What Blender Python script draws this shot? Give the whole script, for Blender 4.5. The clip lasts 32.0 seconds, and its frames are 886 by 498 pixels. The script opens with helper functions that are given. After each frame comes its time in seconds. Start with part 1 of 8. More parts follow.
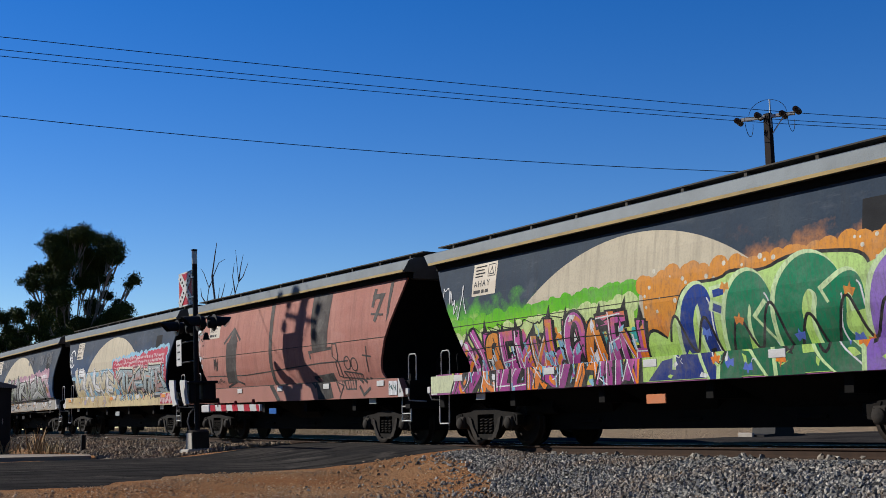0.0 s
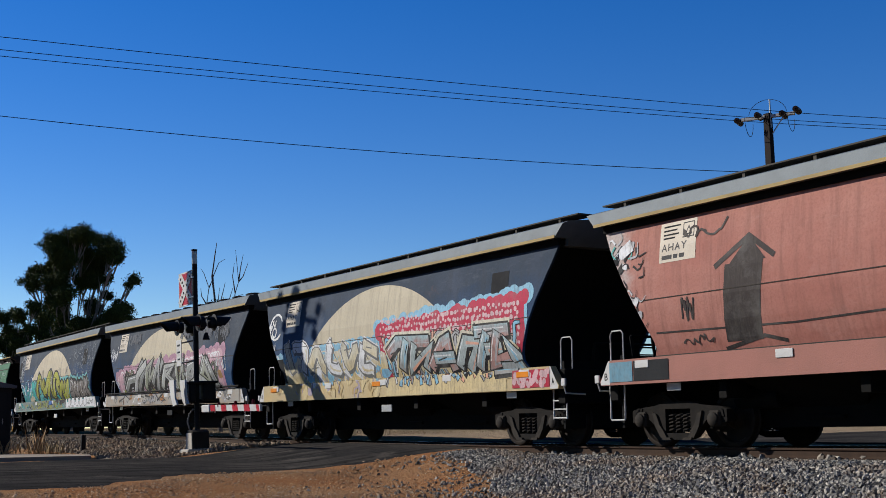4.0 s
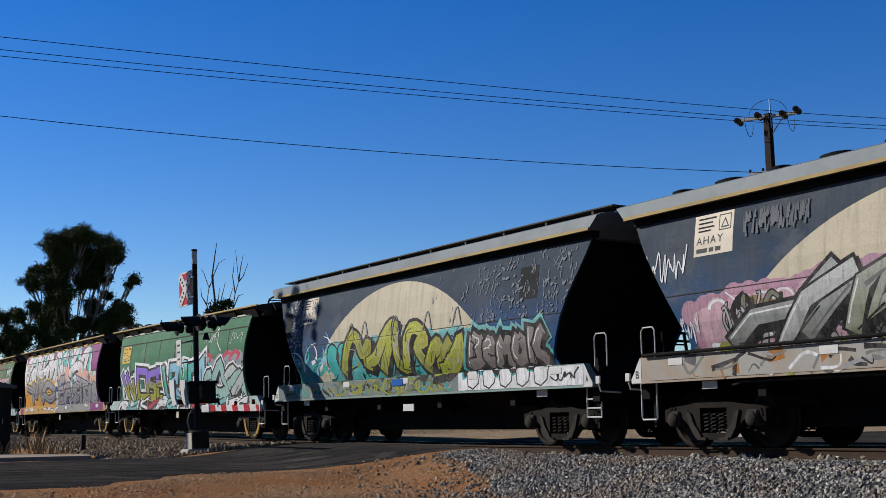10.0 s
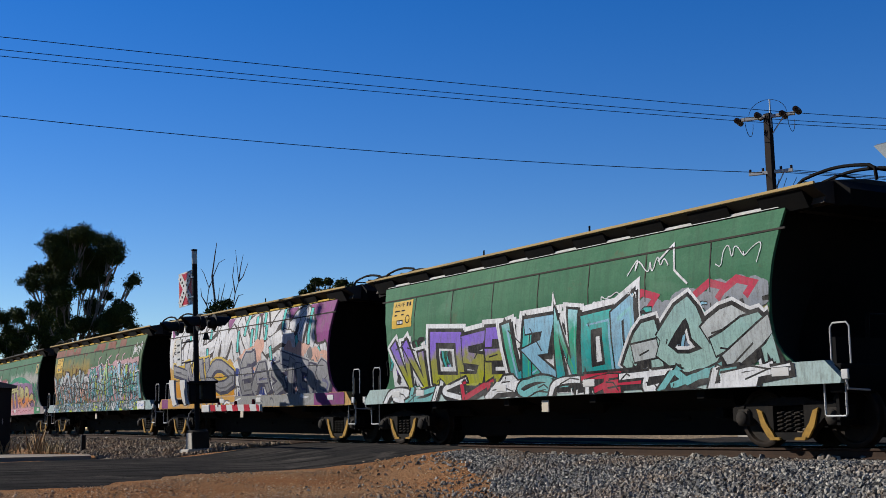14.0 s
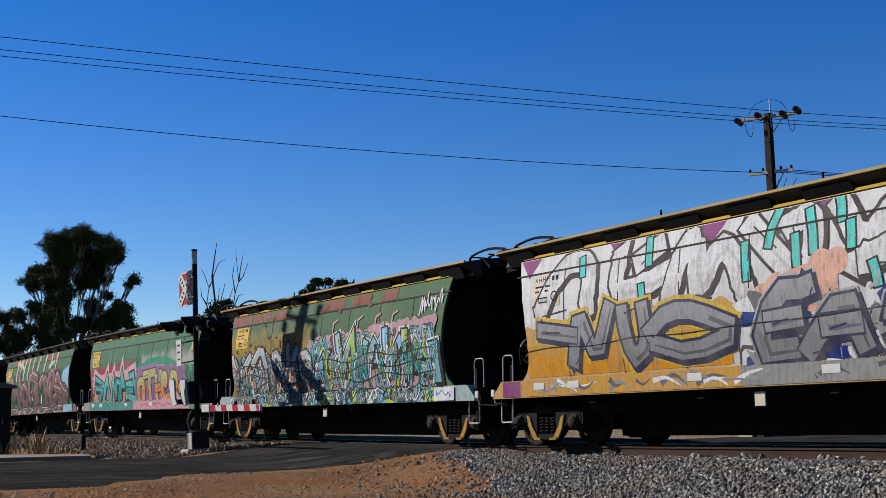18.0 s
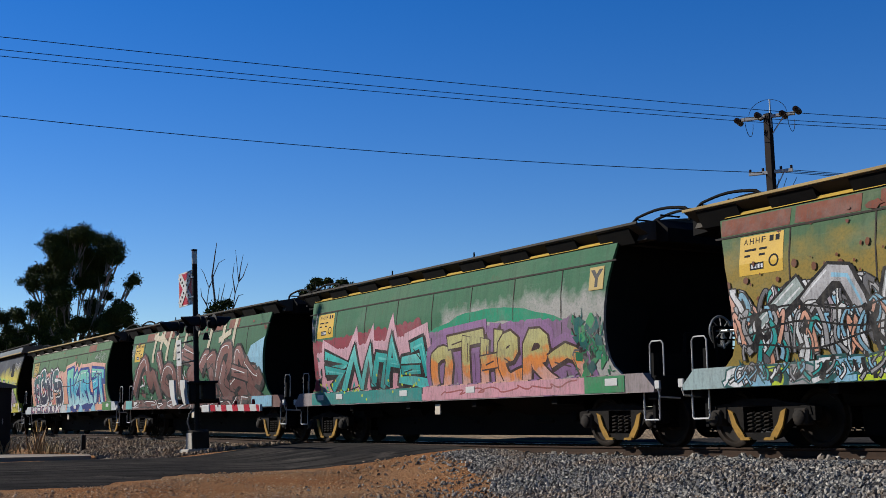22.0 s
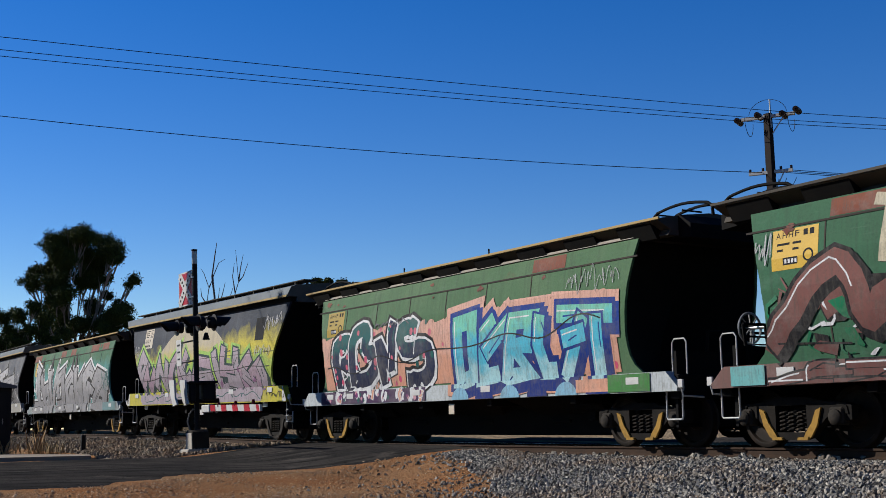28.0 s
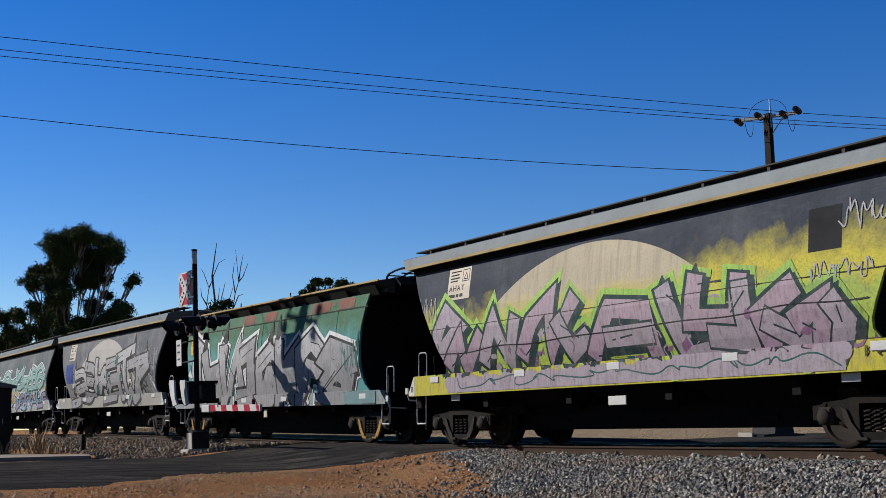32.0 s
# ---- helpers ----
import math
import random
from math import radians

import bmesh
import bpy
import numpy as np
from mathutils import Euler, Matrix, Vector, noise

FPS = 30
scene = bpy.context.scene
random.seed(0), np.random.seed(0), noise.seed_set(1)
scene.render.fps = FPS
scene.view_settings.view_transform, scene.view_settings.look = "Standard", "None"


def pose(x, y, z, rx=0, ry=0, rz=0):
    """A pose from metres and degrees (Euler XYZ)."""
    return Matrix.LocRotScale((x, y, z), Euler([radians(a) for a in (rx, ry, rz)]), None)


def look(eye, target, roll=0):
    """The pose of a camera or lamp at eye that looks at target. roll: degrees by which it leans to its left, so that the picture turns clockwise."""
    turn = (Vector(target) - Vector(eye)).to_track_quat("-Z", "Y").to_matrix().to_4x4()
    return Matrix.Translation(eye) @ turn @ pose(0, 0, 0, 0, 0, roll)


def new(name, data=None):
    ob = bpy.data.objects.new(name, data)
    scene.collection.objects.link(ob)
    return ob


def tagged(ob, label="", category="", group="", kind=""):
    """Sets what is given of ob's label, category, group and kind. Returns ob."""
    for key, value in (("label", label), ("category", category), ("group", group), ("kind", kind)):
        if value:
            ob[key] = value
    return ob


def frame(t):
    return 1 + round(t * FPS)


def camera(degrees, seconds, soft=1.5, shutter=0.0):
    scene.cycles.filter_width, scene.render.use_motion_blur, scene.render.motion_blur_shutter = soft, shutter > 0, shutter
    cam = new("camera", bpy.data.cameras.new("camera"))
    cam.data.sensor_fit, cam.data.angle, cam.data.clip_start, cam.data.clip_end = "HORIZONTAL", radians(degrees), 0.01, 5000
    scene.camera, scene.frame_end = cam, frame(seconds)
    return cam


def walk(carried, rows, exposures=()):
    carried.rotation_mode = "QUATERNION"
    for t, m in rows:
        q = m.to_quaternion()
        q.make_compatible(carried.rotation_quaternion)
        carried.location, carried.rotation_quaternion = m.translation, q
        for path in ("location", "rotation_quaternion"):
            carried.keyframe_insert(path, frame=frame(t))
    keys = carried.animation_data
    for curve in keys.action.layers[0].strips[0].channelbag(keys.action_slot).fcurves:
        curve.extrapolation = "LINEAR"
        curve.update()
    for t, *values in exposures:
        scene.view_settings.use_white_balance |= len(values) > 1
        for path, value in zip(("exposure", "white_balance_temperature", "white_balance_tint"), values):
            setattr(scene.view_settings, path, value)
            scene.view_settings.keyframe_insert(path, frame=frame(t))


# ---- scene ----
# camera: low tripod beside the line, standing still
cam = camera(40.15, 32.0, 0.75, 0.05)
EYE = pose(0.0, -15.3, 0.40, 98.35, 0.87, 58.12)
walk(cam, [(0.0, EYE), (32.0, EYE)])

# ---------------------------------------------------------------- light
SUN_TO = Vector((0.78, 0.62, 0.0)).normalized() * math.cos(radians(29)) + Vector((0, 0, -math.sin(radians(29))))
sun = new("sun", bpy.data.lights.new("sun", "SUN"))
sun.data.energy, sun.data.angle, sun.data.color = 5.0, radians(0.4), (1.0, 0.95, 0.88)
sun.matrix_world = look((0, 0, 60), Vector((0, 0, 60)) + SUN_TO)
world = bpy.data.worlds.new("sky")
scene.world = world
world.use_nodes = True
wn = world.node_tree
sky = wn.nodes.new("ShaderNodeTexSky")
sky.sky_type, sky.sun_disc = "NISHITA", False
sky.sun_elevation, sky.sun_rotation = radians(29), math.atan2(-SUN_TO.x, -SUN_TO.y)
sky.air_density, sky.dust_density, sky.ozone_density, sky.altitude = 1.0, 0.0, 4.0, 200
hue = wn.nodes.new("ShaderNodeHueSaturation")
hue.inputs["Saturation"].default_value, hue.inputs["Hue"].default_value = 1.36, 0.5165
wn.links.new(sky.outputs[0], hue.inputs["Color"])
wn.links.new(hue.outputs[0], wn.nodes["Background"].inputs[0])
wn.nodes["Background"].inputs[1].default_value = 0.0666
scene.view_settings.exposure = 0.8

# ---------------------------------------------------------------- node materials
MATS = {}
TONE = 0.56          # takes two fifths off every colour, to balance the exposure


class Nodes:
    """A small wrapper that wires a principled material."""

    def __init__(self, name):
        self.mat = bpy.data.materials.new(name)
        self.mat.use_nodes = True
        self.t = self.mat.node_tree
        self.bsdf = self.t.nodes["Principled BSDF"]
        self.bsdf.inputs["Specular IOR Level"].default_value = 0.07

    def node(self, kind, **kw):
        n = self.t.nodes.new(kind)
        for k, v in kw.items():
            n.inputs[k].default_value = v
        return n

    def link(self, a, b):
        self.t.links.new(a, b)

    def coords(self):
        return self.t.nodes.new("ShaderNodeTexCoord").outputs["Object"]

    def noise(self, scale, detail=3.0, rough=0.6, stretch=None, vec=None):
        vec = vec or self.coords()
        if stretch:
            m = self.node("ShaderNodeMapping")
            m.inputs["Scale"].default_value = stretch
            self.link(vec, m.inputs["Vector"])
            vec = m.outputs[0]
        n = self.node("ShaderNodeTexNoise", Scale=scale, Detail=detail, Roughness=rough)
        self.link(vec, n.inputs["Vector"])
        return n.outputs["Fac"]

    def ramp(self, fac, lo, hi):
        n = self.t.nodes.new("ShaderNodeMapRange")
        n.inputs["From Min"].default_value, n.inputs["From Max"].default_value = lo, hi
        self.link(fac, n.inputs["Value"])
        return n.outputs[0]

    def math(self, op, a, b):
        n = self.t.nodes.new("ShaderNodeMath")
        n.operation = op
        for i, v in enumerate((a, b)):
            if isinstance(v, (int, float)):
                n.inputs[i].default_value = v
            else:
                self.link(v, n.inputs[i])
        n.use_clamp = False
        return n.outputs[0]

    def mix(self, fac, a, b):
        n = self.t.nodes.new("ShaderNodeMix")
        n.data_type = "RGBA"
        for sock, v in ((n.inputs[0], fac), (n.inputs[6], a), (n.inputs[7], b)):
            if isinstance(v, (int, float)):
                sock.default_value = v
            elif isinstance(v, tuple):
                sock.default_value = (*(TONE * q for q in v[:3]), 1)
            else:
                self.link(v, sock)
        return n.outputs[2]

    def bump(self, height, strength, dist=0.02):
        n = self.node("ShaderNodeBump", Strength=strength, Distance=dist)
        self.link(height, n.inputs["Height"])
        self.link(n.outputs[0], self.bsdf.inputs["Normal"])

    def done(self, color, rough=0.6, metal=0.0):
        b = self.bsdf
        if isinstance(color, tuple):
            b.inputs["Base Color"].default_value = (*(TONE * q for q in color), 1)
        else:
            self.link(color, b.inputs["Base Color"])
        if isinstance(rough, (int, float)):
            b.inputs["Roughness"].default_value = rough
        else:
            self.link(rough, b.inputs["Roughness"])
        b.inputs["Metallic"].default_value = metal
        return self.mat


def worn(name, c, c2=None, scale=3.0, rough=0.6, metal=0.0, bump=0.15, amount=0.6, fine=40.0):
    """Paint or steel with stains at two scales."""
    if name in MATS:
        return MATS[name]
    n = Nodes(name)
    c2 = c2 or tuple(0.6 * v for v in c)
    a = n.ramp(n.noise(scale, 5), 0.42, 0.7)
    g = n.noise(fine, 3)
    col = n.mix(n.math("MULTIPLY", a, amount), c, c2)
    col = n.mix(n.math("MULTIPLY", n.ramp(g, 0.4, 0.75), 0.35), col, tuple(0.72 * v for v in c))
    n.bump(g, bump)
    MATS[name] = n.done(col, rough, metal)
    return MATS[name]


def spray(name, *cols, z0=1.2, z1=3.0, rough=0.7):
    """Aerosol paint: colours that fade into one another from low to high, with cloudy overspray."""
    cols = tuple(tuple(max(0.004, sum(c) / 3 + 1.18 * (q - sum(c) / 3)) for q in c) for c in cols)
    key = (name, cols, z0, z1)
    if key in MATS:
        return MATS[key]
    n = Nodes(name)
    co = n.coords()
    sep = n.t.nodes.new("ShaderNodeSeparateXYZ")
    n.link(co, sep.inputs[0])
    cloud = n.noise(2.6, 3, vec=co)
    h = n.math("ADD", n.ramp(sep.outputs[2], z0, z1), n.math("MULTIPLY", n.math("SUBTRACT", cloud, 0.5), 0.9))
    col = cols[0]
    for i, c in enumerate(cols[1:]):
        lo = (i + 0.25) / (len(cols) - 1)
        col = n.mix(n.ramp(h, lo, lo + 0.5 / (len(cols) - 1)), col, c)
    dirt = n.ramp(n.noise(7.0, 6, 0.7, stretch=(2.5, 1, 0.5), vec=co), 0.48, 0.72)
    chalk = n.ramp(n.noise(1.4, 6, 0.75, vec=co), 0.47, 0.68)
    col = n.mix(n.math("MULTIPLY", chalk, 0.34), col, (0.27, 0.262, 0.245))
    col = n.mix(n.math("MULTIPLY", dirt, 0.6), col, (0.10, 0.09, 0.075))
    runs = n.ramp(n.noise(2.0, 5, 0.7, stretch=(6.0, 1, 0.16), vec=co), 0.55, 0.75)
    col = n.mix(n.math("MULTIPLY", runs, 0.4), col, (0.09, 0.085, 0.075))
    chip = n.ramp(n.noise(11.0, 6, 0.8, vec=co), 0.62, 0.68)
    col = n.mix(n.math("MULTIPLY", chip, 0.5), col, (0.12, 0.11, 0.10))
    grain = n.ramp(n.noise(30.0, 4, 0.75, vec=co), 0.5, 0.72)
    col = n.mix(n.math("MULTIPLY", grain, 0.36), col, (0.06, 0.055, 0.05))
    n.bump(n.noise(60, 2, vec=co), 0.06)
    MATS[key] = n.done(col, rough)
    return MATS[key]


def panel(name, base, fade, mists=(), rust=0.25):
    """Old enamel on a wagon side: faded, streaked by rain, rusty at the seams, with clouds of overspray
    (colour, height of its upper edge, softness, x from, x to, strength)."""
    n = Nodes(name)
    co = n.coords()
    sep = n.t.nodes.new("ShaderNodeSeparateXYZ")
    n.link(co, sep.inputs[0])
    x, z = sep.outputs[0], sep.outputs[2]
    big = n.noise(0.55, 5, 0.65, vec=co)
    streak = n.noise(3.0, 5, 0.65, stretch=(3.0, 1, 0.22), vec=co)
    fine = n.noise(26, 4, 0.7, vec=co)
    col = n.mix(n.ramp(big, 0.4, 0.68), base, fade)
    col = n.mix(n.math("MULTIPLY", n.ramp(streak, 0.48, 0.72), 0.6), col, tuple(0.5 * v + 0.02 for v in base))
    col = n.mix(n.math("MULTIPLY", n.ramp(n.noise(1.7, 6, 0.75, vec=co), 0.62, 0.72), rust), col, (0.16, 0.075, 0.045))
    for c, top, soft, xa, xb, k in mists:
        wob = n.math("MULTIPLY", n.math("SUBTRACT", n.noise(2.2, 4, 0.6, vec=co), 0.5), 1.1)
        edge = n.ramp(n.math("ADD", z, wob), top, top - soft)
        side = n.math("MULTIPLY", n.ramp(n.math("ADD", x, wob), xa - 0.2, xa + 0.2), n.ramp(n.math("ADD", x, wob), xb + 0.2, xb - 0.2))
        col = n.mix(n.math("MULTIPLY", n.math("MULTIPLY", edge, side), k), col, c)
    col = n.mix(n.math("MULTIPLY", n.ramp(fine, 0.45, 0.7), 0.4), col, tuple(0.55 * v for v in base))
    scuff = n.ramp(n.noise(5.0, 6, 0.75, stretch=(0.35, 1, 4.0), vec=co), 0.58, 0.72)
    patchy = n.ramp(n.noise(0.9, 5, 0.7, stretch=(1, 1, 1.6), vec=co), 0.56, 0.66)
    col = n.mix(n.math("MULTIPLY", scuff, 0.10), col, tuple(0.3 + 0.6 * v for v in fade))
    col = n.mix(n.math("MULTIPLY", patchy, 0.22), col, tuple(0.09 + 0.9 * v for v in fade))
    tear = n.ramp(n.noise(2.2, 6, 0.75, stretch=(7.0, 1, 0.12), vec=co), 0.60, 0.72)
    col = n.mix(n.math("MULTIPLY", tear, 0.35), col, tuple(0.35 * v + 0.02 for v in base))
    n.bump(fine, 0.08)
    return n.done(col, 0.75)


# near-black that also carries the deep shade under and between wagons
BLACK = worn("shade_black", (0.005, 0.005, 0.005), (0.012, 0.010, 0.008), 4, 0.85)
GRIME = worn("bogie_grime", (0.026, 0.023, 0.020), (0.070, 0.054, 0.040), 5, 0.8, 0.0, 0.3)
TREAD = worn("wheel_steel", (0.020, 0.016, 0.013), (0.055, 0.036, 0.025), 6, 0.6, 0.2)
ROOF_GREY = worn("roof_grey", (0.165, 0.192, 0.208), (0.10, 0.112, 0.118), 1.6, 0.55, 0.1, 0.1)
STRIPE = worn("stripe_ochre", (0.42, 0.31, 0.13), (0.2, 0.15, 0.08), 1.5, 0.6)
ROOF_TAN = worn("roof_tan", (0.46, 0.33, 0.14), (0.16, 0.12, 0.075), 0.7, 0.7)
ROOF_DARK = worn("roof_dark", (0.085, 0.075, 0.062), (0.03, 0.028, 0.025), 0.8, 0.75)
ROOF_YELLOW = worn("roof_yellow", (0.62, 0.40, 0.06), (0.38, 0.25, 0.06), 0.8, 0.7)
WHITE = worn("white_paint", (0.62, 0.62, 0.60), (0.42, 0.40, 0.37), 3, 0.5)
CREAM = panel("arch_cream", (0.56, 0.50, 0.37), (0.48, 0.43, 0.32), (), 0.06)
PLATE = worn("plate_cream", (0.62, 0.55, 0.44), (0.5, 0.43, 0.34), 3, 0.5)
INK = worn("ink", (0.012, 0.012, 0.014), (0.03, 0.03, 0.03), 5, 0.5)
DARKPATCH = worn("dark_patch", (0.034, 0.036, 0.038), (0.02, 0.02, 0.022), 2, 0.95)
# darker than the bogie grime: the sill's shade painted into the side frames
FRAME_SHADED = worn("bogie_frame_shaded", (0.010, 0.009, 0.008), (0.028, 0.022, 0.017), 5, 0.85, 0.0, 0.3)
SEAM = worn("seam", (0.05, 0.045, 0.04), (0.09, 0.07, 0.05), 4, 0.8)
YELLOW = worn("bogie_yellow", (0.40, 0.23, 0.05), (0.06, 0.04, 0.02), 6, 0.8)
RAIL_SIDE = worn("rail_rust", (0.06, 0.037, 0.025), (0.032, 0.023, 0.018), 5, 0.85)
RAIL_TOP = worn("rail_polish", (0.35, 0.33, 0.31), (0.25, 0.22, 0.2), 5, 0.3, 1.0, 0.03)
SLEEPER = worn("sleeper_timber", (0.10, 0.085, 0.07), (0.06, 0.05, 0.042), 3, 0.9, 0, 0.4)
STEEL_BLACK = worn("mast_black", (0.014, 0.014, 0.015), (0.03, 0.03, 0.03), 5, 0.55)
GALV = worn("galvanised", (0.42, 0.43, 0.43), (0.3, 0.3, 0.3), 4, 0.45, 0.6)
CONCRETE = worn("concrete", (0.46, 0.42, 0.36), (0.33, 0.30, 0.26), 3, 0.9, 0, 0.3)
RED = worn("sign_red", (0.45, 0.02, 0.04), (0.3, 0.02, 0.03), 3, 0.4)
ORANGE = worn("reflector_orange", (0.75, 0.25, 0.02), (0.55, 0.18, 0.02), 4, 0.35)
BLUE = worn("plate_blue", (0.02, 0.12, 0.42), (0.02, 0.08, 0.3), 4, 0.4)
POLE_WOOD = worn("pole_iron", (0.022, 0.016, 0.013), (0.014, 0.011, 0.010), 3, 0.8, 0, 0.2)
WIRE = worn("wire", (0.02, 0.02, 0.022), None, 3, 0.6)
PORCELAIN = worn("insulator", (0.035, 0.02, 0.016), (0.05, 0.03, 0.02), 5, 0.3)
HUT = worn("hut_steel", (0.025, 0.023, 0.021), (0.018, 0.016, 0.015), 2, 0.7)
BARK = worn("bark", (0.30, 0.26, 0.22), (0.16, 0.13, 0.105), 2.5, 0.9, 0, 0.5)
DEADWOOD = worn("dead_wood", (0.20, 0.16, 0.13), (0.12, 0.1, 0.085), 3, 0.9, 0, 0.4)


# ---------------------------------------------------------------- mesh helpers
class Geo:
    """Gathers vertices and faces, with a material number for each face."""

    def __init__(self):
        self.v, self.f, self.m = [], [], []

    def add(self, verts, faces, mat=0):
        k = len(self.v)
        self.v += [tuple(p) for p in verts]
        self.f += [tuple(i + k for i in q) for q in faces]
        self.m += [mat] * len(faces)
        return self

    def box(self, lo, hi, mat=0, c=0.0):
        """A box with chamfered edges of width c."""
        (x0, y0, z0), (x1, y1, z1) = lo, hi
        c = min(c, (x1 - x0) / 2.1, (y1 - y0) / 2.1, (z1 - z0) / 2.1)
        if c <= 0:
            vs = [(x, y, z) for x in (x0, x1) for y in (y0, y1) for z in (z0, z1)]
            return self.add(vs, [(0, 1, 3, 2), (4, 6, 7, 5), (0, 4, 5, 1), (2, 3, 7, 6), (0, 2, 6, 4), (1, 5, 7, 3)], mat)
        bm = bmesh.new()
        bmesh.ops.create_cube(bm, size=1.0)
        bmesh.ops.scale(bm, vec=(x1 - x0, y1 - y0, z1 - z0), verts=bm.verts)
        bmesh.ops.translate(bm, vec=((x0 + x1) / 2, (y0 + y1) / 2, (z0 + z1) / 2), verts=bm.verts)
        bmesh.ops.bevel(bm, geom=bm.edges[:], offset=c, segments=1, affect="EDGES")
        return self.bm(bm, mat)

    def bm(self, bm, mat=0):
        bm.verts.index_update()
        self.add([v.co for v in bm.verts], [[v.index for v in f.verts] for f in bm.faces], mat)
        bm.free()
        return self

    def tube(self, pts, r, n=8, mat=0, r1=None, caps=True):
        """A round bar along a line of points."""
        pts = [Vector(p) for p in pts]
        rings = []
        side = None
        for i, p in enumerate(pts):
            d = (pts[min(i + 1, len(pts) - 1)] - pts[max(i - 1, 0)]).normalized()
            if side is None:
                side = d.orthogonal().normalized()
            side = (side - d * side.dot(d)).normalized()
            up = d.cross(side)
            rr = r if r1 is None else r + (r1 - r) * i / max(1, len(pts) - 1)
            rings.append([p + rr * (math.cos(2 * math.pi * k / n) * side + math.sin(2 * math.pi * k / n) * up) for k in range(n)])
        vs = [q for ring in rings for q in ring]
        fs = [(i * n + k, i * n + (k + 1) % n, (i + 1) * n + (k + 1) % n, (i + 1) * n + k) for i in range(len(pts) - 1) for k in range(n)]
        if caps:
            fs += [tuple(reversed(range(n))), tuple((len(pts) - 1) * n + k for k in range(n))]
        return self.add(vs, fs, mat)

    def prism(self, poly, axis, a, b, mat=0):
        """A flat outline swept along x, y or z from a to b; the outline is in the other two axes, in order."""
        def at(p, w):
            return {"x": (w, p[0], p[1]), "y": (p[0], w, p[1]), "z": (p[0], p[1], w)}[axis]
        n = len(poly)
        vs = [at(p, a) for p in poly] + [at(p, b) for p in poly]
        fs = [tuple(range(n)), tuple(reversed(range(n, 2 * n)))] + [(i, n + i, n + (i + 1) % n, (i + 1) % n) for i in range(n)]
        return self.add(vs, fs, mat)

    def disc(self, c, axis_pts, mat=0, n=20):
        """A turned shape about the y axis through c: (y, radius) pairs."""
        vs, fs = [], []
        for y, r in axis_pts:
            vs += [(c[0] + r * math.cos(2 * math.pi * k / n), c[1] + y, c[2] + r * math.sin(2 * math.pi * k / n)) for k in range(n)]
        for i in range(len(axis_pts) - 1):
            fs += [(i * n + k, i * n + (k + 1) % n, (i + 1) * n + (k + 1) % n, (i + 1) * n + k) for k in range(n)]
        fs += [tuple(range(n)), tuple(reversed(range((len(axis_pts) - 1) * n, len(axis_pts) * n)))]
        return self.add(vs, fs, mat)

    def mesh(self, name, mats, smooth=None, fix=True):
        me = bpy.data.meshes.new(name)
        me.from_pydata(self.v, [], self.f)
        for m in (mats if isinstance(mats, (list, tuple)) else [mats]):
            me.materials.append(m)
        me.polygons.foreach_set("material_index", self.m)
        me.update()
        if fix:
            bm = bmesh.new()
            bm.from_mesh(me)
            bmesh.ops.recalc_face_normals(bm, faces=bm.faces)
            bm.to_mesh(me)
            bm.free()
        if smooth:
            me.shade_smooth()
            me.set_sharp_from_angle(angle=radians(smooth))
        return me


def part(name, geo, mats, parent=None, label="", smooth=35, fix=True):
    """One mesh object from a Geo (or a ready mesh), under a thing or a part."""
    me = geo.mesh(name, mats, smooth, fix) if isinstance(geo, Geo) else geo
    ob = new(name, me)
    if parent:
        ob.parent = parent
    return tagged(ob, label)


def thing(name, label, category, group="", at=(0, 0, 0), kind=""):
    ob = new(name)
    ob.location = at
    ob.empty_display_size = 0.3
    return tagged(ob, label, category, group, kind)


def smooth01(a, b, v):
    v = max(0.0, min(1.0, (v - a) / (b - a)))
    return v * v * (3 - 2 * v)


# ---------------------------------------------------------------- ground
ROAD_L, ROAD_R = -31.0, -21.2


def road_r(y):
    """The near edge of the road, widened by an old patch away from the track."""
    return ROAD_R + 3.4 * smooth01(-6.2, -11.0, y)



def ground_z(x, y):
    """Height of the bare ground: low on the near side, a bed under the track, level with the rails at the crossing."""
    near = -0.20 - 0.42 * smooth01(-2.3, -5.0, y)
    far = far_z(y)
    z = near if y < 0 else far
    road = smooth01(ROAD_L - 3.5, ROAD_L - 0.3, x) * smooth01(road_r(y) + 2.4, road_r(y) + 0.2, x)
    z += road * (road_z(y) - 0.05 - z)
    if y < -5:
        z -= 0.05 * smooth01(-14, -24, y) * 6
    return z + lean(x, y)


def rise(x):
    """The line climbs a little west of the crossing."""
    return 0.34 * smooth01(-19.0, -56.0, x)


def lean(x, y):
    """The land falls gently along the line; the bed of the track itself is level."""
    across = 0.527 * x + 0.85 * (y + 15.3)
    off = smooth01(-1.4, -3.6, y) if y < 0 else smooth01(2.4, 5.0, y)
    return max(-0.30, min(0.55, -0.0192 * across)) * off + rise(x) * (1 - off)


def far_z(y):
    """The far side climbs gently away from the track."""
    return -0.20 + 0.27 * smooth01(2.2, 4.2, y) - 0.10 * smooth01(6.5, 9.0, y) + 0.08 * smooth01(10.0, 14.0, y) + 0.22 * smooth01(12, 22, y) + 0.16 * smooth01(20, 45, y) + 1.2 * smooth01(60, 300, y)


def road_z(y):
    if y < 0:
        return -0.045 - 0.36 * smooth01(-1.3, -5.2, y) - 0.1 * smooth01(-5, -12, y) - 0.3 * smooth01(-14, -24, y)
    return max(-0.045 - 0.1 * smooth01(1.5, 5, y), far_z(y) + 0.02)


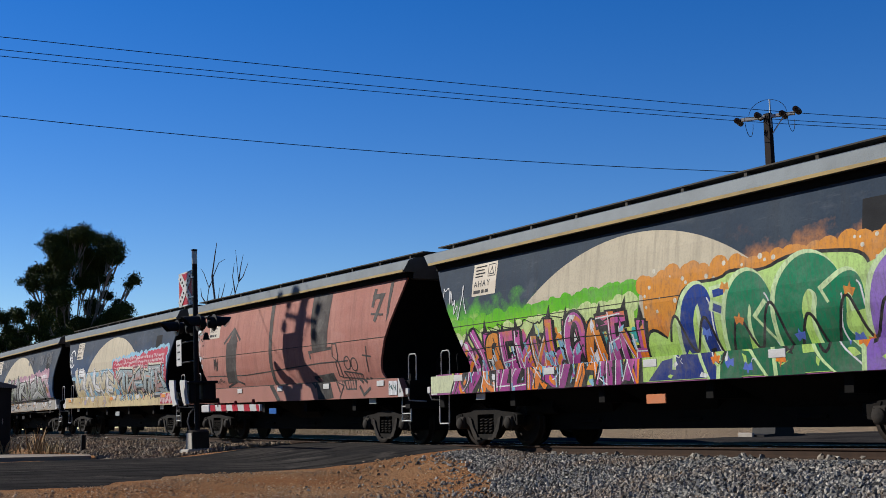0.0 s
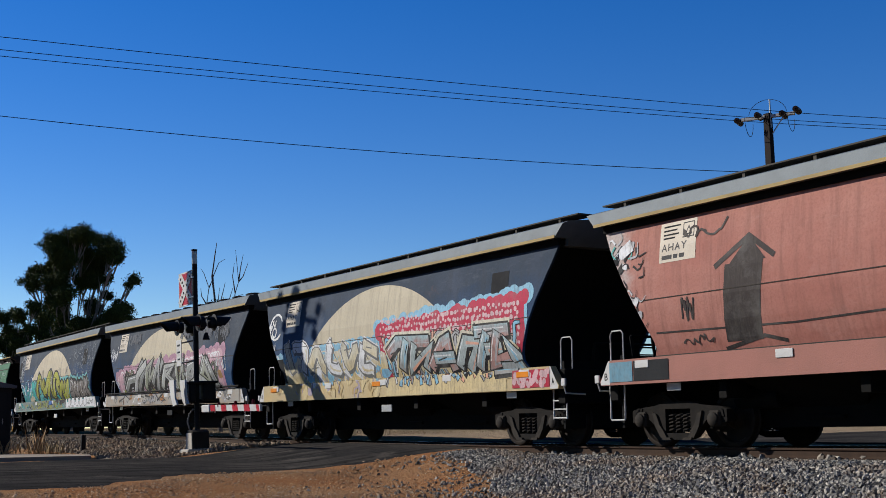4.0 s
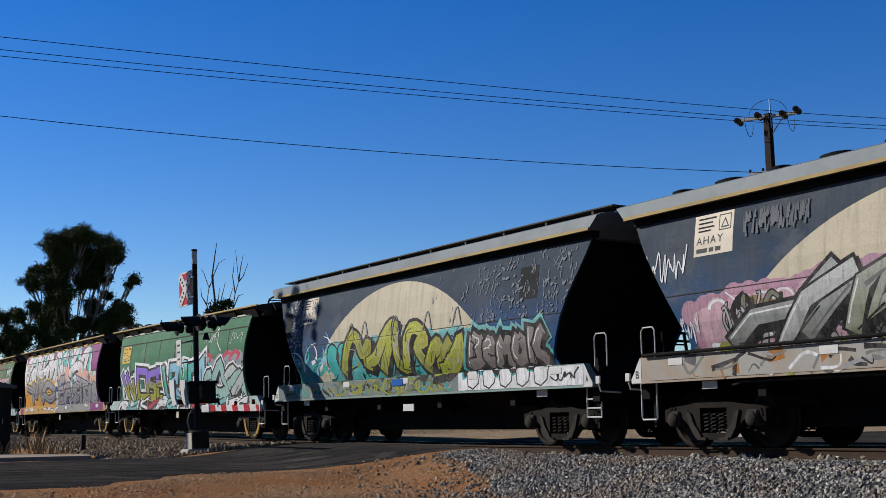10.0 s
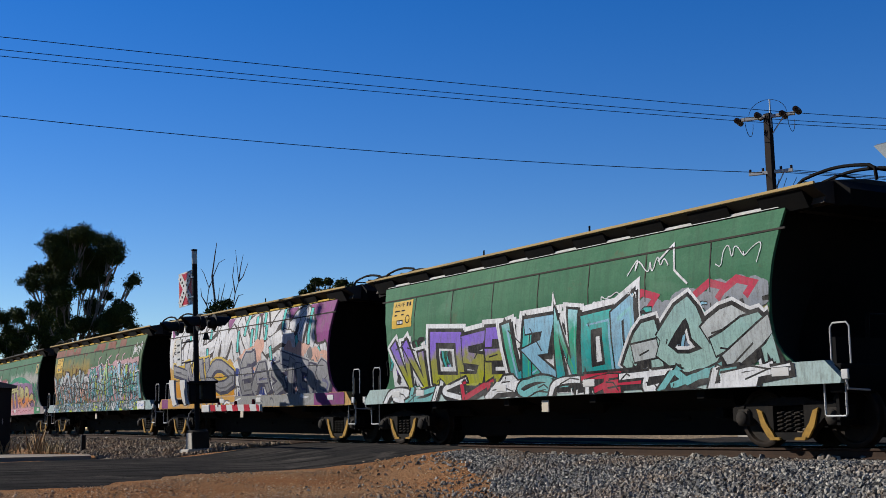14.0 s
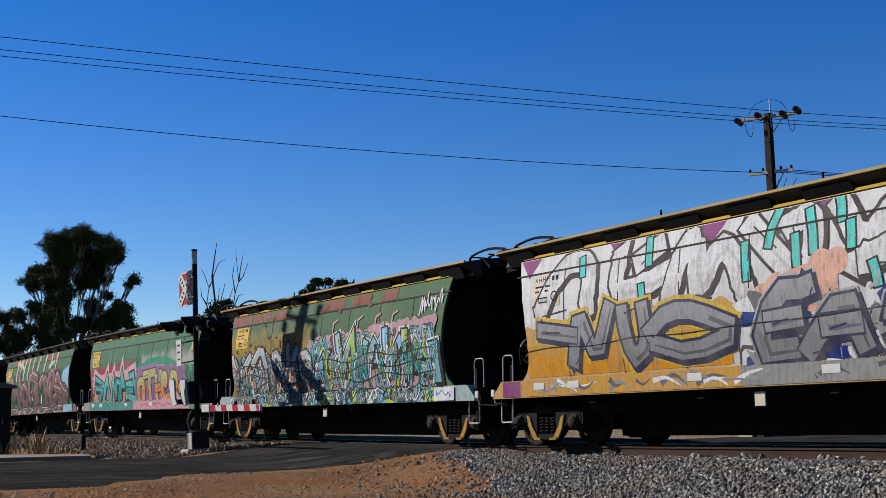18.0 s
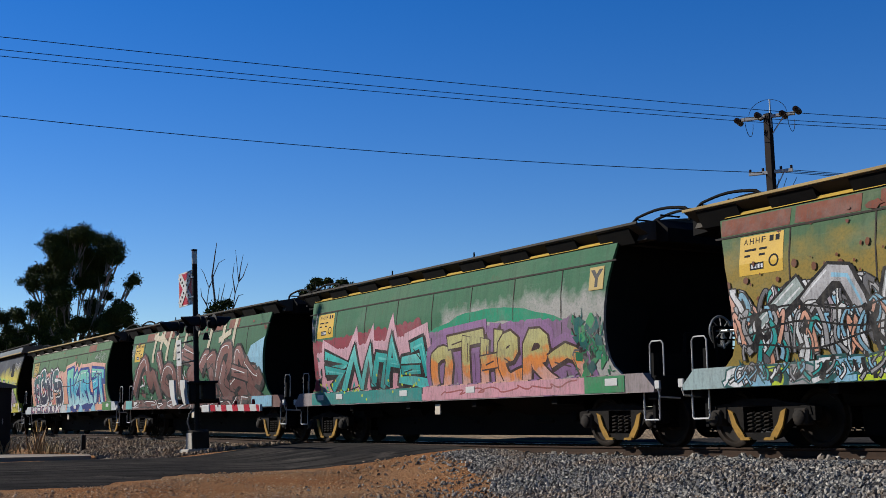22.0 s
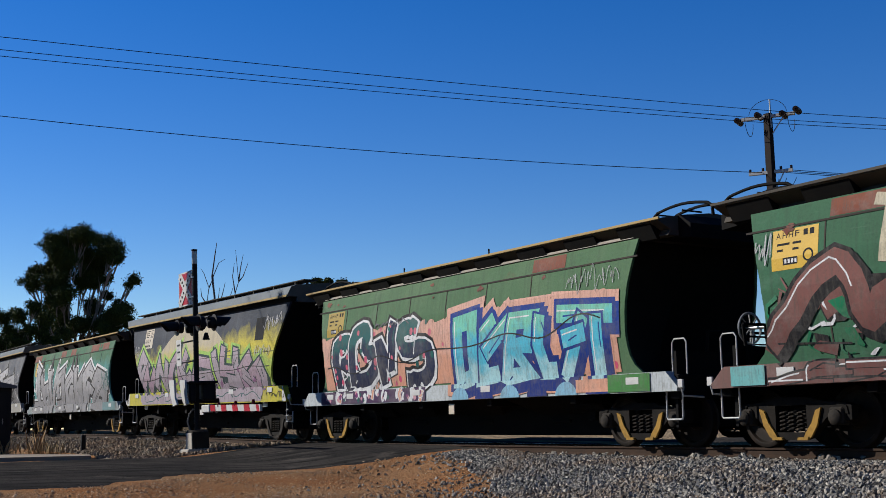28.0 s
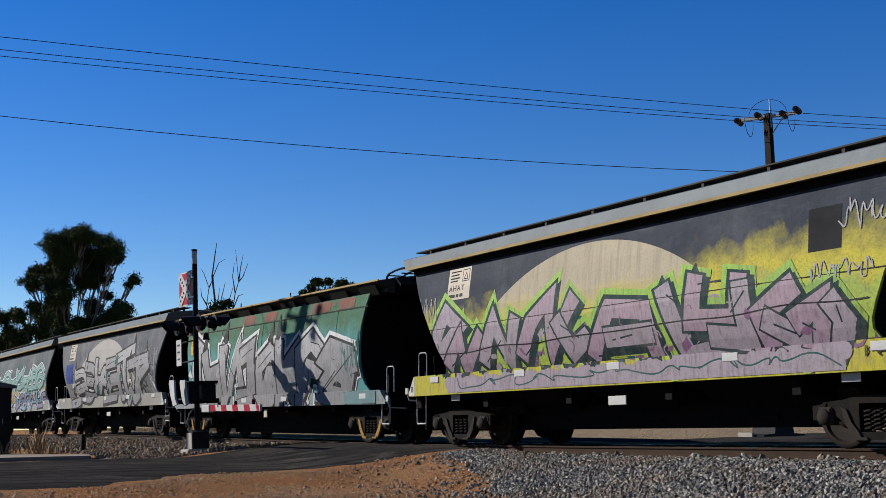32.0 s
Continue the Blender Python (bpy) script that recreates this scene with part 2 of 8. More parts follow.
def spaced(lo, hi, fine_lo, fine_hi, step):
    out = list(np.arange(fine_lo, fine_hi, step))
    d, p = step, fine_hi
    while p < hi:
        out.append(p)
        d *= 1.35
        p += d
    out.append(hi)
    d, p = step * 1.35, fine_lo - step
    while p > lo:
        out.insert(0, p)
        d *= 1.35
        p -= d
    out.insert(0, lo)
    return out


def matt(mat):
    """A dusty surface with no sheen at all."""
    for nd in mat.node_tree.nodes:
        if nd.type == "BSDF_PRINCIPLED":
            nd.inputs["Specular IOR Level"].default_value = 0.0
    return mat


n = Nodes("dirt")
co = n.coords()
a1, a2, a3 = n.noise(0.35, 5, 0.6, vec=co), n.noise(3.5, 6, 0.7, vec=co), n.noise(26, 5, 0.75, vec=co)
col = n.mix(n.ramp(a1, 0.38, 0.62), (0.44, 0.20, 0.085), (0.46, 0.27, 0.145))
col = n.mix(n.math("MULTIPLY", n.ramp(a2, 0.52, 0.74), 0.5), col, (0.24, 0.13, 0.07))
col = n.mix(n.math("MULTIPLY", n.ramp(a3, 0.54, 0.66), 0.65), col, (0.42, 0.31, 0.20))
col = n.mix(n.math("MULTIPLY", n.ramp(a3, 0.44, 0.34), 0.7), col, (0.10, 0.06, 0.04))
sep = n.t.nodes.new("ShaderNodeSeparateXYZ")
n.link(co, sep.inputs[0])
beyond = n.ramp(n.math("ADD", sep.outputs[1], n.math("MULTIPLY", a2, 3.0)), 5.0, 8.0)
col = n.mix(n.math("MULTIPLY", beyond, 0.8), col, (0.38, 0.31, 0.21))
n.bump(n.math("ADD", a3, n.noise(9, 4, 0.7, vec=co)), 1.0, 0.09)
DIRT = matt(n.done(col, 0.95))
n = Nodes("asphalt")
co = n.coords()
b1, b2, b3 = n.noise(0.5, 4, 0.6, vec=co), n.noise(6, 5, 0.7, vec=co), n.noise(150, 2, 0.7, vec=co)
col = n.mix(n.ramp(b1, 0.38, 0.62), (0.034, 0.033, 0.032), (0.070, 0.064, 0.057))
col = n.mix(n.math("MULTIPLY", n.ramp(b2, 0.55, 0.75), 0.5), col, (0.075, 0.063, 0.053))
col = n.mix(n.math("MULTIPLY", n.ramp(b3, 0.5, 0.7), 0.4), col, (0.085, 0.082, 0.078))
tracks = n.noise(1.6, 4, 0.65, stretch=(2.2, 0.12, 1), vec=co)
col = n.mix(n.math("MULTIPLY", n.ramp(tracks, 0.48, 0.62), 0.75), col, (0.022, 0.021, 0.021))
col = n.mix(n.math("MULTIPLY", n.ramp(n.noise(0.9, 5, 0.7, stretch=(1, 0.5, 1), vec=co), 0.6, 0.68), 0.5), col, (0.13, 0.115, 0.10))
crack = n.noise(2.4, 2, 0.5, vec=co)
col = n.mix(n.math("MULTIPLY", n.math("MULTIPLY", n.ramp(crack, 0.49, 0.5), n.ramp(crack, 0.51, 0.5)), 0.8), col, (0.012, 0.012, 0.012))
n.bump(b3, 0.6, 0.012)
ASPHALT = matt(n.done(col, 0.95))


def stone_mat(name, c1, c2, c3, dust=.6):
    n = Nodes(name)
    rnd = n.t.nodes.new("ShaderNodeNewGeometry").outputs["Random Per Island"]
    col = n.mix(n.ramp(rnd, 0.0, 0.55), c1, c2)
    col = n.mix(n.ramp(rnd, 0.7, 1.0), col, c3)
    d = n.noise(0.55, 3, 0.6)
    col = n.mix(n.math("MULTIPLY", n.ramp(d, 0.44, 0.62), dust), col, (0.30, 0.20, 0.12))
    g = n.noise(45, 4, 0.7)
    col = n.mix(n.math("MULTIPLY", n.ramp(g, 0.45, 0.7), 0.35), col, (0.12, 0.10, 0.085))
    n.bump(g, 0.35, 0.01)
    return n.done(col, 0.9)


STONE = stone_mat("ballast_stone", (0.04, 0.037, 0.032), (0.25, 0.24, 0.215), (0.60, 0.55, 0.46), .45)
STONE_W = stone_mat("ballast_dusty", (0.05, 0.038, 0.026), (0.25, 0.20, 0.14), (0.50, 0.40, 0.28), .8)
GRAVEL = stone_mat("loose_gravel", (0.38, 0.19, 0.085), (0.54, 0.31, 0.15), (0.66, 0.50, 0.33))

g = Geo()
xs, ys = spaced(-2500, 2500, -60, 4, 0.55), spaced(-2500, 2500, -15, 8, 0.35)
g.v = [(x, y, ground_z(x, y) + 0.025 * noise.noise((x * 0.7, y * 0.7, 0))) for y in ys for x in xs]
w = len(xs)
g.f = [(j * w + i, j * w + i + 1, (j + 1) * w + i + 1, (j + 1) * w + i) for j in range(len(ys) - 1) for i in range(w - 1)]
g.m = [0] * len(g.f)
tagged(part("ground", g, DIRT, smooth=60), "dry reddish-brown dirt beside the railway line", "ground", kind="structure")

g = Geo()
rows = [*np.arange(-60, -10, 2.0), *np.arange(-10, 3, 0.25), *np.arange(3, 60, 3.0)]
for y in rows:
    w0 = 0.18 * noise.noise((3.1, y * 0.9, 0)) - 0.5 * smooth01(-6, -12, y)
    w1 = 0.28 * noise.noise((9.1, y * 1.1, 0)) + 0.2 * noise.noise((1.0, y * 3.3, 0))
    e0, e1 = ROAD_L + w0, road_r(y) + w1
    for k in range(7):
        x = e0 + (e1 - e0) * k / 6
        z = road_z(y) + lean(x, y) + 0.035 * (1 - (abs(k - 3) / 3) ** 2)
        g.v.append((x, y, z - (0.10 if k in (0, 6) else 0)))
g.f = [(j * 7 + i, j * 7 + i + 1, (j + 1) * 7 + i + 1, (j + 1) * 7 + i) for j in range(len(rows) - 1) for i in range(6)]
g.m = [0] * len(g.f)
tagged(part("road", g, ASPHALT, smooth=60), "worn dark asphalt road over the level crossing", "road", kind="structure")


def stones(count, place, size, seed, name, mat, label, flat=1.0, heap=0.9):
    """Loose stones, each a small rough wedge of its own, in one mesh."""
    rng = np.random.default_rng(seed)
    base = np.array([(1, 0, -.3), (.2, 1, -.3), (-1, .3, -.3), (-.3, -1, -.3), (.5, .3, .62), (-.4, .35, .7), (-.1, -.5, .6)])
    tri = [(0, 1, 4), (1, 5, 4), (1, 2, 5), (2, 6, 5), (2, 3, 6), (3, 0, 6), (0, 4, 6), (4, 5, 6)]
    vs, fs = [], []
    k = 0
    for _ in range(count):
        x, y, z, s = place(rng)
        if z is None:
            continue
        r = size * s * (0.6 + 0.9 * rng.random())
        an = rng.random() * 6.283
        ca, sa = math.cos(an), math.sin(an)
        b = base * (1 + 0.5 * (rng.random((7, 3)) - 0.5)) * r
        px, py = b[:, 0] * ca - b[:, 1] * sa, b[:, 0] * sa + b[:, 1] * ca
        tl = rng.normal(0, 0.35, 2)
        pz = flat * (b[:, 2] + tl[0] * px + tl[1] * py)
        vs.append(np.stack([px + x, py + y, pz + z + r * (0.15 + heap * (rng.random() - .35))], 1))
        fs += [(i + k, j + k, m + k) for i, j, m in tri]
        k += 7
    me = bpy.data.meshes.new(name)
    me.from_pydata(np.concatenate(vs).tolist(), [], fs)
    me.materials.append(mat)
    ob = new(name, me)
    return tagged(ob, label, "gravel", kind="stuff")


def on_road(x):
    return ROAD_L - 0.6 < x < ROAD_R + 0.25


def near_bed(rng):
    x = -21.0 + 17 * rng.random()
    y = -1.05 - 6.6 * rng.random() ** 1.15
    reach = -2.6 - 2.6 * smooth01(-20.5, -13.5, x) - 0.5 * noise.noise((x * 0.8, 2.0, 0))
    if y < reach and rng.random() > 0.10 * math.exp((y - reach) / 0.7):
        return 0, 0, None, 0
    return x, y, ground_z(x, y), 1.0


def west_bed(rng):
    x = -30.7 - 62 * rng.random() ** 1.35
    y = -1.05 - (3.1 + 1.6 * smooth01(-40, -31, x)) * rng.random()
    return x, y, ground_z(x, y), 1.25


def middle_bed(rng):
    x = -95 + 92 * rng.random()
    if on_road(x):
        return 0, 0, None, 0
    y = -1.1 + 3.6 * rng.random()
    return x, y, -0.20 + rise(x), 1.35


def scatter(rng):
    x, y = -22.1 + 16 * rng.random(), -14.5 + 12 * rng.random()
    if y < .94 * x + 4.2:
        return 0, 0, None, 0
    if x < road_r(y) - 1.1 * rng.random() ** 2:
        return 0, 0, None, 0
    return x, y, ground_z(x, y), 0.5 + 1.3 * rng.random() ** 5


stones(105000, near_bed, 0.0285, 1, "ballast", STONE, "grey crushed-stone ballast on the shoulder of the track")
stones(30000, west_bed, 0.036, 2, "ballast", STONE_W, "grey crushed-stone ballast beyond the road")
stones(12000, middle_bed, 0.042, 3, "ballast", STONE, "grey crushed-stone ballast between the rails")
stones(70000, scatter, 0.0155, 4, "gravel", GRAVEL, "loose brown gravel scattered over the dirt", 0.5, 0.2)

# track: two rails on sleepers
track = thing("railway_track", "single railway track with rusty rails on timber sleepers", "railway track", kind="structure")
RAIL = [(-.07, -.16), (.07, -.16), (.07, -.145), (.012, -.12), (.012, -.045), (.036, -.03), (.036, -.004), (.03, 0), (-.03, 0), (-.036, -.004), (-.036, -.03), (-.012, -.045), (-.012, -.12), (-.07, -.145)]
for y in (-0.755, 0.755):
    g, n_ = Geo(), len(RAIL)
    xs = [-400, *np.arange(-60, -15, 3.0), 300]
    g.v = [(x, y + a, b + rise(x)) for x in xs for a, b in RAIL]
    g.f = [(i * n_ + k, i * n_ + (k + 1) % n_, (i + 1) * n_ + (k + 1) % n_, (i + 1) * n_ + k) for i in range(len(xs) - 1) for k in range(n_)]
    g.m = [1 if k == 7 else 0 for i in range(len(xs) - 1) for k in range(n_)]
    part("rail", g, [RAIL_SIDE, RAIL_TOP], track, smooth=0)
sleeper = Geo().box((-.115, -1.25, -.29), (.115, 1.25, -.165), 0, 0.012).mesh("sleeper", SLEEPER)
for i in range(170):
    x = -105 + 0.62 * i
    if not on_road(x):
        ob = part("sleeper", sleeper, None, track)
        ob.location = (x, 0.03 * noise.noise((x, 0, 0)), rise(x))

# ---------------------------------------------------------------- grain hopper wagons
def lerp_table(tab, z):
    for (z0, a), (z1, b) in zip(tab, tab[1:]):
        if z <= z1:
            return a + (b - a) * max(0.0, (z - z0) / (z1 - z0))
    return tab[-1][1]


# half width and half length of the body by height, for the two classes
PROF = {"A": [(1.50, 1.37), (1.7, 1.45), (2.0, 1.53), (2.4, 1.58), (2.8, 1.575), (3.3, 1.52), (3.78, 1.44)],
        "B": [(1.26, 1.46), (1.5, 1.50), (1.9, 1.56), (2.35, 1.59), (2.8, 1.58), (3.27, 1.51), (3.58, 1.44)]}
ENDX = {"A": [(1.50, 5.66), (1.62, 5.55), (1.8, 5.58), (2.4, 5.91), (2.9, 6.24), (3.4, 6.57), (3.78, 6.77)],
        "B": [(1.26, 6.14), (1.4, 5.96), (1.62, 5.84), (2.0, 5.82), (2.5, 5.87), (3.0, 5.97), (3.58, 6.12)]}
SILL = {"A": (1.07, 1.50, 1.60), "B": (0.93, 1.26, 1.54)}
RUN = 14.9


def surf(kind, z):
    """Half width of the outer face at a height, the side sill included."""
    lo, hi, y = SILL[kind]
    return y if z < hi + 0.004 else lerp_table(PROF[kind], z)


def levels(kind, n=15):
    z0, z1 = PROF[kind][0][0], PROF[kind][-1][0]
    return sorted({round(z0 + (z1 - z0) * i / n, 4) for i in range(n + 1)} | {p[0] for p in PROF[kind]})


def side_geo(kind, sign):
    g, zs, cols = Geo(), levels(kind), 16
    for z in zs:
        e, y = lerp_table(ENDX[kind], z), lerp_table(PROF[kind], z)
        g.v += [(-e + 2 * e * i / cols, sign * y, z) for i in range(cols + 1)]
        g.v += [(-e + 2 * e * i / cols, sign * (y - 0.05), z) for i in range(cols + 1)]
    w, tot = cols + 1, 2 * (cols + 1)
    for j in range(len(zs) - 1):
        for i in range(cols):
            a = j * tot + i
            g.f += [(a, a + 1, a + tot + 1, a + tot), (a + w, a + w + tot, a + w + tot + 1, a + w + 1)]
        for i in (0, cols):
            a = j * tot + i
            g.f.append((a, a + tot, a + tot + w, a + w))
    for j in (0, len(zs) - 1):
        g.f += [(j * tot + i, j * tot + w + i, j * tot + w + i + 1, j * tot + i + 1) for i in range(cols)]
    g.m = [0] * len(g.f)
    return g


def end_geo(kind, sign):
    """The sloping end sheet between the two sides, set back towards the bottom."""
    g, zs = Geo(), levels(kind)
    for z in zs:
        e = lerp_table(ENDX[kind], z) - 0.03
        y = lerp_table(PROF[kind], z) - 0.052
        back = 0.9 * (1 - (z - zs[0]) / (zs[-1] - zs[0])) if kind == "B" else 0.35 * (1 - (z - zs[0]) / (zs[-1] - zs[0]))
        g.v += [(sign * e, -y, z), (sign * (e - 0.08), -y + 0.12, z), (sign * (e - 0.12 - back), 0, z), (sign * (e - 0.08), y - 0.12, z), (sign * e, y, z)]
    g.f = [(j * 5 + i, j * 5 + i + 1, (j + 1) * 5 + i + 1, (j + 1) * 5 + i) for j in range(len(zs) - 1) for i in range(4)]
    g.m = [0] * len(g.f)
    return g


def arc_pts(c, r, a0, a1, n, plane="xz"):
    out = []
    for i in range(n + 1):
        a = radians(a0 + (a1 - a0) * i / n)
        u, v = r * math.cos(a), r * math.sin(a)
        out.append((c[0] + u, c[1], c[2] + v) if plane == "xz" else (c[0], c[1] + u, c[2] + v))
    return out


def wheel_mesh():
    g = Geo().tube([(0, -0.95, 0), (0, 0.95, 0)], 0.075, 12)
    for s in (-1, 1):
        y = s * 0.755
        g.disc((0, y, 0), [(s * -0.075, 0.10), (s * -0.07, 0.36), (s * -0.065, 0.485), (s * -0.045, 0.49), (s * -0.03, 0.462), (s * 0.055, 0.455), (s * 0.062, 0.445), (s * 0.06, 0.385), (s * 0.02, 0.36), (s * 0.015, 0.17), (s * 0.06, 0.15), (s * 0.09, 0.11)], 0, 28)
        for k in range(4):
            a = k * math.pi / 2 + 0.4
            g.box((0.25 * math.cos(a) - .03, y + s * .014 - .01, 0.25 * math.sin(a) - .03), (0.25 * math.cos(a) + .03, y + s * .014 + .01, 0.25 * math.sin(a) + .03))
    return g.mesh("wheelset", TREAD, 40)


def bogie_meshes(color):
    """Cast side frame, spring nest, axle box and bolster of a three-piece bogie."""
    frame_ = [(-1.13, .62), (-1.02, .66), (-.55, .70), (-.30, .76), (.30, .76), (.55, .70), (1.02, .66), (1.13, .62), (1.13, .42), (1.0, .40), (.98, .50), (.78, .50), (.66, .44), (.36, .17), (.22, .13), (-.22, .13), (-.36, .17), (-.66, .44), (-.78, .50), (-.98, .50), (-1.0, .40), (-1.13, .42)]
    hole = [(-.30, .64), (.30, .64), (.30, .24), (-.30, .24)]
    g = Geo()
    y0, y1 = -0.075, 0.075
    bm = bmesh.new()
    vs = [bm.verts.new((x, y0, z)) for x, z in frame_]
    hs = [bm.verts.new((x, y0, z)) for x, z in hole]
    es = [bm.edges.new((vs[i], vs[(i + 1) % len(vs)])) for i in range(len(vs))] + [bm.edges.new((hs[i], hs[(i + 1) % 4])) for i in range(4)]
    fill = bmesh.ops.triangle_fill(bm, use_beauty=True, use_dissolve=False, edges=es)
    faces = [f for f in fill["geom"] if isinstance(f, bmesh.types.BMFace)]
    ext = bmesh.ops.extrude_face_region(bm, geom=faces)
    bmesh.ops.translate(bm, vec=(0, y1 - y0, 0), verts=[v for v in ext["geom"] if isinstance(v, bmesh.types.BMVert)])
    g.bm(bm)
    for s in (-1, 1):
        g.prism([(s * .50, .56), (s * .60, .60), (s * .52, .34), (s * .40, .17), (s * .30, .13), (s * .24, .13), (s * .30, .24), (s * .42, .38)], "y", -0.11, -0.07, 1)
        g.prism([(s * .36, .175), (s * .16, .165), (s * .14, .125), (s * .34, .125)], "y", -0.125, -0.07, 1)
        g.prism([(s * .86, .66), (s * 1.05, .62), (s * 1.08, .50), (s * .92, .52)], "y", -0.09, -0.07, 0)
    side = g.mesh("side_frame", [FRAME_SHADED, color], 30)
    s = Geo()
    for x in (-0.17, 0.0, 0.17):
        pts = [(x + 0.062 * math.cos(k * 0.9), 0.062 * math.sin(k * 0.9) - 0.02, 0.25 + 0.0085 * k) for k in range(36)]
        s.tube(pts, 0.017, 5)
    spring = s.mesh("spring_nest", GRIME, 40)
    ab = Geo().box((-.13, -.13, .34), (.13, .06, .60), 0, .03)
    ab.disc((0, -.14, .46), [(0.03, .11), (-.02, .11), (-.04, .085), (-.05, .03)], 0, 14)
    axle = ab.mesh("axle_box", GRIME, 30)
    b = Geo().box((-.20, -1.02, .42), (.20, 1.02, .66), 0, .03)
    bolster = b.mesh("bolster", BLACK, 30)
    br = Geo()
    for sx in (-1, 1):
        br.box((sx * .40 - .05, -.86, .30), (sx * .40 + .05, .86, .42), 0, .01)
    brake = br.mesh("brake_beam", BLACK, 30)
    return side, spring, axle, bolster, brake


WHEELSET = wheel_mesh()
BOGIE = {"A": bogie_meshes(GRIME), "B": bogie_meshes(YELLOW)}
BOGIE_X, HALF_BASE = {"A": 5.35, "B": 5.75}, 0.88
SPIN = []          # every wheelset, turned in motions()


def add_bogie(wagon, kind, x):
    side, spring, axle, bolster, brake = BOGIE[kind]
    bo = part("bogie", bolster, None, wagon)
    bo.location = (x, 0, 0)
    for y in (-1.14, 1.14):
        f = part("side_frame", side, None, bo)
        f.location, f.scale = (0, y, 0), (1, 1 if y < 0 else -1, 1)
        part("spring_nest", spring, None, bo).location = (0, y, 0)
        for s in (-1, 1):
            a = part("axle_box", axle, None, bo)
            a.location, a.scale = (s * HALF_BASE, y, 0), (1, 1 if y < 0 else -1, 1)
    part("brake_beam", brake, None, bo)
    for s in (-1, 1):
        w = part("wheelset", WHEELSET, None, bo, "rusty steel wheelset")
        w.location = (s * HALF_BASE, 0, 0.46)
        SPIN.append(w)


COMMON = {}


BOT = {"A": .31, "B": .19}


def common(kind):
    """The meshes that all wagons of one class share."""
    if kind in COMMON:
        return COMMON[kind]
    m = {}
    lo, hi, yo = SILL[kind]
    sl = {"A": 6.87, "B": 7.05}[kind]
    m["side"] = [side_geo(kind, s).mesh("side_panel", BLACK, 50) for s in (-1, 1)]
    # end sheets take the near-black: their shade is put into the colour
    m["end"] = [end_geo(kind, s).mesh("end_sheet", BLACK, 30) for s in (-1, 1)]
    sills = []
    for s in (-1, 1):
        ol = [(-sl + .02, lo), (-sl, lo + .07), (-sl + .28, hi), (sl - .28, hi), (sl, lo + .07), (sl - .02, lo)]
        sills.append(Geo().prism(ol, "y", s * yo, s * (yo - 0.16)).mesh("side_sill", BLACK))
    m["sill"] = sills
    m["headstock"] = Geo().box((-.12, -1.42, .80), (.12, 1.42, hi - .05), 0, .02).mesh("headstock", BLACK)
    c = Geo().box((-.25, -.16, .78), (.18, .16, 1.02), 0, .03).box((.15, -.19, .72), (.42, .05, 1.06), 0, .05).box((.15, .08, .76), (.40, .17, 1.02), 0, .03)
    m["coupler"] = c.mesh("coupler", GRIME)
    # added black board that stops light showing through below the couplers
    m["blocker"] = Geo().box((-.03, -1.3, .34), (.03, 1.3, 1.6)).mesh("gap_blocker", BLACK)
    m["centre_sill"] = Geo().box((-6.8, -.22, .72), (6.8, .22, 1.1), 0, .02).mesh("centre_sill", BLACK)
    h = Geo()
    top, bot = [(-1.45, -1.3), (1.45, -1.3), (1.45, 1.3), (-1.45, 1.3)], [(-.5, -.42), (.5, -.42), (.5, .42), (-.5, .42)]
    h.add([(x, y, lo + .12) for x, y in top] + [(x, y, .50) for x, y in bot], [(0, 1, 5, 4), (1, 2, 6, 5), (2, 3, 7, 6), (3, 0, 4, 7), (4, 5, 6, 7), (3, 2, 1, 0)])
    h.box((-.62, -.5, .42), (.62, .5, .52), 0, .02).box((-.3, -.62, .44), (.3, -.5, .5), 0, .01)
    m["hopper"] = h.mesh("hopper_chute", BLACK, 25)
    # added black block that hides bright sky and ground beneath the wagon
    m["dark_block"] = Geo().prism([(-.62, lo + .05), (.62, lo + .05), (.55, BOT[kind]), (-.55, BOT[kind])], "x", -4.3, 4.3).mesh("underframe_blocker", BLACK)
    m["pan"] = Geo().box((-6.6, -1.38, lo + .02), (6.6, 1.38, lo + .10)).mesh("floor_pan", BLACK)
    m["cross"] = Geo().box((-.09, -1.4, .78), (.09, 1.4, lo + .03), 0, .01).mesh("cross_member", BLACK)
    st = Geo().tube([(-.19, 0, lo + .1), (-.19, 0, .50), (-.17, 0, .47), (.17, 0, .47), (.19, 0, .50), (.19, 0, lo + .1)], .016, 6)
    m["step"] = st.mesh("step", WHITE, 40)
    ld = Geo()
    for x in (-.2, .2):
        ld.tube([(x, 0, lo), (x, 0, .52)], .016, 6)
    for z in (.54, .70, .86):
        ld.tube([(-.2, 0, z), (.2, 0, z)], .014, 6)
    m["ladder"] = ld.mesh("ladder_step", WHITE, 40)
    hr = Geo().tube([(-.17, 0, hi - .05), (-.17, 0, hi + .48), (-.12, 0, hi + .54), (.12, 0, hi + .54), (.17, 0, hi + .48), (.17, 0, hi - .05)], .013, 6)
    m["handrail"] = hr.mesh("handrail", WHITE, 40)
    m["cyl"] = Geo().tube([(-.45, 0, 0), (-.4, 0, 0), (.4, 0, 0), (.45, 0, 0)], .17, 14).tube([(.45, 0, 0), (.8, 0, 0)], .03, 8).mesh("brake_cylinder", BLACK, 40)
    m["tag"] = Geo().box((-.17, -.012, -.065), (.17, 0, .065), 0, .006).mesh("reflector", WHITE)
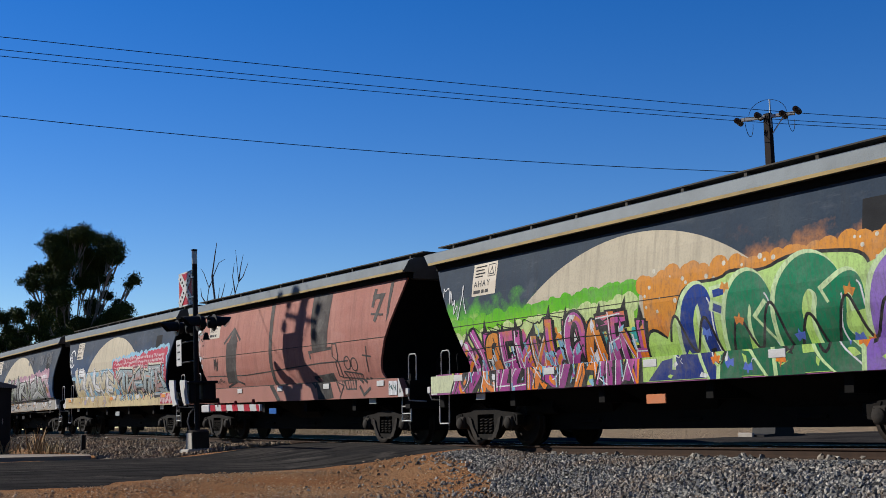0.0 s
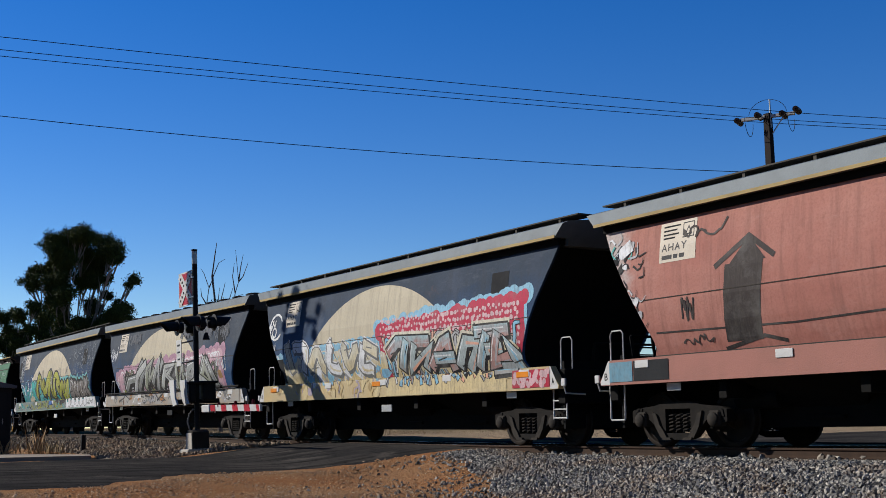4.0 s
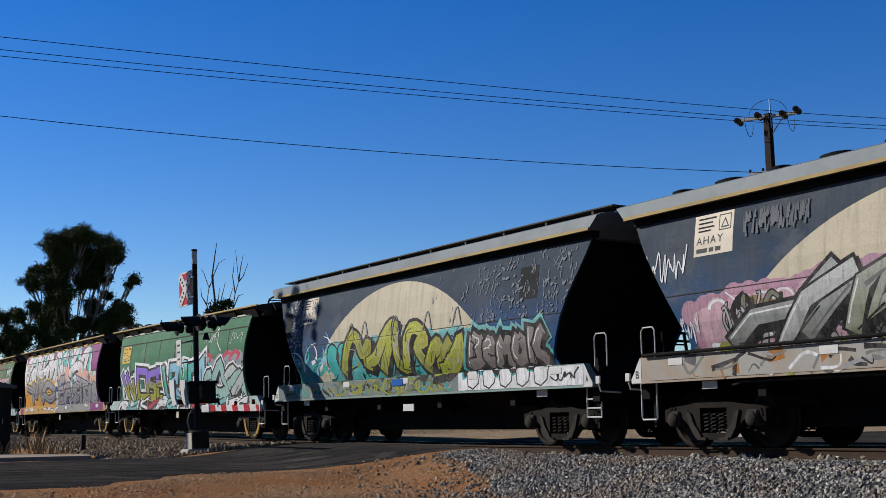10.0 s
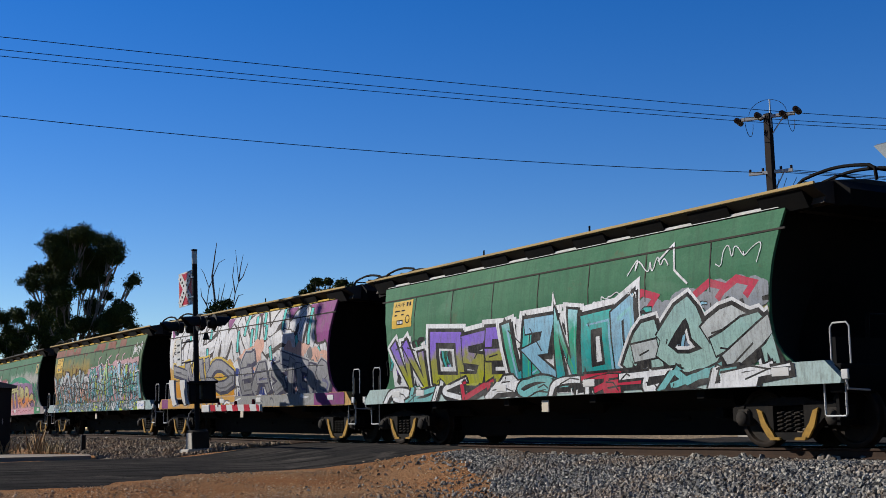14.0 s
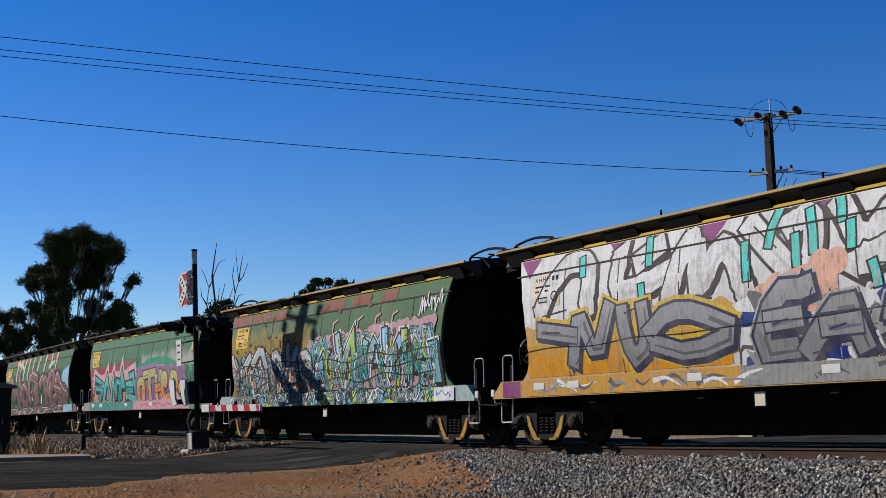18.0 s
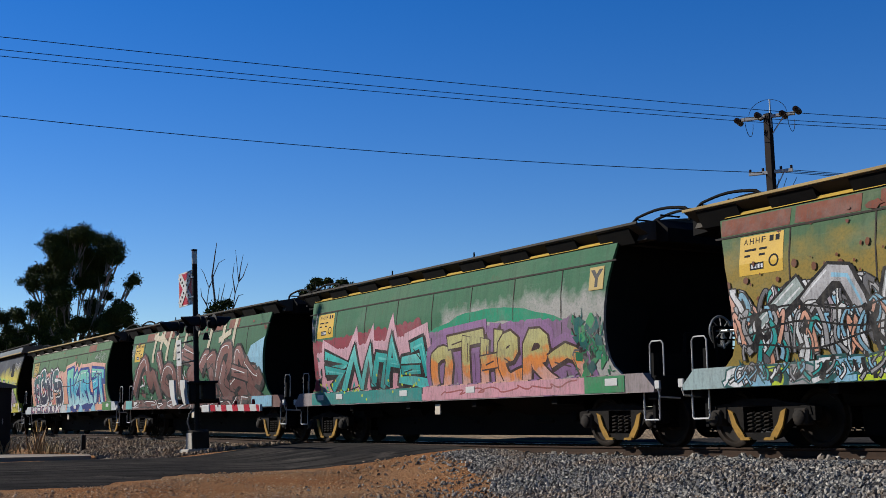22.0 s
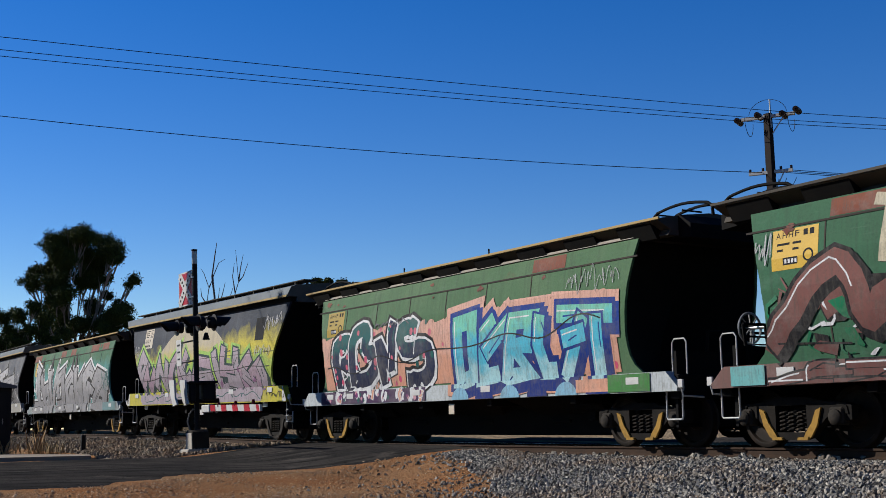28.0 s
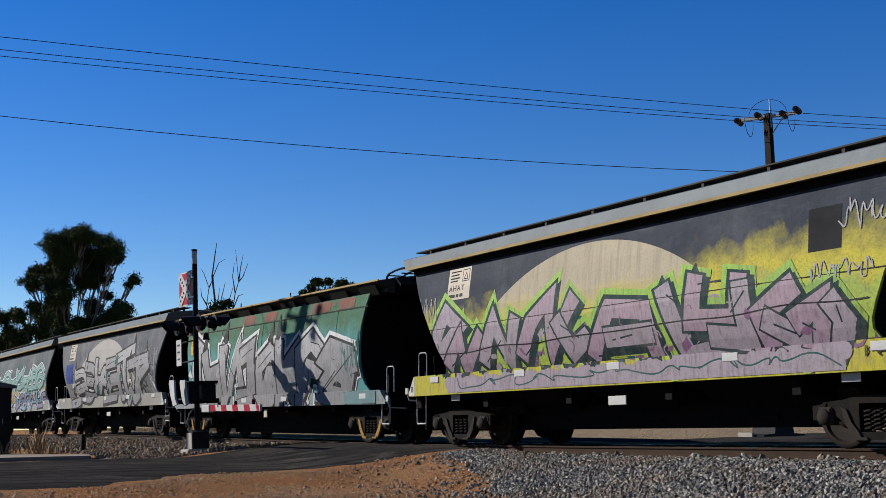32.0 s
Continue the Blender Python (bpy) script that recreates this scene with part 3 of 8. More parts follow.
    m["hangtag"] = Geo().box((-.11, -.012, -.11), (.11, .012, .11), 0, .006).mesh("card_holder", PLATE) if kind == "B" else Geo().box((-.24, -.012, -.08), (.24, .012, .08), 0, .006).mesh("card_holder", WHITE)
    ends = Geo()
    for y in (-.55, .55, 1.05):
        ends.tube([(0, y, hi - .05), (.08, y, 1.95)], .03, 6)
    ends.tube([(.08, -.55, 1.95), (.08, 1.05, 1.95)], .025, 6)
    for z in (1.55, 1.75):
        ends.tube([(.06, .55, z), (.06, 1.05, z)], .015, 6)
    m["end_post"] = ends.mesh("end_frame", BLACK, 40)
    hb = Geo().tube([(0, .25 * math.cos(a), .25 * math.sin(a)) for a in np.linspace(0, 2 * math.pi, 25)], .022, 6)
    for k in range(4):
        a = k * math.pi / 4
        hb.tube([(0, .25 * math.cos(a), .25 * math.sin(a)), (.02, 0, 0), (0, -.25 * math.cos(a), -.25 * math.sin(a))], .012, 5)
    hb.tube([(0, 0, 0), (.35, 0, 0)], .03, 8).tube([(.06, 0, 0), (.06, 0, -.85)], .02, 6)
    m["brake_wheel"] = hb.mesh("hand_brake_wheel", GALV, 40)
    m["tip"] = Geo().box((-.06, -.02, -.07), (.06, .02, .07), 0, .008).tube([(0, 0, -.05), (0, .05, -.2), (0, .5, -.22)], .015, 6).mesh("lever_tip", WHITE, 40)
    m["air"] = Geo().tube([(-.42, 0, 0), (.42, 0, 0)], .2, 14).box((-.1, -.1, -.35), (.1, .1, -.15), 0, .02).mesh("air_reservoir", BLACK, 40)
    if kind == "A":
        r = Geo()
        sec = [(-1.62, 3.90), (-1.59, 4.14), (-1.45, 4.19), (-.5, 4.28), (.5, 4.28), (1.45, 4.19), (1.59, 4.14), (1.62, 3.90), (1.30, 3.90), (1.30, 3.76), (-1.30, 3.76), (-1.30, 3.90)]
        r.prism(sec, "x", -6.88, 6.88)
        r.v = [(x + math.copysign(max(0.0, z - 3.9) * .95, x), y, z) for x, y, z in r.v]
        m["roof"] = r.mesh("roof", ROOF_GREY, 20)
        # added black strip in place of the shade below the roof overhang
        m["eave"] = Geo().box((-6.80, -1.47, 3.775), (6.80, -1.305, 3.898)).mesh("eave_shade", BLACK)
        m["stripe"] = Geo().box((-6.88, -1.630, 3.885), (6.88, -1.6, 3.940)).mesh("roof_stripe", STRIPE)
        m["seam"] = Geo()
        for z, d in ((2.47, .007), (1.515, .02)):
            e = lerp_table(ENDX[kind], z)
            y = lerp_table(PROF[kind], z)
            m["seam"].box((-e, -y - .009, z - d), (e, -y + .02, z + d))
        m["seam"] = m["seam"].mesh("seam", SEAM)
        wk = Geo().box((-7.1, -1.22, 4.335), (7.1, -.78, 4.36))
        for i in range(10):
            x = -6.5 + 13.0 * i / 9
            wk.box((x - .03, -1.2, 4.12), (x + .03, -1.12, 4.335))
            wk.box((x - .03, -.86, 4.16), (x + .03, -.80, 4.335))
        m["walkway"] = wk.mesh("roof_walkway", ROOF_DARK)
        hc = Geo()
        ring = [(math.cos(k * math.pi / 8), math.sin(k * math.pi / 8)) for k in range(16)]
        hc.add([(.42 * a, .36 * b, 4.12) for a, b in ring] + [(.42 * a, .36 * b, 4.28) for a, b in ring] + [(.28 * a, .24 * b, 4.33) for a, b in ring], [(k, (k + 1) % 16, 16 + (k + 1) % 16, 16 + k) for k in range(16)] + [(16 + k, 16 + (k + 1) % 16, 32 + (k + 1) % 16, 32 + k) for k in range(16)] + [tuple(range(32, 48))])
        hc.box((-.62, -.2, 4.14), (-.36, .2, 4.22), 0, .02)
        m["hatch"] = hc.mesh("hatch_cover", BLACK, 40)
    else:
        r = Geo()
        sec = [(-1.58, 3.79), (-1.58, 3.825), (-1.0, 3.93), (-.4, 4.0), (.4, 4.0), (1.0, 3.93), (1.58, 3.825), (1.58, 3.79), (1.36, 3.60), (1.36, 3.56), (-1.36, 3.56), (-1.30, 3.66)]
        r.prism(sec, "x", -6.78, 6.78)
        m["roof"] = r.mesh("roof", ROOF_DARK, 20)
        m["stripe"] = Geo().box((-6.82, -1.605, 3.802), (6.82, -1.57, 3.85), 0, .006).mesh("roof_edge", ROOF_DARK)
        br = Geo()
        for x in (0.0,):
            br.prism([(-1.56, 3.785), (-1.30, 3.785), (-1.33, 3.50), (-1.40, 3.52)], "x", x - .44, x + .44)
        m["bracket"] = br.mesh("roof_bracket", BLACK)
        sm = Geo()
        y = lerp_table(PROF[kind], 3.27)
        sm.box((-6.16, -y - .012, 3.255), (6.16, -y + .02, 3.285))
        for i in range(1, 8):
            x = -6.16 + 12.32 * i / 8
            zs = [1.28 + (3.25 - 1.28) * k / 10 for k in range(11)]
            vs = []
            for z in zs:
                yy = lerp_table(PROF[kind], z) + .006
                vs += [(x - .012, -yy, z), (x + .012, -yy, z), (x + .012, -yy + .03, z), (x - .012, -yy + .03, z)]
            sm.add(vs, [(4 * k + a, 4 * k + (a + 1) % 4, 4 * k + 4 + (a + 1) % 4, 4 * k + 4 + a) for k in range(10) for a in range(4)])
        m["seam"] = sm.mesh("seam", SEAM)
        hp = Geo()
        for y in (-.45, .0):
            hp.tube([(-.74, y, 3.90), (-.72, y, 4.04), *[(-.62 + 1.24 * k / 8, y, 4.10 + .07 * math.sin(math.pi * k / 8)) for k in range(9)], (.72, y, 4.04), (.74, y, 3.86)], .028, 6)
        for x in (-.6, 0, .6):
            hp.tube([(x, -.45, 4.06), (x, 0, 4.06)], .018, 6)
        m["hoop"] = hp.mesh("hoop_rail", BLACK, 40)
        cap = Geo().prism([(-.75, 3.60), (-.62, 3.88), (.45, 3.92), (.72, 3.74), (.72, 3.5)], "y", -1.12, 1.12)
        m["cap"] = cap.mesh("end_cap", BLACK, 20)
        rod = Geo().tube([(0, -1.3, 3.85), (0, -1.3, 4.02)], .018, 6)
        m["rod"] = rod.mesh("latch_rod", BLACK)
    COMMON[kind] = m
    return m


def recolour(ob, mat):
    ob.material_slots[0].link = "OBJECT"
    ob.material_slots[0].material = mat
    return ob


def wagon(kind, index, label, side_mat, sill_mat, head_mats=(None, None), roof=None, edge=None, hatches=False, far=None, tag=None, tag_x=0.05, coaming=None):
    """One hopper wagon in parts; its origin is at rail level below its middle."""
    m = common(kind)
    w = thing("hopper_wagon", label, "railway wagon", "hopper wagons of the grain train", (-60, 0, 0))
    recolour(part("side_panel", m["side"][0], None, w, "painted steel side covered in graffiti"), side_mat)
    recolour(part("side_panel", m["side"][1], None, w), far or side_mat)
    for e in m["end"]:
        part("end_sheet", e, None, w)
    recolour(part("side_sill", m["sill"][0], None, w), sill_mat)
    recolour(part("side_sill", m["sill"][1], None, w), sill_mat)
    rf = part("roof", m["roof"], None, w)
    if roof:
        recolour(rf, roof)
    st = part("roof_stripe" if kind == "A" else "roof_edge", m["stripe"], None, w)
    if edge:
        recolour(st, edge)
    part("seam", m["seam"], None, w)
    if kind == "A":
        part("eave_shade", m["eave"], None, w)
    hl = {"A": 6.72, "B": 6.85}[kind]
    for s in (-1, 1):
        h = part("headstock", m["headstock"], None, w)
        h.location = (s * hl, 0, 0)
        part("gap_blocker", m["blocker"], None, w).location = (s * (hl - .09), 0, 0)
        c = part("coupler", m["coupler"], None, w)
        c.location, c.rotation_euler = (s * (hl + .12), 0, 0), (0, 0, 0 if s > 0 else math.pi)
        p = part("end_frame", m["end_post"], None, w)
        p.location, p.rotation_euler = (s * (hl - .15), 0, 0), (0, 0, 0 if s > 0 else math.pi)
        for y in (-1.38, 1.38):
            if kind == "B" or s < 0:
                part("step", m["step"], None, w).location = (s * (hl - .05), y, 0)
            else:
                part("ladder_step", m["ladder"], None, w).location = (s * (hl - .1), y, 0)
        part("handrail", m["handrail"], None, w).location = (s * (hl + .02), -1.3, 0)
        part("lever_tip", m["tip"], None, w, "white coupling lever handle").location = (s * ({"A": 6.98, "B": 7.10}[kind]), -SILL[kind][2] + .03, SILL[kind][0] + .12)
        add_bogie(w, kind, s * BOGIE_X[kind])
    if kind == "B":
        part("hand_brake_wheel", m["brake_wheel"], None, w, "steel hand brake wheel").location = (-7.12, -.55, 1.92)
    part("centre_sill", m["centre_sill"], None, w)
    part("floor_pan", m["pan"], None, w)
    part("underframe_blocker", m["dark_block"], None, w)
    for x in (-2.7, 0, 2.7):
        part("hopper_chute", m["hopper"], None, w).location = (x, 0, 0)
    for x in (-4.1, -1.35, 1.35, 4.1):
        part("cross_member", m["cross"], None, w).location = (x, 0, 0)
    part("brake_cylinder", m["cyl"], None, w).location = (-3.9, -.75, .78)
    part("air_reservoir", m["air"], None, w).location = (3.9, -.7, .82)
    if kind == "A":
        if hatches:
            for i in range(12):
                hc = part("hatch_cover", m["hatch"], None, w)
                hc.location, hc.scale = (-6.0 + 1.09 * i, -.95, 4.12 * .45 + .10), (.8 if i % 2 else .55, .7, .55)
        else:
            part("roof_walkway", m["walkway"], None, w)
    else:
        if coaming:
            part("hatch_coaming", Geo().box((-6.0, -1.455, 3.60), (6.0, -1.38, 3.645)), coaming, w)
        for i in range(9):
            part("roof_bracket", m["bracket"], None, w).location = (-6.1 + 12.2 * i / 8, 0, 0)
        for s in (-1, 1):
            hp = part("hoop_rail", m["hoop"], None, w)
            hp.location = (s * 6.55, -.35, 0)
            cp = part("end_cap", m["cap"], None, w)
            cp.location, cp.scale = (s * 6.35, 0, 0), (s, 1, 1)
        for x in (-2.2, 1.3):
            part("latch_rod", m["rod"], None, w).location = (x, 0, 0)
    zt, yt = {"A": 1.40, "B": 1.13}[kind], SILL[kind][2]
    for x in ((-5.5, -4.45, -1.3, 1.45, 5.95) if kind == "B" else (-5.75, -2.6, .2, 3.0, 5.8)):
        part("reflector", m["tag"], None, w, "small white reflector plate").location = (x, -yt - .006, zt)
    ch = part("card_holder", m["hangtag"], None, w, "small hanging card holder")
    ch.location = (-.05 if kind == "B" else tag_x, -1.41, SILL[kind][0] - (.18 if kind == "B" else .26))
    if tag:
        recolour(ch, tag)
    part("hanger", Geo().box((ch.location.x - .02, -1.40, SILL[kind][0] - .3), (ch.location.x + .02, -1.38, SILL[kind][0] + .05)), BLACK, w)
    if kind == "A":
        for x in (-5.15, 5.15):
            part("reflector", m["tag"], None, w, "small white reflector plate").location = (x, -1.45, 1.0)
    return w

# ---------------------------------------------------------------- paint on the wagon sides
GLYPHS = {}


def glyph(ch, fat):
    """Outline of a letter of the built-in font as (points, triangles), one unit high from its foot."""
    if (ch, fat) in GLYPHS:
        return GLYPHS[ch, fat]
    cu = bpy.data.curves.new("letter", "FONT")
    cu.body, cu.offset, cu.resolution_u = ch, fat, 3
    ob = bpy.data.objects.new("letter", cu)
    scene.collection.objects.link(ob)
    me = bpy.data.meshes.new_from_object(ob.evaluated_get(bpy.context.evaluated_depsgraph_get()))
    pts = [(v.co.x, v.co.y) for v in me.vertices]
    tri = [tuple(p.vertices) for p in me.polygons]
    bpy.data.objects.remove(ob)
    bpy.data.meshes.remove(me)
    bpy.data.curves.remove(cu)
    if fat == 0.0:
        x0, x1 = min(p[0] for p in pts), max(p[0] for p in pts)
        z0, z1 = min(p[1] for p in pts), max(p[1] for p in pts)
        box = (x0, x1 - x0, z0, z1 - z0)
    else:
        box = glyph(ch, 0.0)[2]
    GLYPHS[ch, fat] = (pts, tri, box)
    return GLYPHS[ch, fat]


def strip(line, w0, w1=None):
    """A brush stroke along a line: a strip of quads, with mitred bends."""
    w1 = w0 if w1 is None else w1
    pts, n = [Vector(p) for p in line], len(line)
    left, right = [], []
    for i, p in enumerate(pts):
        a = (p - pts[i - 1]).normalized() if i else (pts[1] - p).normalized()
        b = (pts[i + 1] - p).normalized() if i < n - 1 else a
        d = a + b
        d = d.normalized() if d.length > 0.3 else a
        nrm = Vector((-d.y, d.x))
        w = (w0 + (w1 - w0) * i / (n - 1)) / 2 / max(0.55, d.dot(a))
        ext = d * (w0 * 0.35 if i == n - 1 else -w0 * 0.35 if i == 0 else 0)
        left.append(p + nrm * w + ext)
        right.append(p - nrm * w + ext)
    return [tuple(v) for v in left + right], [(i, i + 1, n + i + 1, n + i) for i in range(n - 1)]


SHAPES = [
    [[(.1, 0), (.15, 1), (.8, .05), (.9, 1)]],
    [[(.9, .85), (.35, .98), (.1, .7), (.85, .4), (.75, .05), (.05, .08)]],
    [[(.05, 0), (.4, 1), (.6, 1), (.95, 0)], [(.25, .38), (.8, .38)]],
    [[(.9, .95), (.15, .9), (.1, .05), (.9, .1)], [(.15, .5), (.75, .52)]],
    [[(.05, 0), (.15, 1), (.5, .35), (.85, 1), (.95, 0)]],
    [[(.15, 0), (.15, 1)], [(.85, 1), (.2, .5), (.95, 0)]],
    [[(.1, 0), (.15, .95), (.8, .85), (.75, .5), (.2, .45), (.9, 0)]],
    [[(.1, 1), (.12, .2), (.5, .02), (.85, .2), (.9, 1)]],
    [[(.0, .86), (1.0, .95)], [(.5, .95), (.45, 0), (.75, .15)]],
    [[(.5, 1), (.12, .75), (.12, .25), (.5, 0), (.88, .28), (.88, .75), (.5, 1)]],
]


def rounded(line, times=2):
    """Corner-cut a line into a soft curve, keeping its ends."""
    for _ in range(times):
        out = [line[0]]
        for a, b in zip(line, line[1:]):
            out += [(a[0] * .75 + b[0] * .25, a[1] * .75 + b[1] * .25), (a[0] * .25 + b[0] * .75, a[1] * .25 + b[1] * .75)]
        line = out + [line[-1]]
    return line


class Paint:
    """Layers of paint on one wagon side, drawn in metres along and up, then laid on the curved sheet."""

    def __init__(self, w, kind, seed):
        self.w, self.kind, self.rng = w, kind, random.Random(seed)
        self.items, self.off, self.marks, self.base = [], 0.0, [], 0.004

    def lift(self, d=0.0009):
        self.off += d
        return self.off

    def add(self, pts, faces, mat):
        self.items.append(([tuple(p) for p in pts], faces, mat, self.lift(0.00012)))

    def poly(self, pts, mat):
        self.add(pts, [tuple(range(len(pts)))], mat)

    def rect(self, x0, z0, x1, z1, mat):
        self.poly([(x0, z0), (x1, z0), (x1, z1), (x0, z1)], mat)

    def blob(self, x, z, r, mat, n=14, flat=1.0):
        self.poly([(x + r * math.cos(6.2832 * k / n), z + r * flat * math.sin(6.2832 * k / n)) for k in range(n)], mat)

    def line(self, pts, w, mat, w1=None):
        self.add(*strip(pts, w, w1), mat)

    def star(self, x, z, r, mat):
        a0 = self.rng.random()
        self.poly([(x + (r if k % 2 == 0 else r * .4) * math.cos(a0 + k * math.pi / 5), z + (r if k % 2 == 0 else r * .4) * math.sin(a0 + k * math.pi / 5)) for k in range(10)], mat)

    def cloud(self, x0, x1, zb, z0, z1, r, mat, step=0.6):
        """A puffy patch: a body with round lobes along its top edge."""
        n = max(2, int((x1 - x0) / (r * step)))
        tops = [(x0 + (x1 - x0) * i / n, z0 + (z1 - z0) * i / n + r * 0.35 * self.rng.uniform(-1, 1)) for i in range(n + 1)]
        self.poly([(x0, zb), (x1, zb)] + tops[::-1], mat)
        for x, z in tops:
            self.blob(x, z, r * self.rng.uniform(.75, 1.15), mat)

    def scribble(self, x0, x1, z0, z1, n, w, mat):
        """A quick hand-drawn mark that says nothing."""
        self.marks.append(len(self.items))
        pts, up = [], True
        for i in range(3 * n):
            up = not up if self.rng.random() < .85 else up
            pts.append((x0 + (x1 - x0) * ((i + .5) / (3 * n) + .5 / n * self.rng.uniform(-1, 1)), z0 + (z1 - z0) * (self.rng.uniform(.55, 1) if up else self.rng.uniform(0, .45))))
        self.line(rounded(pts, 2), w * .75, mat)

    def clutter(self, x0, x1, z0, z1, n, mats, size=.2):
        """Old half-covered paint: overlapping shards and short strokes of many colours."""
        rng = self.rng
        for _ in range(n):
            x, z, t = rng.uniform(x0, x1), rng.uniform(z0, z1), rng.uniform(0, 6.28)
            r = size * rng.uniform(.4, 1.2)
            if rng.random() < .55:
                d = rng.uniform(-.5, .5)
                self.poly(rounded([(x + r * math.cos(t + q) * s_ + d * r * math.sin(q), z + r * math.sin(t + q) * s_) for q, s_ in ((0, 1.1), (.8, .5), (1.6, .6), (2.9, 1.2), (3.8, .45), (4.9, .6))], 1), rng.choice(mats))
            else:
                self.line(rounded([(x, z), (x + r * math.cos(t), z + r * math.sin(t)), (x + 1.6 * r * math.cos(t + .9), z + 1.6 * r * math.sin(t + .9))], 1), r * .28, rng.choice(mats), r * .08)
        self.lift()

    def tangle(self, x0, x1, z0, z1, n, mats, ink, w=.09, lean_=.25):
        """Crowded upright strokes, outlined one over the other, that cross and hide older ones."""
        rng = self.rng
        for _ in range(n):
            x, h = rng.uniform(x0, x1), (z1 - z0) * rng.uniform(.3, .9)
            z = rng.uniform(z0, z1 - .6 * h)
            d, b = lean_ * h * rng.uniform(-1, 1.6), h * rng.uniform(-.35, .35)
            pts = rounded([(x, z), (x + .5 * d + b, z + .45 * h), (x + d, min(z1 + .1, z + h)), (x + d + rng.uniform(-.2, .3) * h, min(z1 + .1, z + h * rng.uniform(.6, 1)))], 2)
            k = w * rng.uniform(.4, 1.3)
            self.line(pts, k + .045, ink, .6 * k + .03)
            self.line(pts, k, rng.choice(mats), .5 * k)
        self.lift()

    def wave(self, x0, x1, z0, z1, amp, w, mat):
        """A long loose wavy line."""
        ph = self.rng.uniform(0, 6)
        n = int((x1 - x0) * 6)
        self.line([(x0 + (x1 - x0) * i / n, z0 + (z1 - z0) * i / n + amp * math.sin(ph + i * .42) * (.6 + .4 * math.sin(i * .13))) for i in range(n + 1)], w, mat)

    def warp(self, x0, w, z0, h, shear):
        p1, p2, k = self.rng.uniform(0, 6), self.rng.uniform(0, 6), self.rng.uniform(-.07, .07)
        def f(u, v):
            return (x0 + w * (u + shear * (v - .5) + .035 * math.sin(4 * v + p1)), z0 + h * (v + k * (u - .5) + .035 * math.sin(4.5 * u + p2)))
        return f

    def wild(self, shapes, x0, x1, zb, zt, fill, ink, halo=None, sw=.30, e=.07, shear=.1, lap=1.3, shine=None, shards=(), slope=0.0, dens=1.75, soft=.7, tone=(), drop=True):
        """A tangle of interlocked letter-like strokes with a halo, an outline, a fill and highlights."""
        rng = self.rng
        n = max(3, int(round(len(shapes) * dens * .86)))
        cell = (x1 - x0) / n
        lay = []
        for i in range(n):
            z = zb + slope * i / n
            f = self.warp(x0 + cell * i - cell * (lap - 1) / 2, cell * lap, z + .07 * (zt - zb) * rng.uniform(-1, 1), (zt - zb) * rng.uniform(.8, 1.12), shear)
            fu, fv = rng.random() < .5, rng.random() < .5
            lines = [[f(1 - u if fu else u, 1 - v if fv else v) for u, v in line] for line in SHAPES[rng.randrange(len(SHAPES))]]
            if rng.random() < .6:
                u = rng.uniform(.0, .4)
                lines.append([f(u, .3 * rng.random()), f(u + .3, .55), f(u + .9, .35 + .6 * rng.random())])
            if rng.random() < soft:
                lines = [rounded(l, 3 if len(l) < 5 else 2) for l in lines]
            lay.append(lines)
        w = sw * min(cell * lap, .62 * (zt - zb)) * 1.12
        ed = 2.0 * min(e, w * .55)
        if halo:
            for lines in lay:
                for l in lines:
                    self.line(l, w + 3.0 * ed, halo)
        self.lift()
        for lines in lay if drop else ():
            for l in lines:
                self.line([(x + .045, z - .05) for x, z in l], w + ed, ink)
        self.lift()
        for i, lines in enumerate(lay):
            f_ = fill[i % len(fill)] if isinstance(fill, (list, tuple)) else fill
            for l in lines:
                self.line(l, w + ed, ink)
            for l in (lines[0][0], lines[0][-1]):
                if rng.random() < .55:
                    d, s_ = rng.uniform(-.5, .5), 1 if l[1] > (zb + zt) / 2 else -1
                    self.poly([(l[0] - w * .5, l[1]), (l[0] + d * w, l[1] + s_ * w * 1.7), (l[0] + w * .55, l[1])], ink)
            for l in lines:
                self.line(l, w * rng.uniform(.85, 1.0), f_)
                if tone:
                    self.line([(x + w * .16, z - w * .1) for x, z in l[len(l) // 3:]], w * .42, tone[i % len(tone)])
            for _ in range(3 if shards else 0):
                a = rng.choice(rng.choice(lines))
                r = w * rng.uniform(.35, .8)
                t = rng.uniform(0, 6)
                self.poly([(a[0] + r * math.cos(t + q) * s_, a[1] + r * math.sin(t + q) * s_) for q, s_ in ((0, 1), (1.9, .6), (3.3, 1.3), (4.9, .5))], rng.choice(shards))
            for l in lines[:2]:
                p, q = rng.choice(l), rng.choice(l)
                self.line([(p[0] + w * .2, p[1]), ((p[0] + q[0]) / 2 + w * .3, (p[1] + q[1]) / 2 + .04), (q[0] - w * .1, q[1] - .05)], min(.028, ed * .4), ink)
            if shine:
                for l in lines:
                    self.line([(x - w * .33, z + w * .25) for x, z in l[:max(3, len(l) // 2)]], .024, shine)
            self.lift(0.0003)

    def piece(self, lines, w, fill, ink, halo=None, e=.06, tone=(), shine=None, drop=.05, soft=2, hw=3.0):
        """Hand-drawn letters: every letter a set of fat strokes with a halo, a drop shadow, an outline, a fill and highlights."""
        rng, e = self.rng, e * 1.45
        fill = fill if isinstance(fill, (list, tuple)) else [fill]
        lay = [[self.jag(p) for p in (rounded(l, soft) if soft and len(l) > 2 else l)] for l in lines]
        if halo:
            for l in lay:
                self.line(l, w + hw * e, halo)
        self.lift()
        for l in lay if drop else ():
            self.line([(x + drop, z - drop) for x, z in l], w + 1.6 * e, ink)
        self.lift()
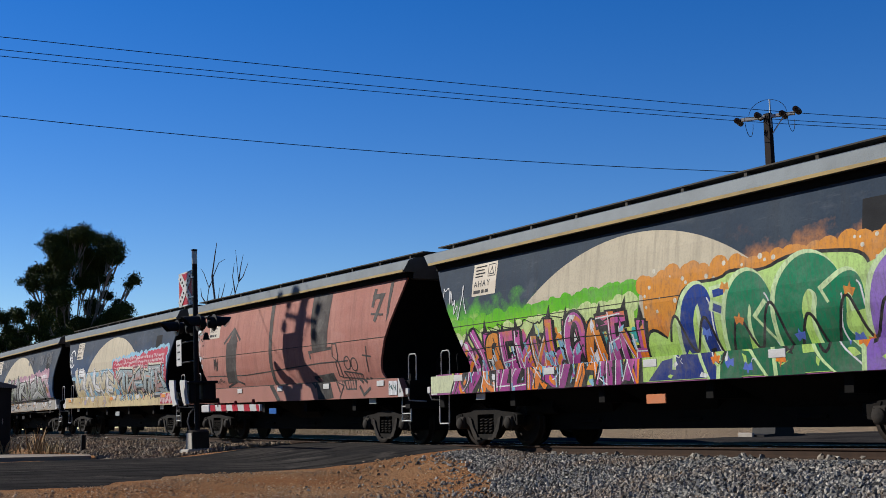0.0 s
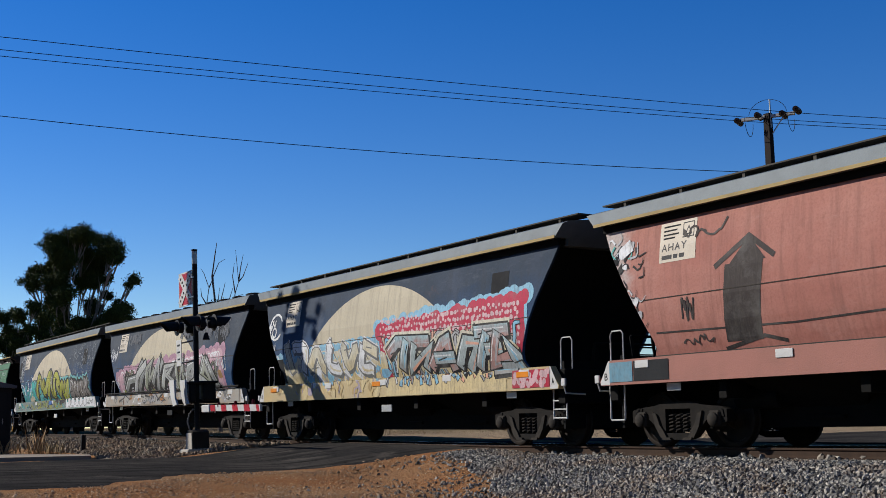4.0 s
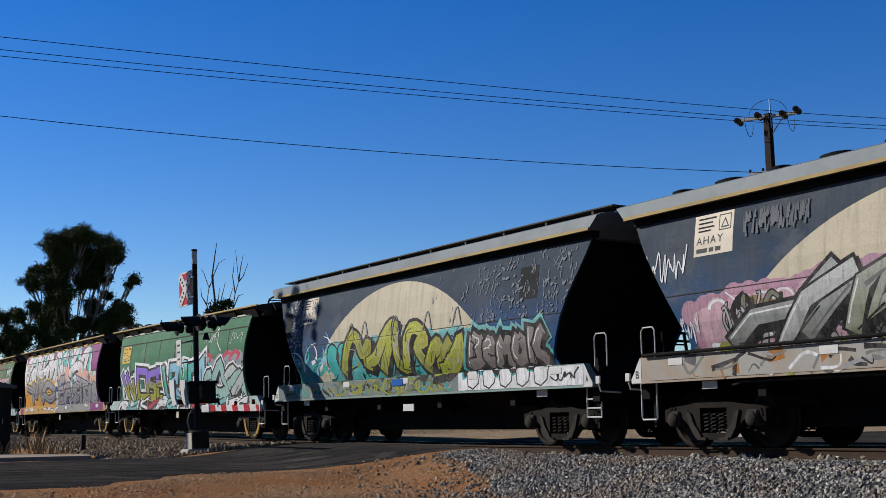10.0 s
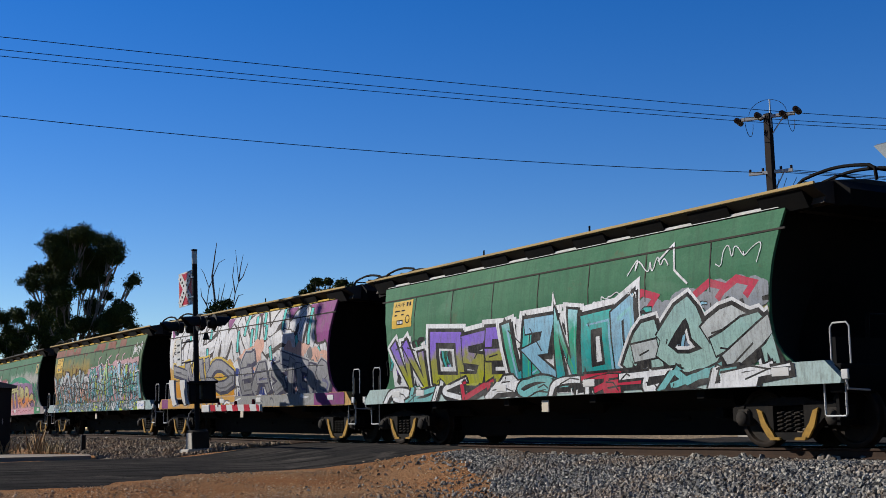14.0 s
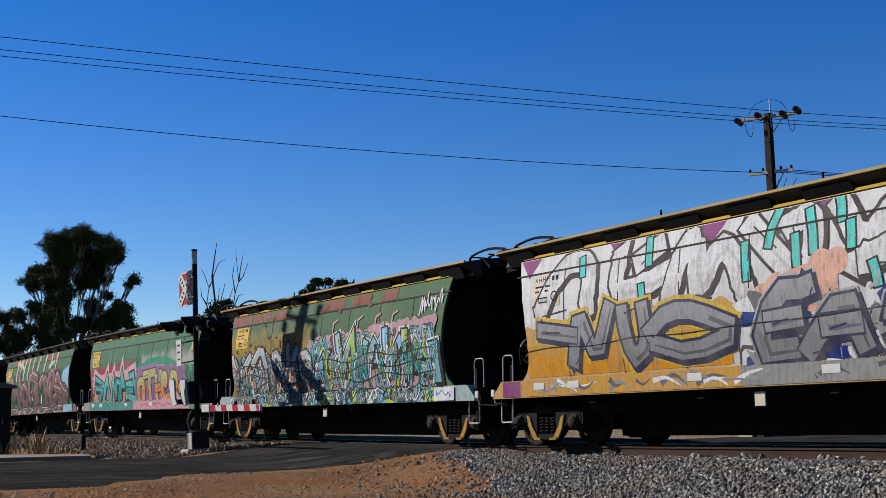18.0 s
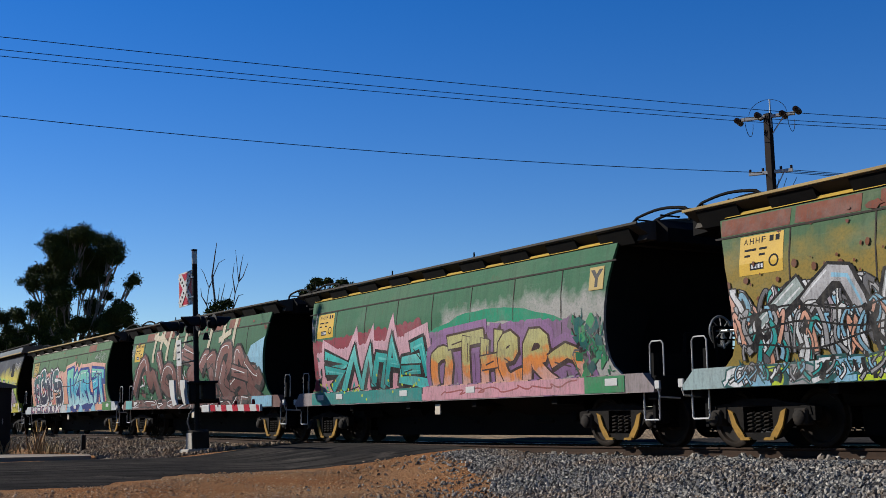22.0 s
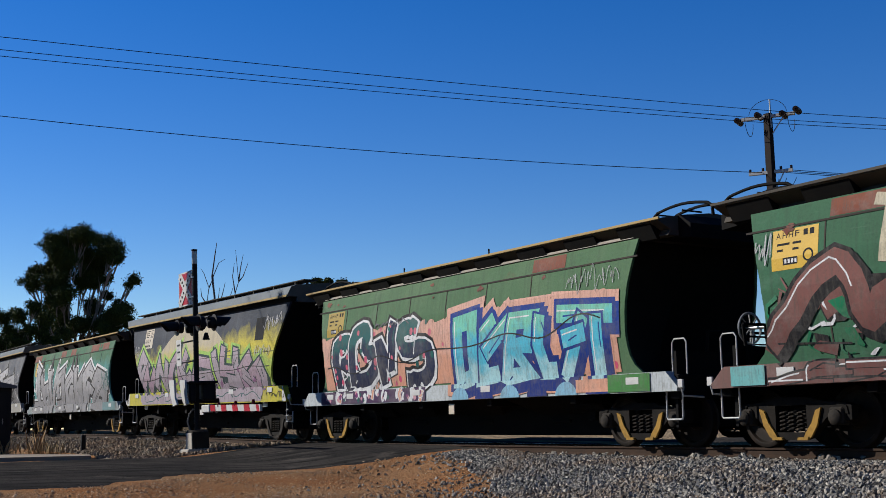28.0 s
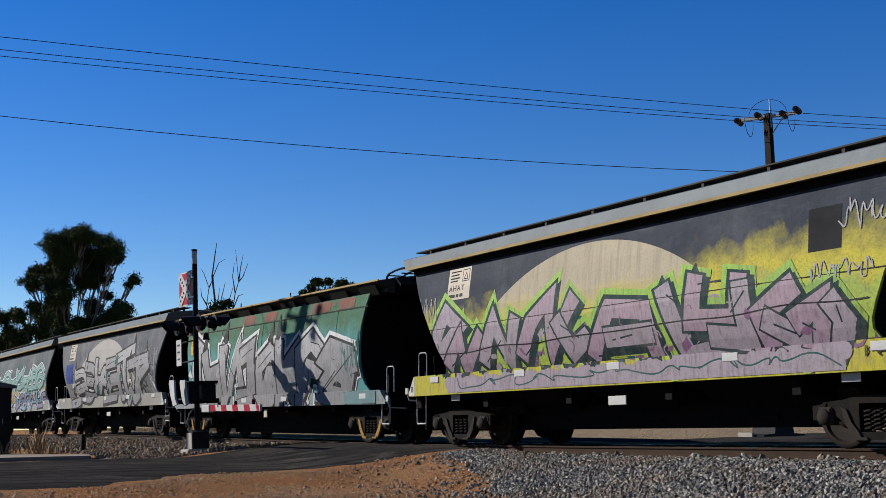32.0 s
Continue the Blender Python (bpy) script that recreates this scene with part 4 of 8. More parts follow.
        for i, l in enumerate(lay):
            self.line(l, w + 1.5 * e, ink)
            a, s_ = l[0], 1 if l[0][1] > l[-1][1] else -1
            self.poly([(a[0] - w * .6, a[1]), (a[0] + rng.uniform(-.4, .4) * w, a[1] + s_ * w * .9), (a[0] + w * .6, a[1])], ink)
        for i, l in enumerate(lay):
            self.line(l, w * 1.12 + .55 * e, ink)
            self.line(l, w * rng.uniform(.98, 1.1), fill[i % len(fill)])
            if tone:
                self.line([(x + w * .2, z - w * .14) for x, z in l[len(l) // 2 - 1:]], w * .3, tone[i % len(tone)], w * .1)
            p, q = l[0], l[-1]
            self.line([(p[0] + w * .25, p[1] - .05), ((p[0] + q[0]) / 2 + w * .3, (p[1] + q[1]) / 2)], min(.03, e * .5), ink)
            if shine:
                self.line([(x - w * .3, z + w * .2) for x, z in l[:max(2, len(l) // 2)]], .026, shine)
            self.lift(.0002)

    def flakes(self, x0, x1, z0, z1, n, size, mats):
        """Old paint scrubbed and flaked off in ragged bits that crowd together."""
        rng = self.rng
        heaps = [(rng.uniform(x0, x1), rng.uniform(z0, z1)) for _ in range(max(3, n // 14))]
        for _ in range(n):
            cx, cz = rng.choice(heaps)
            x, z = min(x1, max(x0, rng.gauss(cx, 1.6 * size))), min(z1, max(z0, rng.gauss(cz, 2.2 * size)))
            r, t = size * rng.uniform(.15, 1.0) ** 1.5, rng.uniform(-.3, .9)
            pts = []
            for k in range(9):
                a, q = .7 * k, r * rng.uniform(.4, 1.2)
                u, v = q * math.cos(a), .5 * q * math.sin(a)
                pts.append((x + u * math.cos(t) - v * math.sin(t), z + u * math.sin(t) + v * math.cos(t)))
            self.poly(pts, rng.choice(mats))

    def jag(self, p):
        return p[0] + .02 * self.rng.uniform(-1, 1), p[1] + .02 * self.rng.uniform(-1, 1)

    def band(self, pts, w, mat):
        """A soft-edged sweep of paint along a line, made of several ragged passes."""
        for k in range(5):
            self.line([(x, z + w * .12 * self.rng.uniform(-1, 1)) for x, z in rounded(pts, 2)], w * self.rng.uniform(.6, 1.0), mat)

    def lay(self, name, label):
        """Cut the layers along the height and lay them on the sheet, each quick tag as a part of its own."""
        if name == "graffiti_tag" and len(self.marks) > 1:
            todo, cuts = self.items, [0] + self.marks[1:] + [len(self.items)]
            self.marks = []
            for a, b in zip(cuts, cuts[1:]):
                self.items = todo[a:b]
                if self.items:
                    self.lay(name, label)
            return None
        self.marks = []
        low, high = min(i[3] for i in self.items), max(i[3] for i in self.items)
        squeeze = min(1.0, 0.006 / max(high - low, 1e-6))
        mats = []
        bm = bmesh.new()
        lo, hi, _ = SILL[self.kind]
        top = PROF[self.kind][-1][0] - .01
        for pts, faces, mat, off in self.items:
            if mat not in mats:
                mats.append(mat)
            off = self.base + (off - low) * squeeze
            vs = [bm.verts.new((p[0], off, p[1])) for p in pts]
            for f in faces:
                if len(set(f)) > 2:
                    try:
                        bm.faces.new([vs[i] for i in f]).material_index = mats.index(mat)
                    except ValueError:
                        pass
        big = [f for f in bm.faces if len(f.verts) > 4]
        if big:
            bmesh.ops.triangulate(bm, faces=big, ngon_method="EAR_CLIP")
        for z, clear in ((lo + .006, -1), (top, 1), (hi, 0), (hi + .006, 0), *[(q, 0) for q in levels(self.kind)]):
            if z > top or (clear == 0 and z < lo):
                continue
            bmesh.ops.bisect_plane(bm, geom=bm.verts[:] + bm.edges[:] + bm.faces[:], plane_co=(0, 0, z), plane_no=(0, 0, 1), clear_inner=clear < 0, clear_outer=clear > 0)
        sl = 6.85 if self.kind == "A" else 6.75
        for v in bm.verts:
            e = sl if v.co.z <= hi else lerp_table(ENDX[self.kind], v.co.z) - .012
            v.co.x = max(-e, min(e, v.co.x))
            v.co.y = -(surf(self.kind, v.co.z) + v.co.y)
        bmesh.ops.dissolve_degenerate(bm, dist=1e-5, edges=bm.edges[:])
        for f in bm.faces:
            f.normal_update()
            if f.normal.y > 0:
                f.normal_flip()
        me = bpy.data.meshes.new(name)
        bm.to_mesh(me)
        bm.free()
        for m in mats:
            me.materials.append(m)
        self.items = []
        self.base += (high - low) * squeeze + 0.0006
        return part(name, me, None, self.w, label)


def arch(P, mat=None, cx=-.28, R=5.3, top=3.68, base=1.5):
    pts = [(cx + R * math.sin(a), top - R + R * math.cos(a)) for a in np.linspace(-.95, .95, 60)]
    pts = [p for p in pts if p[1] > base]
    P.poly([(pts[-1][0], base), *pts[::-1], (pts[0][0], base)], mat or CREAM)


def plate_a(w, kind="A"):
    """Cream data board with the class letters, a triangle mark and lines of small print."""
    P = Paint(w, kind, 5)
    P.rect(-5.28, 3.05, -4.42, 3.72, PLATE)
    P.rect(-4.74, 3.42, -4.47, 3.68, INK)
    P.rect(-4.72, 3.44, -4.49, 3.66, PLATE)
    P.poly([(-4.70, 3.46), (-4.51, 3.46), (-4.605, 3.63)], INK)
    P.poly([(-4.66, 3.485), (-4.55, 3.485), (-4.605, 3.58)], PLATE)
    for z, a in ((3.64, .4), (3.57, .32), (3.50, .36), (3.44, .28)):
        P.rect(-5.2, z, -5.2 + a, z + .028, DARKPATCH)
    for i, ch in enumerate("AHAY"):
        pts, tri, (gx, gw, gz, gh) = glyph(ch, 0.015)
        P.add([(-5.22 + .155 * i + .12 * (p[0] - gx) / gw, 3.24 + .12 * (p[1] - gz) / gh) for p in pts], tri, INK)
    for a, b in ((-5.22, -4.98), (-4.94, -4.84), (-4.80, -4.68)):
        P.rect(a, 3.10, b, 3.17, INK)
    return P.lay("data_board", "cream data board with class letters and a triangle")


def plate_b(w, mat, code=True):
    P = Paint(w, "B", 6)
    P.rect(-5.62, 2.62, -4.74, 3.23, mat)
    if code:
        for i, ch in enumerate("AHHF"):
            pts, tri, (gx, gw, gz, gh) = glyph(ch, 0.01)
            P.add([(-5.54 + .12 * i + .08 * (p[0] - gx) / gw, 3.10 + .09 * (p[1] - gz) / gh) for p in pts], tri, DARKPATCH)
        for a, b in ((-5.02, -4.94), (-4.90, -4.82)):
            P.rect(a, 3.10, b, 3.19, DARKPATCH)
    for z, a, b in ((2.99, -5.52, -5.28), (2.99, -5.22, -5.06), (2.90, -5.52, -5.40), (2.90, -5.22, -5.10)):
        P.rect(a, z, b, z + .035, DARKPATCH)
    P.rect(-5.40, 2.69, -5.12, 2.80, DARKPATCH)
    for k in range(4):
        P.rect(-5.37 + .065 * k, 2.715, -5.33 + .065 * k, 2.775, W)
    P.line([(-4.92 + .085 * math.cos(t_), 2.80 + .085 * math.sin(t_)) for t_ in np.linspace(0, 6.3, 16)], .028, DARKPATCH)
    return P.lay("data_board", "yellow data board with dark lettering")


def rust_strip(P, amount):
    """Rusted-through patches along the top strip, panel by panel."""
    for i in range(8):
        x = -6.1 + 12.2 * i / 8
        if P.rng.random() < amount:
            P.rect(x + .03, 3.30, x + 12.2 / 8 * P.rng.uniform(.4, .98), 3.56, RUST)
            P.lay("rust_patch", "rusty worn patch of the top strip")
    for i in range(int(26 * amount)):
        x, z, r = P.rng.uniform(-5.9, 5.9), P.rng.uniform(3.15, 3.5), P.rng.uniform(.04, .15)
        P.poly([(x + r * P.rng.uniform(.35, 1.3) * math.cos(a), z + .6 * r * P.rng.uniform(.35, 1.3) * math.sin(a)) for a in np.linspace(0, 6, 13)], RUST)
        P.lay("rust_speckle", "rusty speckle")


RUST = spray("rust_paint", (0.15, 0.045, 0.032), (0.20, 0.075, 0.05), z0=3.1, z1=3.6)


def sp(name, *c, z0=1.2, z1=2.6):
    return spray(name, *c, z0=z0, z1=z1)


NAVY, NAVY2 = (0.024, 0.043, 0.072), (0.045, 0.066, 0.092)
GREEN, GREEN2 = (0.046, 0.16, 0.085), (0.085, 0.215, 0.12)
K = sp("ink_black", (0.008, 0.008, 0.010), (0.012, 0.012, 0.014))
W = sp("spray_white", (0.72, 0.73, 0.74), (0.78, 0.79, 0.80))
SILVER = sp("spray_silver", (0.30, 0.30, 0.31), (0.46, 0.46, 0.47))
GREYD = sp("spray_dark_grey", (0.10, 0.10, 0.11), (0.16, 0.16, 0.17))
TEAL = sp("spray_teal", (0.03, 0.28, 0.27), (0.10, 0.45, 0.42))
TEALD = sp("spray_deep_teal", (0.015, 0.085, 0.085), (0.02, 0.12, 0.11))
CYAN = sp("spray_cyan", (0.32, 0.62, 0.68), (0.12, 0.50, 0.62), (0.16, 0.52, 0.40))
BLUED = sp("spray_navy", (0.012, 0.03, 0.16), (0.015, 0.05, 0.24))
PURPLE = sp("spray_purple", (0.22, 0.13, 0.42), (0.30, 0.20, 0.52))
MAGENTA = sp("spray_magenta", (0.30, 0.06, 0.22), (0.45, 0.12, 0.33), (0.70, 0.26, 0.08))
ORANGES = sp("spray_orange", (0.70, 0.22, 0.04), (0.62, 0.30, 0.10))
PINK = sp("spray_pink", (0.55, 0.30, 0.34), (0.62, 0.40, 0.45))
PEACH = sp("spray_peach", (0.66, 0.36, 0.26), (0.68, 0.42, 0.34))
MAROON = sp("spray_maroon", (0.13, 0.06, 0.055), (0.20, 0.095, 0.085))
MAUVE = sp("spray_mauve", (0.37, 0.32, 0.36), (0.43, 0.38, 0.42))
OLIVE = sp("spray_olive", (0.25, 0.27, 0.05), (0.34, 0.34, 0.08))
LIME = sp("spray_lime", (0.42, 0.62, 0.18), (0.48, 0.68, 0.26))
LIMEY = sp("spray_yellow_green", (0.45, 0.55, 0.08), (0.50, 0.55, 0.10))
LEAF = sp("spray_bottle_green", (0.012, 0.12, 0.055), (0.02, 0.20, 0.10))
YEL = sp("spray_yellow", (0.68, 0.55, 0.06), (0.70, 0.60, 0.10))
REDS = sp("spray_red", (0.40, 0.03, 0.06), (0.46, 0.06, 0.10))
CREAMS = sp("spray_cream", (0.60, 0.50, 0.30), (0.66, 0.63, 0.52))
SKYB = sp("spray_light_blue", (0.25, 0.45, 0.58), (0.30, 0.52, 0.66))
PLATE_Y = worn("plate_yellow", (0.66, 0.42, 0.05), (0.52, 0.34, 0.06), 3, 0.5)
TRAIN, KINDS = [], []


def start(kind, label, side, sill, **kw):
    w = wagon(kind, len(TRAIN), label, side, sill, **kw)
    TRAIN.append(w)
    KINDS.append(kind)
    return w, Paint(w, kind, len(TRAIN))


def dress_a(w, hatch=True):
    plate_a(w)
    lo, hi, _ = SILL["A"]
    for s, ch in ((1, "A"), (-1, "B")):
        P = Paint(w, "A", 9)
        P.poly([(s * 6.60, lo + .01), (s * 6.89, lo + .01), (s * 6.90, lo + .07), (s * 6.63, hi - .005), (s * 6.60, hi - .005)], WHITE)
        pts, tri, (gx, gw, gz, gh) = glyph(ch, .02)
        P.add([(s * 6.70 - .04 + .08 * (p[0] - gx) / gw, lo + .09 + .12 * (p[1] - gz) / gh) for p in pts], tri, INK)
        P.lay("end_mark", "white sill end with a black letter")
    if hatch:
        P = Paint(w, "A", 3)
        P.rect(4.62, 2.82, 5.22, 3.46, DARKPATCH)
        P.lay("painted_patch", "dark patch of touch-up paint")


# 1 dark blue, green and orange clouds, magenta and green letters
w, P = start("A", "dark blue hopper wagon with magenta and green graffiti letters", panel("enamel_blue", NAVY, NAVY2, [((0.10, 0.42, 0.03), 2.95, .35, -7, .1, 1), ((0.55, 0.68, 0.20), 2.6, .3, -7, -.1, .9), ((0.62, 0.25, 0.07), 3.15, .45, .1, 7, 1)]), sp("sill_magenta", (0.30, 0.10, 0.25), (0.40, 0.30, 0.35)), tag=worn("tag_orange", (.6, .2, .08), (.5, .25, .15), 9, .6), tag_x=.1)
arch(P)
P.lay("arch_emblem", "cream half-round emblem")
P.cloud(-6.0, -.05, 1.5, 2.42, 2.72, .16, sp("cloud_green", (0.20, 0.52, 0.05), (0.11, 0.42, 0.03), z0=2.2, z1=2.8))
P.cloud(-6.0, -.2, 1.1, 2.12, 2.45, .16, sp("cloud_pale", (0.55, 0.62, 0.15), (0.56, 0.68, 0.33), z0=1.6, z1=2.5))
P.cloud(.05, 6.2, 1.5, 2.72, 2.82, .2, sp("cloud_orange", (0.60, 0.20, 0.06), (0.62, 0.28, 0.08)))
for _ in range(70):
    P.blob(P.rng.uniform(.1, 6), P.rng.uniform(2.2, 2.95), P.rng.uniform(.015, .05), CREAMS, 8)
P.clutter(-5.8, -.2, 1.1, 2.1, 220, [MAGENTA, ORANGES, K, TEAL, W, SKYB], .18)
P.rect(-6.85, 1.11, -5.75, 1.47, sp("sill_pale_lime", (.58, .62, .42), (.62, .64, .52)))
P.wild([4, 9, 8, 3, 2, 6, 0], -5.8, -.1, 1.05, 2.25, [MAGENTA, sp("spray_plum", (0.25, .05, .2), (.5, .14, .35), (.42, .1, .35)), ORANGES], K, None, sw=.27, e=.045, shards=(SKYB, W, K), shine=W, tone=(ORANGES, MAGENTA), soft=.25)
for _ in range(60):
    x, z = P.rng.uniform(-5.6, -.3), P.rng.uniform(1.15, 2.0)
    P.line([(x, z), (x + .03, z - P.rng.uniform(.1, .3))], .035, P.rng.choice((SKYB, SKYB, K, W)))
body = rounded([(.02, 1.09), (.0, 1.78), (.25, 1.98), (.68, 1.62), (.9, 2.3), (1.12, 2.62), (1.9, 2.6), (2.1, 2.74), (2.75, 2.62), (3.3, 2.82), (4.05, 2.78), (4.65, 2.7), (4.72, 2.4), (5.1, 2.72), (5.9, 2.78), (6.3, 2.6), (6.3, 1.09)], 2)
P.line(body, .11, K)
P.poly(body, LIME)
P.poly([(.15, 1.1), (1.9, 1.1), (1.75, 1.45), (1.1, 1.5), (.5, 1.42)], BLUED)
P.poly([(2.05, 1.1), (4.5, 1.1), (4.4, 1.42), (3.2, 1.36), (2.2, 1.5)], LEAF)
P.poly([(4.7, 1.1), (6.3, 1.1), (6.3, 1.5), (4.8, 1.45)], PURPLE)
BIG = [([(.98, 1.35), (1.05, 2.2), (1.35, 2.52), (1.55, 2.3), (1.5, 1.6), (1.75, 1.1)], .30, BLUED), ([(1.75, 2.42), (2.0, 2.45)], .12, BLUED), ([(1.72, 2.2), (1.98, 2.1)], .12, BLUED),
       ([(2.05, 1.2), (2.15, 2.2), (2.45, 2.55), (2.75, 2.2), (2.6, 1.7), (3.0, 1.2)], .46, LEAF), ([(2.75, 2.0), (3.2, 1.5)], .3, LEAF),
       ([(3.25, 1.15), (3.15, 2.2), (3.6, 2.66), (4.1, 2.3), (3.85, 1.6), (4.4, 1.15)], .52, LEAF), ([(4.0, 2.2), (4.45, 2.45), (4.5, 2.0)], .22, LEAF),
       ([(4.85, 1.2), (4.9, 2.2), (5.3, 2.55), (5.6, 2.1), (5.5, 1.5), (6.1, 1.2)], .5, PURPLE), ([(5.7, 2.3), (6.2, 2.5)], .3, PURPLE)]
for l, wd, mt in BIG:
    l = rounded(l, 3) if len(l) > 2 else l
    P.line([(x - .05, z + .03) for x, z in l], wd + .06, sp("spray_mint", (.55, .72, .38), (.6, .76, .45)))
    P.line(l, wd, mt)
    P.line([(x + wd * .35, z - .03) for x, z in l[len(l) // 2:]] if len(l) > 4 else l, .028, W if len(l) > 4 else mt)
P.line([(.6 + 5.6 * i / 120, 1.75 + .32 * math.sin(i * .42) + .12 * math.sin(i * .17)) for i in range(121)], .05, K)
P.clutter(.5, 6.0, 1.15, 1.6, 26, [W, K, LIME], .1)
for i in range(12):
    P.star(P.rng.uniform(1.2, 6), P.rng.uniform(1.2, 2.5), .11, (ORANGES, sp("spray_star_blue", (0.10, 0.16, 0.5), (0.2, .3, .7)))[i % 2])
# thin dark line: the overhead cable's shadow, painted on
P.wave(-6, 0, 1.95, 1.98, .02, .018, K)
P.lay("graffiti", "magenta, orange and green sprayed letters")
P.scribble(-6.4, -5.5, 2.5, 3.4, 5, .03, W)
P.scribble(-5.4, -2.4, 2.2, 2.5, 5, .025, K)
P.lay("graffiti_tag", "thin sprayed tags")
dress_a(w)

# 2 salmon pink with black brush marks
w, P = start("A", "salmon pink hopper wagon with black brushed marks", panel("enamel_pink", (0.40, 0.165, 0.13), (0.46, 0.22, 0.175), [((0.5, .48, .45), 9, .1, -7, -6.2, .8)], 0.35), worn("sill_pink", (0.38, 0.17, 0.135), (0.28, 0.14, 0.11), 1.5, .6), tag=BLUE, tag_x=-.7)
BR = sp("brush_black", (0.03, 0.028, 0.028), (0.05, 0.042, 0.04))
P.poly([(-3.75, 2.85), (-3.9, 1.65), (-3.15, 1.65), (-2.95, 2.85)], BR)
P.line([(-3.95, 2.85), (-3.25, 3.25), (-2.75, 2.9)], 0.09, BR)
P.poly([(-3.65, 2.85), (-3.25, 3.25), (-2.9, 2.85)], BR)
P.line([(-3.95, 1.55), (-3.1, 1.7), (-2.7, 1.6)], 0.06, BR)
P.line([(-0.6, 3.75), (-0.55, 2.95), (-0.55, 2.05), (-0.5, 1.6), (0.1, 1.1)], .24, BR, .16)
P.poly([(1.95, 3.8), (3.05, 3.75), (2.95, 2.35), (2.1, 2.35), (1.95, 3.15)], BR)
P.line([(3.15, 2.35), (1.9, 2.3), (1.95, 2.15)], 0.07, BR)
P.poly([(2.35, 1.65), (3.1, 1.7), (3.4, 1.1), (2.55, 1.05)], BR)
P.line([(2, 1.65), (3.1, 1.7)], 0.07, BR)
P.line([(2, 1.65), (2.4, 1.4)], 0.08, BR)
P.poly([(6.05, 3.75), (6.2, 3.75), (6.1, 3), (6, 2.8)], BR)
P.line([(5.35, 3.6), (5.3, 3.25)], 0.13, BR)
P.line([(5.3, 3.45), (5.75, 3.45), (5.45, 2.9)], 0.13, BR)
P.line([(5.25, 3.05), (5.8, 3)], 0.05, BR)
P.line([(-5.45, 1.9), (-2.45, 1.85), (-0.65, 1.9), (0.8, 1.95), (2.5, 2), (4, 2)], 0.03, BR)
P.line([(3.95 + 0.16 * math.cos(a), 1.95 + 0.16 * math.sin(a)) for a in np.linspace(0, 6.3, 14)], .03, BR)
P.line([(4.3 + 0.16 * math.cos(a), 1.9 + 0.16 * math.sin(a)) for a in np.linspace(0, 6.3, 14)], .03, BR)
P.line([(3.7, 1.75), (4.25, 1.7), (4.6, 1.65), (4.6, 1.3), (4.15, 1.3), (3.7, 1.75)], 0.035, BR)
P.line([(3.65, 1.6), (4.55, 1.55)], 0.025, BR)
P.line([(3.8, 1.7), (3.95, 1.3)], 0.02, BR)
P.line([(3.95, 1.7), (4.1, 1.3)], 0.02, BR)
P.line([(4.1, 1.7), (4.25, 1.3)], 0.02, BR)
P.line([(4.25, 1.7), (4.35, 1.3)], 0.02, BR)
P.line([(4.35, 1.7), (4.5, 1.3)], 0.02, BR)
P.line([(4.5, 1.7), (4.6, 1.3)], 0.02, BR)
P.line([(5, 2.3), (4.95, 1.7)], 0.035, BR)
P.line([(4.8, 2.1), (5.2, 2.05)], 0.04, BR)
P.line([(4.75, 1.55), (4.95, 1.45)], 0.06, BR)
P.line([(4.95, 1.55), (5.15, 1.45)], 0.06, BR)
P.line([(4.8, 1.35), (5, 1.15), (5.3, 1.3)], 0.07, BR)
P.line([(3.2, 2.15), (3.25, 2.45), (3.45, 2.45), (3.5, 2.15), (3.45, 2), (3.2, 2.15)], 0.03, BR)
P.line([(3.35, 2), (3.4, 1.65), (3.6, 1.6), (3.5, 2)], 0.03, BR)
P.line([(3.75, 1.25), (3.6, 1.45), (3.55, 1.5), (3.95, 1.4), (3.75, 1.1)], 0.04, BR)
P.scribble(-4.85, -3.8, 3.35, 3.62, 5, .05, BR)
P.scribble(-4.8, -4.5, 1.9, 2.5, 4, .04, BR)
P.scribble(-4.9, -4.1, 1.62, 1.85, 5, .03, BR)
P.lay("graffiti", "black brushed shapes and doodles")
P.rect(-6.6, 1.12, -6.0, 1.46, sp("sill_sky", (.16, .30, .38), (.2, .35, .42)))
P.rect(-5.97, 1.12, -5.1, 1.46, DARKPATCH)
P.clutter(-6.5, -5.75, 1.6, 3.6, 60, [SILVER, TEAL, W, DARKPATCH, SILVER, K], .16)
P.lay("graffiti_panel", "teal and grey sprayed end of the side")
P.rect(6.2, 1.12, 6.58, 1.44, W)
P.scribble(6.2, 6.6, 1.15, 1.45, 3, .03, TEALD)
P.lay("graffiti_panel", "white and teal sprayed sill corner")
dress_a(w, False)

# 3 blue with the arch, cream letters, red bubbles
w, P = start("A", "blue hopper wagon with cream letters and red bubble graffiti", panel("enamel_blue_b", NAVY, (0.05, 0.07, 0.11), [((0.02, 0.085, 0.22), 3.3, 1.2, -7, 7, .85)]), worn("sill_tan", (0.52, 0.40, 0.20), (0.42, 0.36, 0.25), 1.2, .6), tag=GALV)
arch(P, cx=-.2)
P.lay("arch_emblem", "cream half-round emblem")
BUB = sp("bubble_pink", (0.62, 0.42, 0.44), (0.66, 0.48, 0.50))
P.cloud(-5.8, .1, 1.5, 2.2, 2.38, .14, SKYB)
P.cloud(-5.5, .1, 1.5, 2.02, 2.2, .12, CREAMS)
P.cloud(-.1, 5.9, 1.5, 2.66, 2.92, .2, SKYB)
P.cloud(0, 5.8, 1.5, 2.55, 2.82, .2, REDS)
